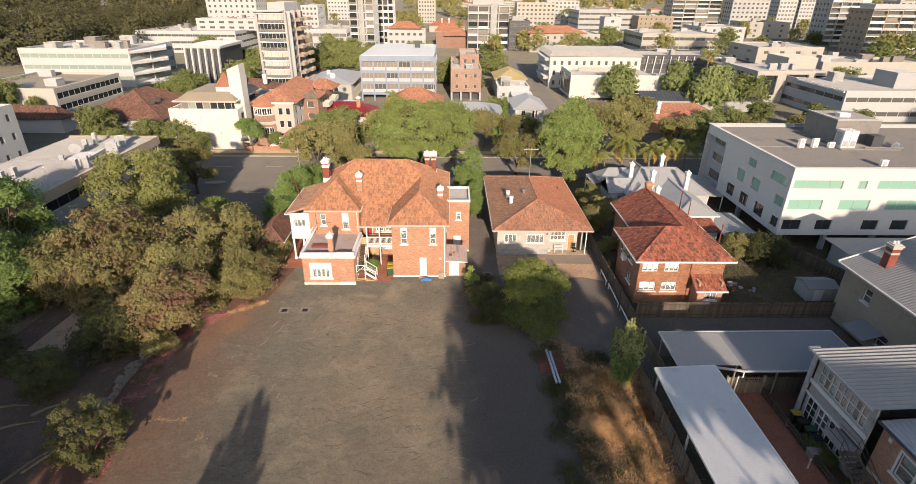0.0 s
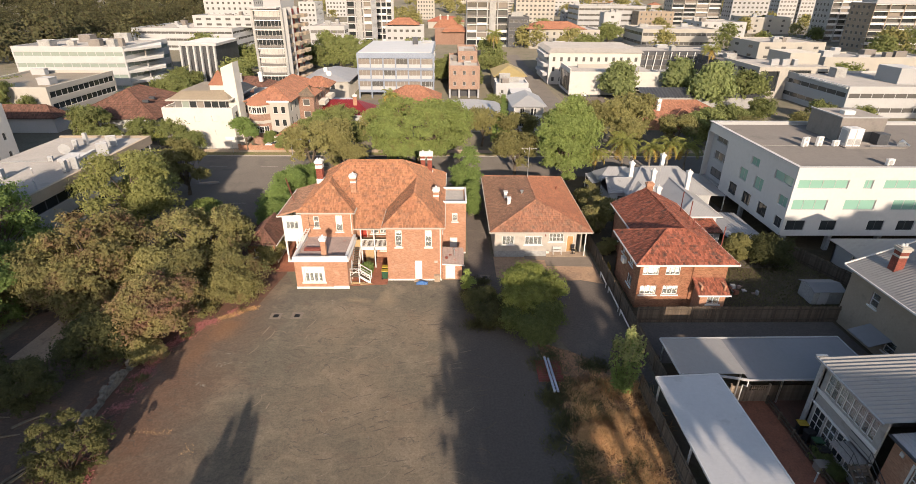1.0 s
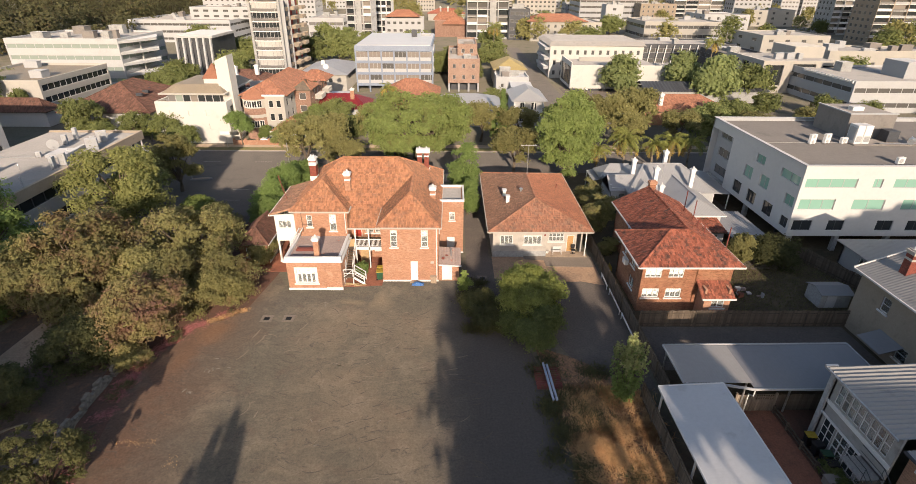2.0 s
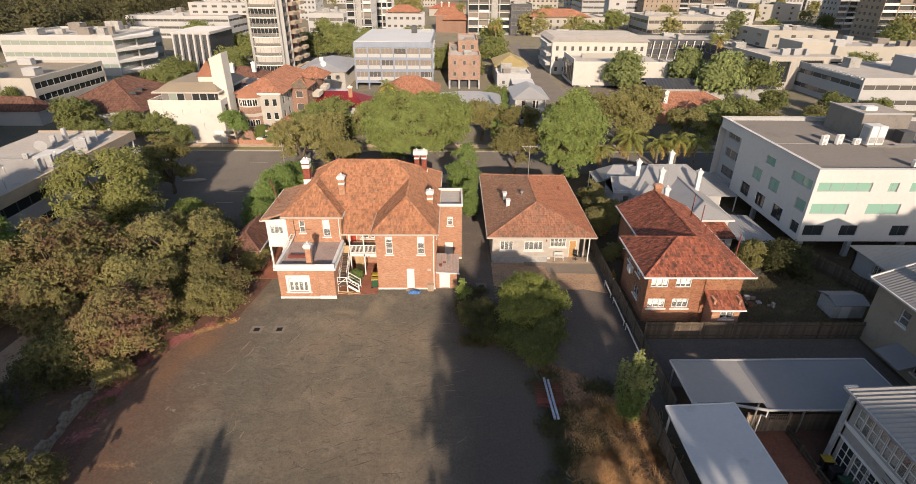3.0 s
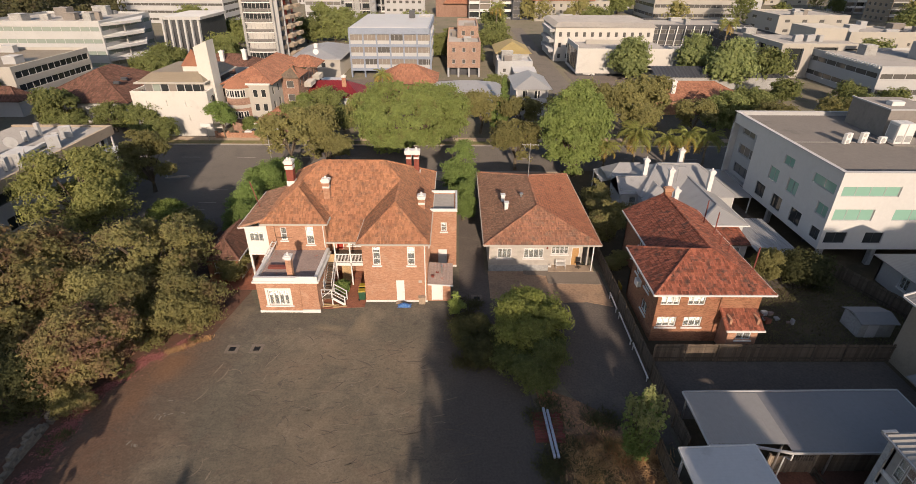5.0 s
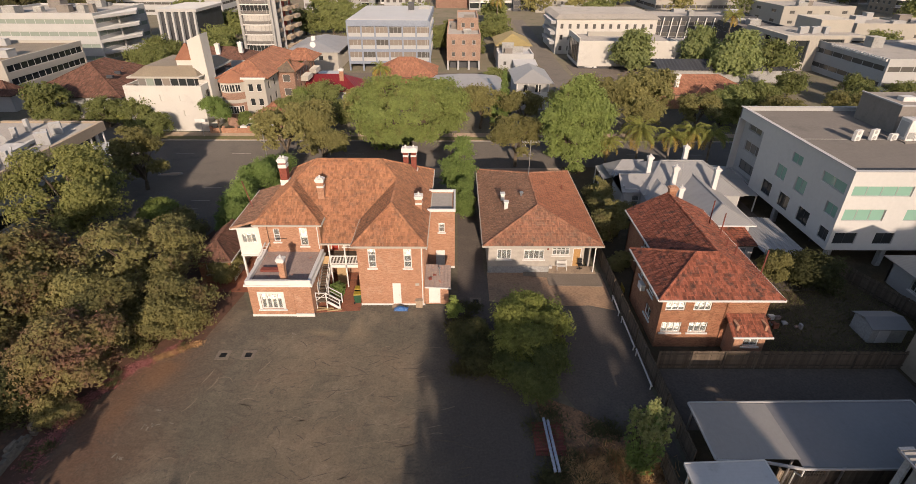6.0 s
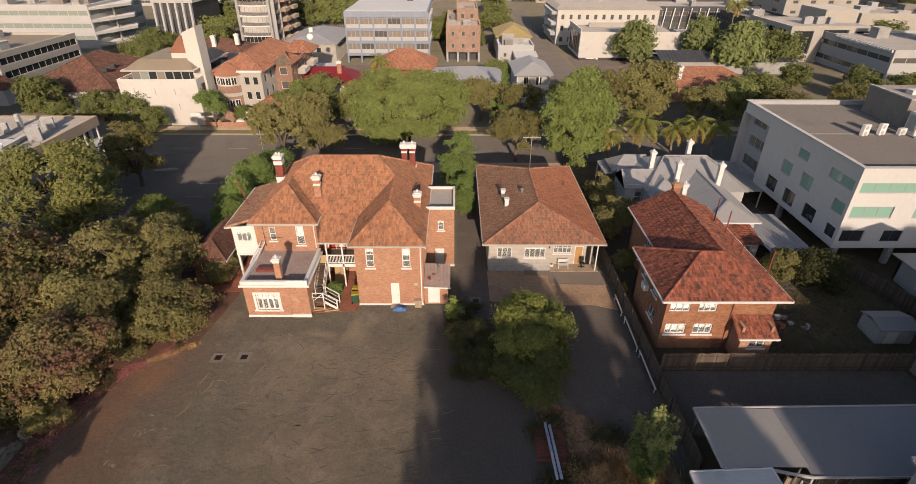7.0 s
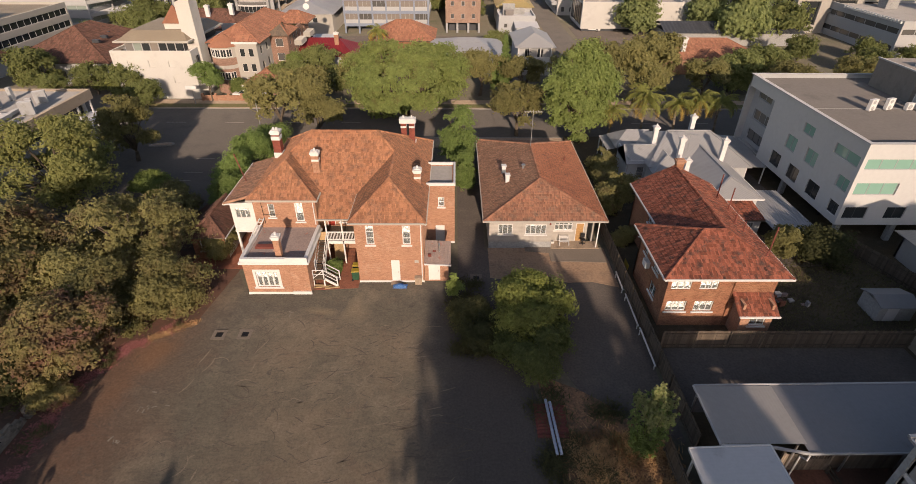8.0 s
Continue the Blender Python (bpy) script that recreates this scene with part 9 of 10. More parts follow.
block("white_tower", "white tower with blue-grey window stripes", "apartments", 289, 305, 502, 520, 30, "render_white", 9, (5, 4), seed=45, glass_key="glass_grey", share=0.7)
block("white_tower", "white tower with blue-grey window stripes", "apartments", 309, 325, 504, 520, 28, "render_white", 9, (5, 4), seed=46, glass_key="glass_grey", share=0.7)
balcony_tower("grey glazed apartment tower", 225, 248, 336, 352, 28.5, "grey", 9, 47, False)
balcony_tower("beige apartment tower with balconies", 215, 246, 288, 306, 22.5, "beige", 7, 48, False)
block("old_mansion", "old stone building with steep grey roof", "building", 138, 164, 416, 432, 13.0, "beige", 4, (7, 4), seed=49, share=0.3)
block("far_flats", "pale distant apartment block", "apartments", -31, -15, 538, 552, 20.5, "cream", 6, (6, 4), seed=50)
block("far_flats", "pale distant apartment block", "apartments", -124, -101, 575, 592, 22.0, "render_white", 6, (7, 4), seed=51)
block("far_flats", "pale distant apartment block", "apartments", 103, 138, 617, 636, 19.5, "render_white", 5, (8, 4), seed=52)
block("far_flats", "pale distant apartment block", "apartments", 350, 392, 444, 462, 24.5, "pale_grey", 7, (8, 4), seed=53)

# scattered low buildings of the further suburb
rng = random.Random(77)
SPOTS = [(rng.uniform(-20, 420), rng.uniform(340, 1300)) for _ in range(90)]
kept = []
for x, y in SPOTS:
    if any(abs(x - a) < 34 and abs(y - b) < 26 for a, b in kept) or (y < 540 and -10 < x < 330 and y < 470):
        continue
    kept.append((x, y))
    w, d, h = rng.uniform(14, 30), rng.uniform(12, 20), rng.choice((6, 7, 8, 10, 13))
    kind = rng.random()
    if kind < 0.6:
        block("suburb_block", "pale low building of the distant suburb", "building", x, x + w, y, y + d, h, rng.choice(("render_white", "cream", "pale_grey", "beige", "render_white")), max(1, h // 3), (rng.randint(4, 8), 3), seed=rng.randint(0, 999), style=rng.choice(("band", "punch")), plant=2)
    else:
        q = thing("suburb_house", (x + w / 2, y + d / 2, 0), "distant house under a clay tile roof", "house")
        part("wall", Shape().box(x, x + w, y, y + d, 0, h * 0.6), M[rng.choice(("brick_orange", "cream", "render_white"))], q)
        hip_roof(q, x - 0.6, x + w + 0.6, y - 0.6, y + d + 0.6, h * 0.6, h * 0.6 + 3.5, rng.choice(("tile_orange", "tile_red", "zinc")), "x", tiled=False)

# ---- cars ----
def car(x, y, turn, paint, label):
    c = thing("car", (x, y, 0.02), label, "car", turn=turn)
    lower = Shape().prism([(-0.86, -2.15), (0.86, -2.15), (0.9, -1.6), (0.9, 1.7), (0.82, 2.2), (-0.82, 2.2), (-0.9, 1.7), (-0.9, -1.6)], 0.32, 0.92, [(-0.8, -2.08), (0.8, -2.08), (0.84, -1.5), (0.84, 1.6), (0.76, 2.1), (-0.76, 2.1), (-0.84, 1.6), (-0.84, -1.5)])
    body = part("body", lower, M[paint], c, bevel=0.06)
    part("windows", Shape().prism([(-0.78, -1.75), (0.78, -1.75), (0.78, 1.1), (-0.78, 1.1)], 0.92, 1.38, [(-0.62, -1.2), (0.62, -1.2), (0.62, 0.4), (-0.62, 0.4)]), M["glass_dark"], c, "dark window glass")
    part("roof", Shape().prism([(-0.63, -1.22), (0.63, -1.22), (0.63, 0.42), (-0.63, 0.42)], 1.38, 1.45, [(-0.55, -1.1), (0.55, -1.1), (0.55, 0.3), (-0.55, 0.3)]), M[paint], c, bevel=0.02)
    for sx in (-0.82, 0.82):
        for sy in (-1.35, 1.35):
            w = part("wheel", Shape().tube((sx - 0.1, sy, 0.32), (sx + 0.1, sy, 0.32), 0.32, 0.32, 16), M["black"], c)
            part("rim", Shape().tube((sx - 0.11, sy, 0.32), (sx + 0.11, sy, 0.32), 0.19, 0.19, 12), M["metal"], w)
        part("headlight", Shape().box(sx * 0.72 - 0.15, sx * 0.72 + 0.15, 2.08, 2.16, 0.62, 0.78), M["white"], c)
        part("tail_light", Shape().box(sx * 0.75 - 0.12, sx * 0.75 + 0.12, -2.16, -2.08, 0.66, 0.84), M["red_door"], c)


car(-33.5, 103.0, 85, "car_white", "white car parked under a porch")
car(-31.0, 145.0, 60, "car_white", "white car in the far car park")
car(-36.5, 190.0, 80, "car_white", "white car beyond the pale hall")
car(38.5, 158.0, 70, "car_white", "pale car parked beside the white hall")

# walls, signs and posts along the street
fw = thing("front_wall", (-39, 101, 0), "low red brick front wall with piers", "wall")
for i in range(5):
    part("pier", Shape().box(-40.4 + i * 2.2, -40.0 + i * 2.2, 100.9, 101.3, 0, 1.3), M["brick"], fw)
    if i < 4:
        part("panel", Shape().box(-40.0 + i * 2.2, -38.2 + i * 2.2, 101.0, 101.2, 0, 1.0), M["brick"], fw)
sg = thing("street_sign", (-40.8, 99.2, 0), "white street sign on a slim post", "sign")
part("post", Shape().tube((-40.8, 99.2, 0.1), (-40.8, 99.2, 3.2), 0.05), M["metal"], sg)
part("plate", Shape().box(-41.8, -40.0, 99.15, 99.2, 2.6, 3.2), M["white"], sg)
for x, y in ((-24.8, 83.8), (33.0, 100.5)):
    l_ = thing("street_lamp", (x, y, 0), "grey street lamp with a short arm", "lamp", "street lamps")
    part("pole", Shape().tube((x, y, 0), (x, y, 6.5), 0.09, 0.06, 8), M["metal"], l_)
    part("arm", Shape().tube((x, y, 6.5), (x + 1.2, y + 0.3, 6.8), 0.04), M["metal"], l_)
    part("head", Shape().box(x + 1.0, x + 1.6, y + 0.15, y + 0.45, 6.72, 6.88), M["pale_grey"], l_)

# blocks behind the camera that shade the yards
block("rear_apartments", "plain apartment block standing behind the camera", "apartments", 28.8, 46, -34, -13, 18.05, "brick_far", 5, (6, 5), seed=61)
block("rear_apartments", "taller plain apartment block behind the camera", "apartments", 46, 90, -36, -13, 24.8, "cream", 7, (12, 5), seed=62)
rb = thing("roof_house", (60, -20, 24.8), "stepped lift rooms on the roof of the rear block", "roof house")
for x0, x1, z in ((46.2, 47.8, 25.3), (52.6, 54.2, 25.4), (54.4, 57.6, 26.2), (57.8, 80, 27.0)):
    part("room", Shape().box(x0, x1, -17, -13.2, 24.6, z), M["cream"], rb)

# ---- trees ----
# left of the car park
tree("broadleaf_tree", (-39.6, 63.8, 0), 6.2, 1.6, 10.4, "leaf_sun", "green broadleaf tree beside the flat-roofed office", 101, 44, lobe=1.2, count=9500, size=0.40, trunk=0.32, inner=0.12)
tree("shrub", (-32.4, 67.0, 0), 2.2, 0.2, 3.7, "leaf_lime", "yellow-green bush at the kerb of the side street", 102, 12, count=5000, size=0.3, trunk=0.1, category="shrub")
tree("broadleaf_tree", (-26.6, 52.6, 0), 5.2, 0.8, 8.2, "leaf_olive", "thinning olive tree with bare twigs showing", 103, 50, lobe=1.0, count=9000, size=0.34, trunk=0.3, inner=0.12)
tree("broadleaf_tree", (-35.2, 48.0, 0), 5.6, 0.6, 9.2, "leaf_autumn", "large tree with turning reddish leaves", 104, 52, lobe=1.25, count=13000, size=0.38, trunk=0.34, inner=0.12)
tree("broadleaf_tree", (-25.6, 40.8, 0), 3.9, 0.1, 6.0, "leaf_pink", "dense small tree with patches of red leaves", 105, 40, lobe=0.92, count=10000, size=0.3, inner=0.15)
tree("broadleaf_tree", (-22.3, 47.3, 0), 3.7, 0.1, 5.2, "leaf_olive", "bushy olive-green tree above the leaf litter", 106, 40, lobe=0.9, count=10000, size=0.3, inner=0.15)
tree("broadleaf_tree", (-29.5, 48.3, 0), 3.8, 0.3, 5.8, "leaf_olive", "olive-green tree filling the row beside the lot", 118, 36, lobe=0.95, count=7500, size=0.34, inner=0.15)
tree("broadleaf_tree", (-47.5, 51, 0), 5.8, 1.0, 11.4, "leaf", "dense dark green tree in the corner yard", 107, 40, lobe=1.2, count=9500, size=0.4, trunk=0.3)
tree("broadleaf_tree", (-41.6, 42.6, 0), 3.4, 0.4, 7.6, "leaf", "sunlit green tree at the edge of the shaded yard", 189, 26, lobe=0.8, count=5000, size=0.32, trunk=0.16)
tree("broadleaf_tree", (-45.0, 44, 0), 4.6, 0.8, 8.8, "leaf", "green tree over the shaded yard", 108, 16, count=7000, size=0.36)
tree("broadleaf_tree", (-39.2, 77.0, 0), 3.4, 1.4, 8.6, "leaf_gum", "airy street tree with grey-green leaves", 109, 22, lobe=0.85, count=5000, size=0.36, inner=0.1)
tree("broadleaf_tree", (-43.4, 72.5, 0), 3.4, 0.4, 5.8, "leaf_dark", "dark tree in the shade beside the office corner", 180, 14, count=4000, size=0.36)
# yard plants below: the darkest leaf colour paints in part of their shade
tree("broadleaf_tree", (-38.0, 34.8, 0), 3.0, 0.3, 3.8, "leaf_painted_shade", "low dark shrubby tree in deep shade", 110, 26, lobe=0.6, count=5000, size=0.26)
tree("broadleaf_tree", (-31.0, 32, 0), 2.7, 0.3, 4.2, "leaf_painted_shade", "low dark shrubby tree in deep shade", 111, 24, lobe=0.55, count=4500, size=0.24)
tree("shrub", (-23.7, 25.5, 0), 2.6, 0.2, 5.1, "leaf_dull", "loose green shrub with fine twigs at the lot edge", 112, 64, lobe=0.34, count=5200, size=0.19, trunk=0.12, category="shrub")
tree("broadleaf_tree", (-29.3, 37.4, 0), 2.9, 0.1, 4.3, "leaf_painted_shade", "dense dark tree in deep shade behind the stone wall", 188, 30, lobe=0.8, count=5000, size=0.26, trunk=0.16)
tree("shrub", (-29.5, 21, 0), 3.0, 0.1, 3.8, "leaf_painted_shade", "shrub at the lot edge with leaves coloured dark as in shade", 113, 30, lobe=0.55, count=6000, size=0.22, trunk=0.12, category="shrub")
tree("broadleaf_tree", (-38, 25, 0), 4.6, 0.6, 7.0, "leaf_painted_shade", "tree beyond the stone wall with leaves coloured dark as in shade", 114, 14, count=8000, size=0.36)
tree("broadleaf_tree", (-47, 34, 0), 5.0, 0.8, 9.0, "leaf_painted_shade", "tree beyond the shaded yard with leaves coloured dark as in shade", 115, 14, count=8000, size=0.4)
tree("shrub", (-20.0, 55.6, 0), 2.0, 0.1, 3.2, "leaf_olive", "shrub beside the old outhouse", 116, 10, count=4500, size=0.24, trunk=0.1, category="shrub")
tree("shrub", (-20.8, 46.6, 0), 1.7, 0.05, 2.4, "leaf_autumn", "low reddish shrub over leaf litter", 117, 10, count=4000, size=0.2, trunk=0.08, category="shrub")
tree("shrub", (-25.0, 37.5, 0), 1.6, 0.05, 2.6, "leaf_autumn", "low reddish shrub over leaf litter", 119, 10, count=4000, size=0.2, trunk=0.08, category="shrub")
tree("broadleaf_tree", (-34.0, 44.2, 0), 4.3, 0.2, 6.6, "leaf_autumn", "spreading tree with turning brownish leaves", 183, 38, lobe=1.0, count=8500, size=0.34, trunk=0.22, inner=0.12)
tree("broadleaf_tree", (-39.2, 45.0, 0), 3.9, 0.2, 6.8, "leaf_olive", "olive-green tree at the edge of the shaded yard", 184, 34, lobe=1.0, count=6500, size=0.34, trunk=0.22, inner=0.12)
tree("broadleaf_tree", (-24.9, 45.2, 0), 3.0, 0.1, 6.2, "leaf_olive", "olive-green tree filling the row beside the lot", 185, 22, lobe=0.9, count=6000, size=0.3, trunk=0.18, inner=0.12)
# hedge along the side of the brick house
for i, (x, y, r, h) in enumerate(((-22.5, 64.5, 2.3, 4.0), (-23.2, 69.5, 2.6, 4.8), (-22.8, 74.5, 2.7, 5.0), (-22.0, 79.5, 2.3, 4.2), (-27.5, 63.5, 2.2, 3.4))):
    tree("shrub", (x, y, 0), r, 0.1, h, "leaf" if i < 4 else "leaf_olive", "rounded green shrub beside the brick house", 120 + i, 12, count=5000, size=0.28, trunk=0.12, category="shrub", group="hedge shrubs")
# street trees
tree("jacaranda", (-5.0, 93.5, 0), 10.4, 1.6, 12.4, "leaf_jacaranda", "very broad umbrella-shaped bright green tree", 130, 80, lobe=1.35, count=30000, size=0.48, trunk=0.5, squash=0.7)
tree("plane_tree", (19.6, 83.0, 0), 5.0, 1.2, 14.3, "leaf_plane", "tall dense plane tree with large pale leaves", 131, 46, lobe=1.25, count=20000, size=0.40, trunk=0.35)
gum = tree("broadleaf_tree", (11.6, 86.0, 0), 4.2, 2.2, 8.0, "leaf_gum", "grey-green street tree with thin foliage", 132, 18, lobe=1.1, count=3800, size=0.42)
another(gum, -22.5, 86.5, 1.12, 130)
another(gum, -16.5, 84.5, 0.8, 60)
another(gum, 7.0, 104.5, 0.98, 200)
another(gum, -20.0, 90.5, 1.15, 10, 1.1)
another(gum, -13.0, 102.5, 1.0, 100)
another(gum, 26.5, 101.5, 1.15, 250, 1.3)
another(gum, 14.5, 103.5, 0.9, 280)
another(gum, 58, 100.5, 0.9, 35)
another(gum, 70, 101.0, 1.0, 75)
another(gum, 34.5, 104.5, 1.15, 160, 1.25)
another(gum, 38.5, 108.5, 1.1, 320, 1.3)
another(gum, 33.6, 99.0, 0.9, 20, 0.95)
another(gum, 45.0, 102.0, 0.95, 110, 0.9)
another(gum, 22.5, 103.0, 0.9, 330, 1.0)
col = tree("broadleaf_tree", (2.9, 74.5, 0), 2.3, 0.6, 8.4, "leaf", "narrow green tree beside the annex", 133, 26, lobe=0.8, count=6000, size=0.32, trunk=0.18)
another(col, 3.4, 68.5, 0.72, 90, 0.62)
sm = tree("broadleaf_tree", (-38.6, 101.0, 0), 2.4, 1.8, 7.0, "leaf", "small round green street tree", 134, 10, count=4000, size=0.32, trunk=0.14)
dk = tree("broadleaf_tree", (52, 107, 0), 4.8, 0.8, 7.4, "leaf_far", "dense rounded green tree on the far verge", 135, 26, lobe=1.2, count=4200, size=0.5)
another(dk, 60, 111, 0.9, 70, 1.0)
another(dk, -70.0, 106.0, 0.95, 100, 1.05)
another(dk, -53.2, 101.8, 0.75, 300, 0.8)
another(dk, -60.0, 104.5, 0.72, 30)
another(dk, -48.5, 98.6, 0.62, 200, 0.6)
another(dk, -64.5, 101.5, 0.6, 90)
another(dk, -26, 105.8, 0.8, 150)
another(dk, -22.5, 113.0, 0.85, 10)
another(dk, -98.5, 118.0, 0.95, 40, 1.55)
another(dk, -105.0, 118.5, 1.0, 160, 1.3)
another(dk, -92.6, 118.6, 0.5, 250, 0.95)
another(dk, -18.5, 106.5, 0.6, 250)
another(dk, -31.0, 100.2, 0.42, 20, 0.45)
tree("shrub", (-34.5, 104.0, 0), 1.8, 0.1, 3.6, "leaf_plane", "flowering shrub in a front garden", 136, 9, count=3500, size=0.26, trunk=0.1, category="shrub")
tree("shrub", (-27.6, 110.5, 0), 2.6, 0.3, 6.2, "leaf_plane", "pale flowering shrub beside the apartments", 137, 10, count=4500, size=0.3, trunk=0.14, category="shrub")
# round-headed pair and others beyond
pl2 = tree("round_tree", (48.5, 152, 0), 4.7, 0.6, 10.8, "leaf_round", "dense round-headed pale green tree", 138, 22, lobe=2.0, count=4500, size=0.85, trunk=0.3)
another(pl2, 70.0, 143.5, 1.06, 80, 1.1)
another(pl2, 64.5, 152.5, 1.0, 190, 1.05)
wide = tree("broadleaf_tree", (82, 147, 0), 6.2, 1.6, 8.6, "leaf_far", "wide olive-green tree among the far buildings", 139, 30, lobe=1.9, count=2000, size=0.85, trunk=0.35)
for x, y, s, t in ((76, 128, 0.6, 40), (90, 128, 0.55, 150), (98, 124, 0.5, 260), (66, 118, 0.5, 300), (84, 116, 0.6, 10), (12, 134, 0.55, 80), (-38, 148, 0.6, 210), (2, 190, 0.9, 60), (16, 200, 1.0, 20), (-30, 205, 1.0, 30), (-42, 216, 1.1, 130), (-52, 214, 1.0, 240), (-10, 195, 0.9, 10), (-74, 150, 0.7, 90), (-78, 162, 0.8, 170), (-68, 178, 0.9, 260), (-84, 144, 0.5, 20), (-57, 156, 0.6, 200), (60, 240, 1.2, 45), (100, 178, 0.6, 10), (126, 172, 0.9, 60), (120, 118, 0.8, 200), (130, 122, 0.9, 330), (90, 100, 0.6, 60), (110, 101, 0.7, 160), (8, 175, 0.6, 300), (-100, 112, 0.7, 50), (-94, 106, 0.7, 130), (-12, 216, 1.2, 70), (-43, 240, 1.1, 20), (-57, 263, 1.1, 200), (-32, 230, 1.0, 90), (-2.5, 184, 0.8, 150), (18, 244, 1.0, 260), (55, 338, 1.3, 310), (92, 325, 1.2, 100), (221, 338, 0.9, 190), (92, 176, 0.7, 330), (-75, 208, 1.0, 140), (-102, 235, 1.2, 60), (-79, 155, 0.7, 350), (-66, 168, 0.8, 110), (-100, 122, 0.7, 220), (-110, 138, 0.9, 25)):
    another(wide, x, y, s, t)
# gardens on the near side
tree("shrub", (8.8, 44.8, 0), 3.7, 0.05, 4.9, "leaf_bush", "big spreading bright green bush beside the driveway", 140, 46, lobe=0.85, count=13000, size=0.28, trunk=0.2, category="shrub")
# these two have dark leaf colours for the shaded foot of the big bush
tree("shrub", (8.5, 41.6, 0), 3.2, 0.05, 3.1, "leaf_dark", "low dark bush in shade", 141, 30, lobe=0.75, count=8500, size=0.25, trunk=0.14, category="shrub")
tree("shrub", (5.2, 43.0, 0), 2.4, 0.05, 2.6, "leaf_painted_shade", "low straggling bush at the lot edge", 181, 18, lobe=0.7, count=5000, size=0.22, trunk=0.08, category="shrub")
tree("shrub", (4.0, 46.0, 0), 1.8, 0.05, 2.2, "leaf_dull", "straggling green bush at the driveway edge", 142, 10, lobe=0.7, count=3500, size=0.2, trunk=0.08, category="shrub")
tree("shrub", (2.6, 49.0, 0), 0.6, 0.05, 2.6, "leaf_lime", "thin upright sapling against the fence", 143, 8, lobe=0.35, count=1200, size=0.2, trunk=0.05, category="shrub")
M["new_leaf"] = foliage("pale_new_leaf", (0.15, 0.17, 0.07), (0.21, 0.22, 0.10), None, 0.3)
yt = thing("young_tree", (14.6, 33.6, 0), "upright young tree with pale new tips beside the fence", "tree", turn=0.01)
rr = random.Random(9)
stems, body, tips = Shape(), [], []
for i in range(84):
    a, q = rr.uniform(0, 6.28), 1.6 * rr.random() ** 0.7
    top = 6.5 - q * 1.15 - rr.uniform(0, 1.5)
    fx, fy = q * math.cos(a), q * math.sin(a)
    stems.tube((fx * 0.12, fy * 0.12, 0), (fx, fy, top), 0.025, 0.008, 5)
    for k in range(10):
        t = 0.1 + 0.8 * k / 9
        w = 0.35 + 0.65 * t
        body.append((fx * w, fy * w, top * t, 0.24 - 0.13 * t, 2.2))
    if q < 1.2:
        tips += [(fx * 0.97, fy * 0.97, top * 0.80, 0.15, 2.6), (fx, fy, top * 0.89, 0.12, 2.8), (fx * 1.02, fy * 1.02, top * 0.97, 0.08, 3.2)]
part("stem", stems, M["bark"], yt)
for nm, ls_, cnt, sz, mt, sd in (("crown", body, 24000, 0.085, "leaf", 144), ("shoot", tips, 17000, 0.08, "new_leaf", 145)):
    o_ = new(nm, leaf_mesh(nm, ls_, cnt, sz, M[mt], sd))
    o_.parent = yt
fg = tree("shrub", (19.7, 62.5, 0.7), 2.0, 0.1, 5.2, "leaf_olive", "green tree between fence and flats", 146, 12, count=5500, size=0.28, trunk=0.14, category="shrub")
another(fg, 20.4, 67.5, 0.8, 40)
another(fg, 20.3, 71.5, 0.9, 140)
another(fg, 19.2, 56.5, 0.55, 220)
tree("shrub", (32.8, 53.0, 0.7), 1.4, 0.2, 4.4, "leaf_gum", "sunlit yellow-green tree in the back garden", 147, 12, count=5500, size=0.26, trunk=0.14, category="shrub")
# office shade is partly painted into this shrub's leaf colour
tree("shrub", (37.0, 53.6, 0.7), 2.7, 0.1, 4.0, "leaf_painted_shade", "dark shrub in the shade of the office", 148, 12, count=5000, size=0.28, trunk=0.14, category="shrub")
tree("shrub", (-8.5, 52.4, 0.05), 0.85, 0.05, 1.6, "leaf", "bushy green plant beside the stairs", 149, 8, lobe=0.4, count=1500, size=0.2, trunk=0.04, category="plant")
for i, (x, y) in enumerate(((26.2, 25.2), (26.3, 22.8), (26.1, 26.6), (26.3, 19.2))):
    tree("shrub", (x, y, 0.02), 0.7, 0.02, 0.9, "leaf_dark", "low dark plant below the white building", 150 + i, 6, lobe=0.35, count=800, size=0.18, trunk=0.04, category="plant", group="bed plants")
cyp = thing("cypress", (11.3, 106.0, 0), "narrow dark green cypress", "tree", turn=0.01)
part("trunk", Shape().tube((0, 0, 0), (0, 0, 7.5), 0.15, 0.03), M["bark"], cyp)
c = new("crown", leaf_mesh("crown", [(0, 0, 0.8 + i * 0.55, max(0.2, 0.95 - abs(i - 4) * 0.06), 1.3) for i in range(17)], 6000, 0.3, M["leaf"], 160))
c.parent = cyp
another(cyp, 9.6, 107.5, 0.62, 50)


M["petal"] = foliage("red_fallen_leaf", (0.17, 0.06, 0.06), (0.24, 0.105, 0.10), None, 0.1)


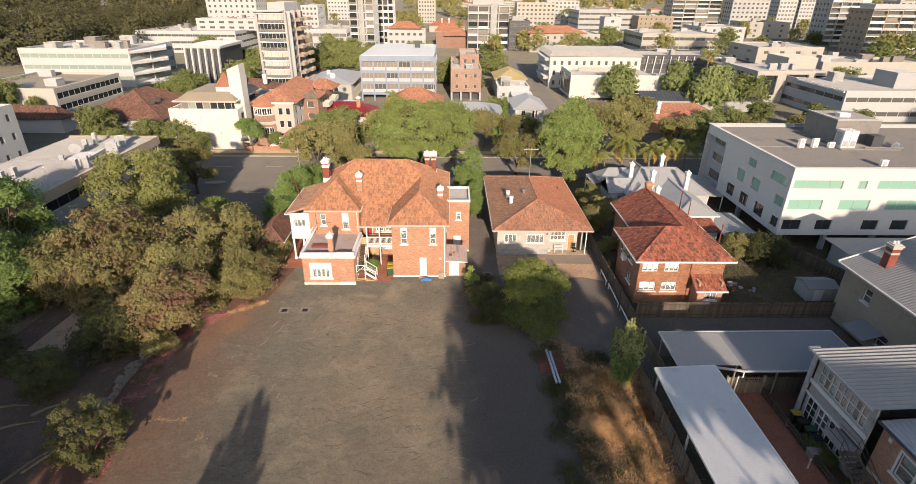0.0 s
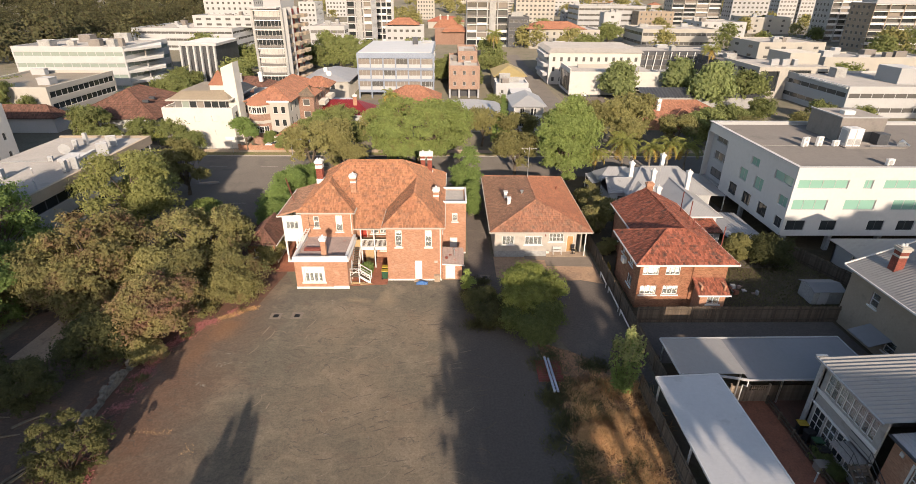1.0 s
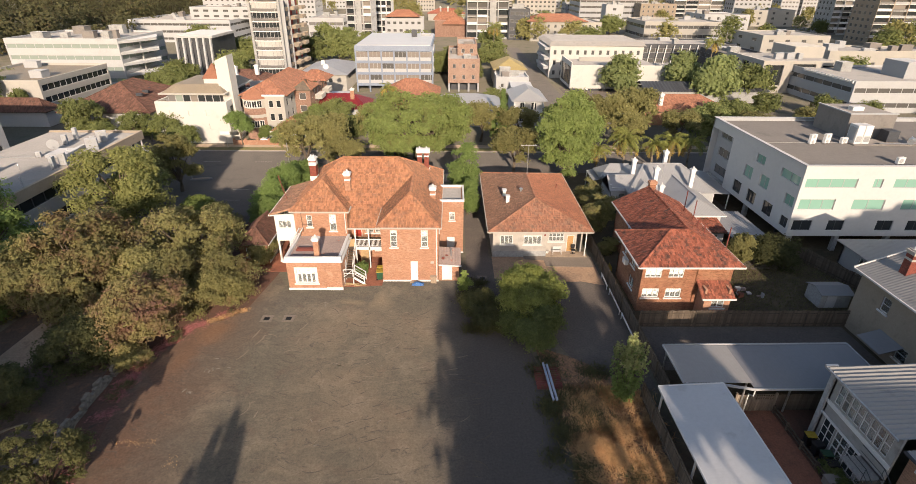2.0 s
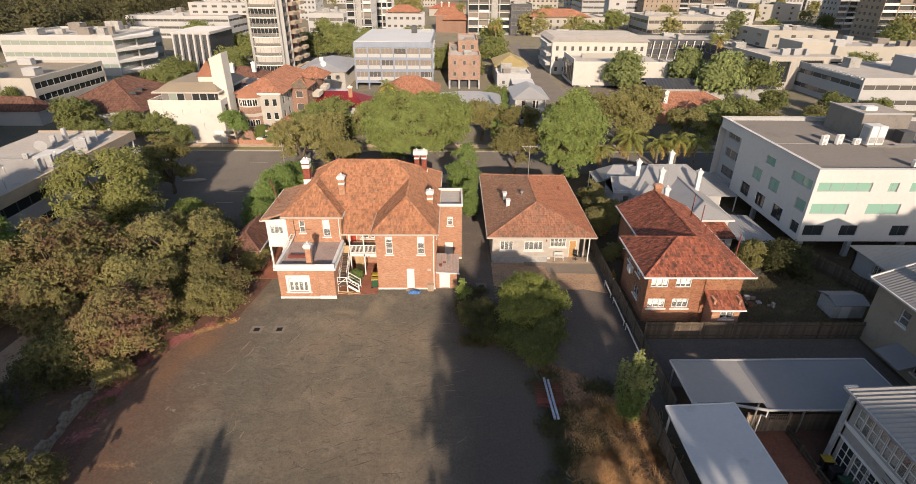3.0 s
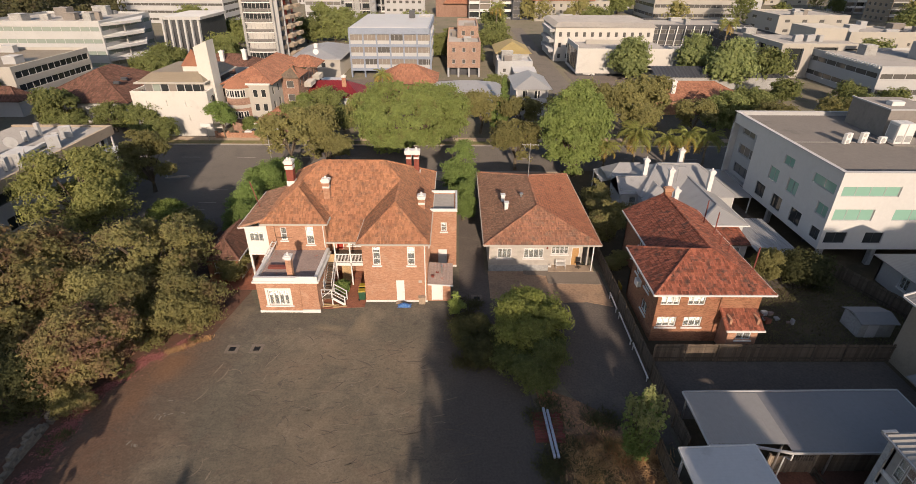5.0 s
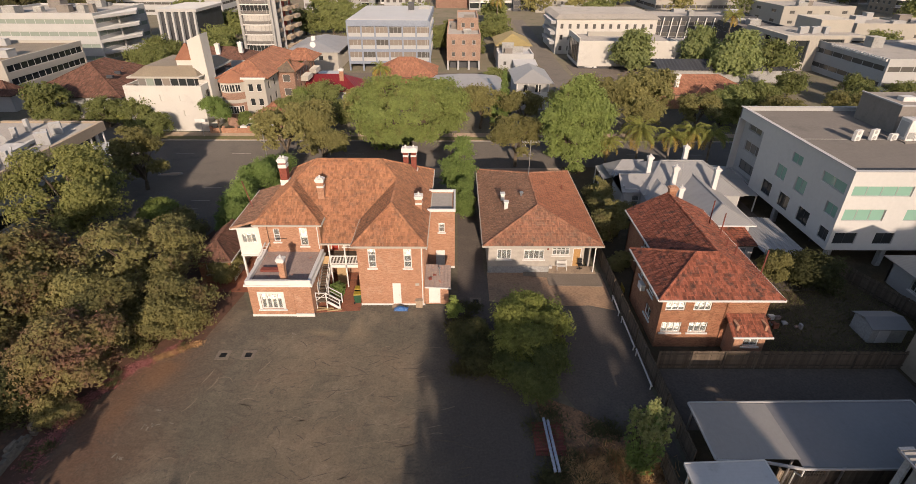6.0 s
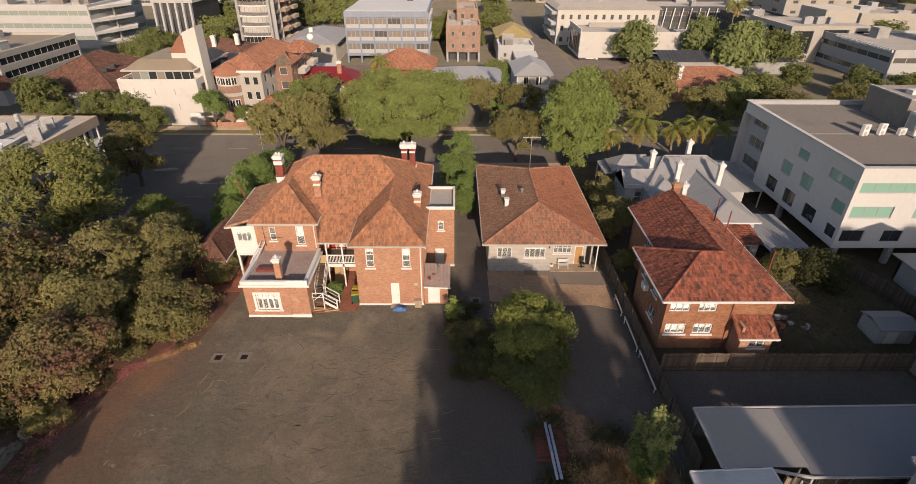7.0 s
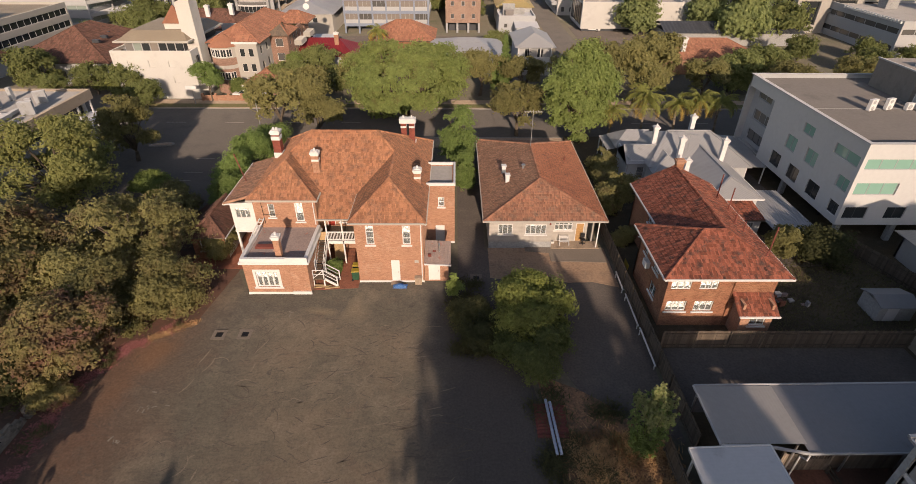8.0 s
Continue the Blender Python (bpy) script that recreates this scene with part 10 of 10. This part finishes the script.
def palm(at, height, spread, seed, label, fronds=36):
    rng = random.Random(seed)
    t = thing("palm_tree", at, label, "palm", turn=rng.choice((15, 40, 70, 100)))
    s = Shape()
    for i in range(6):
        s.tube((0.1 * math.sin(i), 0, height * i / 6), (0.1 * math.sin(i + 1), 0, height * (i + 1) / 6), 0.2 - 0.012 * i, 0.2 - 0.012 * (i + 1), 8)
    part("trunk", s, M["palm_bark"], t, smooth=True)
    for k in range(fronds):
        f = Shape()
        a, up = rng.uniform(0, 2 * math.pi), rng.uniform(-0.35, 1.25)
        d = Vector((math.cos(a), math.sin(a), 0))
        side = Vector((-math.sin(a), math.cos(a), 0))
        prev = Vector((0, 0, height))
        n = 12
        for i in range(n):
            ang = up - (i / n) ** 1.3 * (1.7 + 0.4 * rng.random())
            nxt = prev + (d * math.cos(ang) + Vector((0, 0, math.sin(ang)))) * spread / n
            f.tube(prev, nxt, 0.035 - 0.002 * i, 0.033 - 0.002 * i, 4, False)
            ln = spread * 0.2 * math.sin(math.pi * (i + 1.5) / (n + 1.5)) + 0.08
            for sgn in (-1, 1):
                for h in (0.0, 0.25, 0.5, 0.75):
                    b = prev.lerp(nxt, h)
                    e = b + side * sgn * ln * rng.uniform(0.6, 1.0) + (nxt - prev).normalized() * ln * 0.55 - Vector((0, 0, ln * rng.uniform(0.35, 0.9)))
                    w = (nxt - prev) * 0.11
                    f.poly(b - w, b + w, e)
            prev = nxt
        part("frond", f, M["leaf_palm_old" if up < 0.05 else "leaf_palm"], t)
    return t


M["leaf_palm_old"] = foliage("yellowing_palm_leaf", (0.20, 0.15, 0.045), (0.28, 0.20, 0.06), None, 0.4)
palm((28.7, 83.2, 0), 6.6, 3.6, 1, "tall feathery palm with yellowing lower fronds")
palm((33.3, 83.4, 0), 5.7, 2.7, 2, "slender feathery street palm")
palm((36.1, 83.3, 0), 6.3, 3.0, 3, "slender feathery street palm")
palm((39.0, 83.2, 0), 5.9, 2.9, 4, "slender feathery street palm")
palm((24.4, 83.4, 0), 4.7, 2.6, 5, "small palm among street trees")
palm((-55.6, 104.0, 0), 2.2, 2.6, 6, "short bushy palm beside the cream building")
palm((-13.5, 127.0, 0), 6.0, 3.0, 7, "tall palm in the far car park")
palm((87.0, 184, 0), 10.5, 4.0, 8, "very tall palm above the far offices")
palm((18.5, 232, 0), 11.0, 4.5, 9, "tall date palm beside a tower")

# ---- woods on the rise beyond, and the tree cover of the suburb ----
rs = np.random.RandomState(3)


def crowd(name, count, box, keep, r, leaves, size, mat, label, seed):
    g = np.random.RandomState(seed)
    pts = []
    while len(pts) < count:
        x, y = g.uniform(box[0], box[1]), g.uniform(box[2], box[3])
        if keep(x, y):
            q = r * g.uniform(0.6, 1.25)
            pts.append((x, y, q * g.uniform(0.9, 1.5), q, g.uniform(0.9, 1.35)))
            pts.append((x + g.uniform(-2, 2), y + g.uniform(-2, 2), q * 1.9, q * 0.65, 0.9))
    ob = new(name, leaf_mesh(name, pts, leaves, size, M[mat], seed, 0.1, per=3))
    return tagged(ob, label, "trees", "", "stuff")


crowd("wood", 420, (-470, -125, 265, 470), lambda x, y: x < -140 - max(0, (y - 265)) * 0.1 and not (-165 < x < -95 and 262 < y < 310), 6.0, 120000, 0.74, "leaf_wood", "dense olive-brown woodland on the rise", 5)
crowd("wood", 420, (-900, -130, 420, 1300), lambda x, y: x < -0.38 * y + 20, 8.5, 36000, 2.2, "leaf_wood", "distant grey-green woodland", 6)
crowd("wood", 150, (-330, -140, 205, 300), lambda x, y: x < -135 - (300 - y) * 0.3, 6.0, 26000, 1.1, "leaf_wood", "dense olive woodland behind the offices", 7)
crowd("tree_cover", 260, (-150, 480, 225, 700), lambda x, y: -0.42 * y < x < 0.85 * y, 4.2, 56000, 1.0, "leaf_gum", "scattered trees between distant buildings", 8)
crowd("tree_cover", 420, (-450, 1200, 620, 1900), lambda x, y: -0.5 * y < x < 0.9 * y, 7.5, 44000, 2.4, "leaf_gum", "hazy tree cover of the far suburb", 9)
crowd("tree_cover", 22, (120, 270, 205, 300), lambda x, y: y > 215 and not (125 < x < 182 and y < 260) and not (210 < x < 250 and y > 280), 4.5, 9000, 0.8, "leaf_far", "trees along a far street", 10)

# ---- trees behind the camera that throw the shadows over the car park ----
for i, (x, y, h, r) in enumerate(((-10.05, -7.2, 11.6, 1.3), (-11.65, -7.3, 11.6, 0.7), (-10.8, -7.0, 11.8, 0.7), (-12.45, -7.4, 10.6, 0.7))):
    cf_ = thing("conifer", (x, y, 0), "slim dark conifer at the near end of the car park", "tree", "conifers", turn=15 + 40 * i)
    part("trunk", Shape().tube((0, 0, 0), (0, 0, h), 0.16, 0.02), M["bark"], cf_)
    rr = random.Random(i)
    ls = []
    for k in range(84):
        t = rr.random() ** (0.35 if i == 2 else 0.75)
        a, q = rr.uniform(0, 6.28), r * min(1.0, 3.4 * (1.06 - t)) * rr.uniform(0.5, 1.15)
        for j in range(5):
            f = 0.2 + 0.2 * j
            ls.append((q * f * math.cos(a), q * f * math.sin(a), 0.8 + t * (h - 1.6) + q * f * 0.55, 0.21 - 0.14 * f, 2.0))
    c_ = new("crown", leaf_mesh("crown", ls, 11000, 0.2, M["leaf_dark"], 190 + i))
    c_.parent = cf_


def tiered_tree(at, top, tiers, label, seed, count, gap=0.25):
    """A tall tree with drooping layered limbs: tiers are (height, reach to one side, reach to the other)."""
    rng = random.Random(seed)
    t = thing("tall_tree", at, label, "tree", "shade trees", turn=0.01)
    limbs, lobes = Shape(), []
    for i in range(8):
        limbs.tube((0, 0, top * i / 8), (0, 0, top * (i + 1) / 8), 0.34 - 0.04 * i, 0.30 - 0.04 * i, 8)
    for z, a, b in tiers:
        for k in range(11):
            u = -a + (a + b) * (k + rng.uniform(0, 1)) / 11
            y = rng.uniform(-0.5, 0.5) * (a + b) * 0.5
            end = Vector((u, y, z - abs(u) * 0.16))
            limbs.tube((0, 0, min(top - 0.2, z + 0.3)), end, 0.07, 0.02, 5, False)
            for j in range(7):
                f = 0.35 + 0.65 * j / 6
                if rng.random() > gap:
                    lobes.append((u * f, y * f, z + 0.2 - abs(u) * f * 0.16 - rng.uniform(0, 0.35), rng.uniform(0.28, 0.62), 1.25))
    part("trunk", limbs, M["bark"], t, smooth=True)
    c = new("crown", leaf_mesh("crown", lobes, count, 0.32, M["leaf_dark"], seed, 0.3))
    c.parent = t
    return t


tiered_tree((9.4, -14.0, 0), 19.3, ((19.0, 0.4, 0.5), (18.4, 1.3, 1.2), (17.6, 2.5, 2.0), (16.8, 3.6, 2.6), (16.1, 4.1, 3.2), (15.0, 5.2, 3.4), (14.3, 5.4, 3.6), (13.2, 5.5, 4.0), (12.4, 5.0, 4.4), (11.4, 3.8, 4.6), (10.4, 3.4, 4.6), (9.2, 3.4, 4.4), (8.0, 3.0, 4.0), (6.8, 2.8, 3.6), (5.4, 2.4, 3.0)),
            "tall dark tree with drooping limbs beyond the car park", 171, 30000, 0.12)
tree("broadleaf_tree", (11.4, -13.0, 0), 3.6, 1.0, 14.5, "leaf_dark", "tall dark tree at the near end of the car park", 177, 34, lobe=1.35, count=9000, size=0.85, trunk=0.3)
tree("broadleaf_tree", (14.3, -16.0, 0), 4.4, 13.8, 20.0, "leaf_dark", "tall bare-trunked dark tree at the near end of the grass", 172, 34, lobe=1.5, count=9000, size=0.85, trunk=0.3)
tree("broadleaf_tree", (9.6, -8.0, 0), 3.0, 1.0, 11.0, "leaf_dark", "dark tree at the near end of the grass", 173, 26, lobe=1.0, count=6000, size=0.85, trunk=0.25)
tree("broadleaf_tree", (14.4, -18.5, 0), 3.6, 15.5, 21.35, "leaf_dark", "very tall bare-trunked dark tree at the near end of the grass", 186, 34, lobe=1.1, count=8000, size=0.85, trunk=0.3)
tree("broadleaf_tree", (21.8, -11, 0), 3.6, 3.0, 16.5, "leaf_dark", "tall dark tree behind the car shelter", 176, 20, lobe=0.95, count=900, size=0.7, trunk=0.25)
tree("broadleaf_tree", (18.7, -15.5, 0), 2.0, 14.9, 19.0, "leaf_dark", "tall bare-trunked dark tree beside the car shelter", 179, 14, lobe=0.85, count=3000, size=0.8, trunk=0.2)
tree("broadleaf_tree", (17.2, -17.0, 0), 2.6, 15.0, 19.5, "leaf_dark", "tall bare-trunked dark tree beyond the dry grass", 182, 16, lobe=1.0, count=4000, size=0.85, trunk=0.22)
tree("broadleaf_tree", (24.2, -11.0, 0), 1.7, 13.2, 17.8, "leaf_dark", "tall bare-trunked dark tree behind the car shelter", 178, 12, lobe=0.8, count=2600, size=0.8, trunk=0.2)
tree("broadleaf_tree", (-29, -6, 0), 6.5, 2.0, 17.4, "leaf_dark", "dark tree near the stone wall", 174, 24, count=5000, size=0.9, trunk=0.3)
tree("broadleaf_tree", (-33.0, -4.0, 0), 4.6, 3.0, 18.4, "leaf_dark", "tall dark tree near the stone wall", 187, 26, lobe=1.3, count=5000, size=0.9, trunk=0.3)
tree("broadleaf_tree", (-39, 2, 0), 6.5, 2.0, 15.5, "leaf_dark", "dark tree near the stone wall", 175, 24, count=5000, size=0.9, trunk=0.3)


# ---- grass, weeds and litter ----
def blades(name, count, place, h, mat, label, seed, width=0.03, lean=0.5):
    g = np.random.RandomState(seed)
    base = np.array([place(g) for _ in range(count)])
    a = g.uniform(0, 2 * np.pi, count)
    hh = h * g.uniform(0.4, 1.4, count)
    w = width * g.uniform(0.6, 1.6, count)
    side = np.stack([np.cos(a), np.sin(a), np.zeros(count)], 1) * w[:, None]
    tip = base + np.stack([g.normal(0, lean, count) * hh, g.normal(0, lean, count) * hh, hh], 1)
    verts = np.stack([base - side, base + side, tip], 1).reshape(-1, 3)
    me = bpy.data.meshes.new(name)
    me.from_pydata(verts.tolist(), [], np.arange(count * 3).reshape(-1, 3).tolist())
    me.materials.append(M[mat])
    me.update()
    return tagged(new(name, me), label, "grass", "", "stuff")


def patch(centres, spread):
    def place(g):
        c = centres[g.randint(len(centres))]
        return (c[0] + g.normal(0, spread), c[1] + g.normal(0, spread), 0.0)
    return place


rng = random.Random(31)
M["dry_soil"] = surface("dry_brown_soil", (0.36, 0.20, 0.11), (0.26, 0.155, 0.095), (0.15, 0.105, 0.07), 0.95, big=0.7, fine=7, bump=0.4, stain_lo=0.47, stain_hi=0.62, grit=0.4)
dry = [(rng.uniform(10.4, 15.6), rng.uniform(14, 34)) for _ in range(60)]
flat("dry_bed", [(9.3, 8), (15.9, 8), (15.9, 34), (12.5, 38), (8.6, 40), (9.1, 35), (8.7, 31), (9.5, 28.5), (8.9, 26), (9.4, 23.5), (8.8, 20), (9.5, 15)], 0.014, "dry_soil", "dry bare soil under straw grass", 0.1)
blades("dry_grass", 52000, patch(dry, 0.6), 0.26, "grass_dry", "straw-coloured matted dry grass beside the fence", 1, 0.03, 1.1)
green = [(rng.uniform(8.3, 10.8) if k % 2 else rng.uniform(9.6, 15), rng.uniform(12, 38)) for k in range(50)]
blades("weeds", 16000, patch(green, 0.5), 0.3, "grass_green", "green weeds among dry grass", 2, 0.04, 0.7)
edge = []
for (x0, y0), (x1, y1) in (((-22.2, 14), (-22.5, 24)), ((-22.5, 24), (-24.1, 33)), ((-24.1, 33), (-24.4, 38.5)), ((-24.4, 38.5), (-22.4, 42.6)), ((-22.4, 42.6), (-18.8, 45.6))):
    edge += [(x0 + (x1 - x0) * t - rng.uniform(0.0, 0.9), y0 + (y1 - y0) * t) for t in [rng.random() for _ in range(22 if 30 < y0 < 40 else 7)]]
blades("petals", 17000, patch(edge, 0.3), 0.05, "petal", "fallen pinkish red leaves along the lot edge", 3, 0.06, 1.6)
blades("weeds", 1500, patch(edge[::5], 0.25), 0.2, "grass_green", "sparse green weeds along the lot edge", 6, 0.04, 0.8)
rim = [(-21.3 + 2.6 * t + rng.uniform(-0.2, 0.2), 43.7 + 1.9 * t) for t in [k / 12 for k in range(13)]]
blades("dry_grass", 1500, patch(rim, 0.22), 0.10, "grass_dry", "tan dry grass along the lot edge", 7, 0.03, 1.0)
tuft = [(-22.1 + 2.7 * t + rng.uniform(-0.1, 0.1), 29.3 + rng.uniform(-0.15, 0.15)) for t in [k / 14 for k in range(15)]] + [(-17.6 + rng.uniform(-0.3, 0.3), 27.6 + rng.uniform(-0.5, 0.5)) for _ in range(6)]
blades("dry_grass", 380, patch(tuft, 0.14), 0.05, "grass_dry", "dry tufts growing from a crack in the asphalt", 8, 0.03, 1.0)
edge2 = [(rng.uniform(2.2, 4.5), rng.uniform(42, 51)) for _ in range(20)]
blades("weeds", 4000, patch(edge2, 0.4), 0.3, "grass_green", "green weeds along the driveway edge", 4, 0.05, 0.8)
def on_lawn(g):
    return (g.uniform(28.2, 43), g.uniform(42.4, 55), 0.7)
blades("lawn_grass", 9000, on_lawn, 0.12, "grass_green", "short dull grass of the back lawn", 5, 0.05, 0.6)
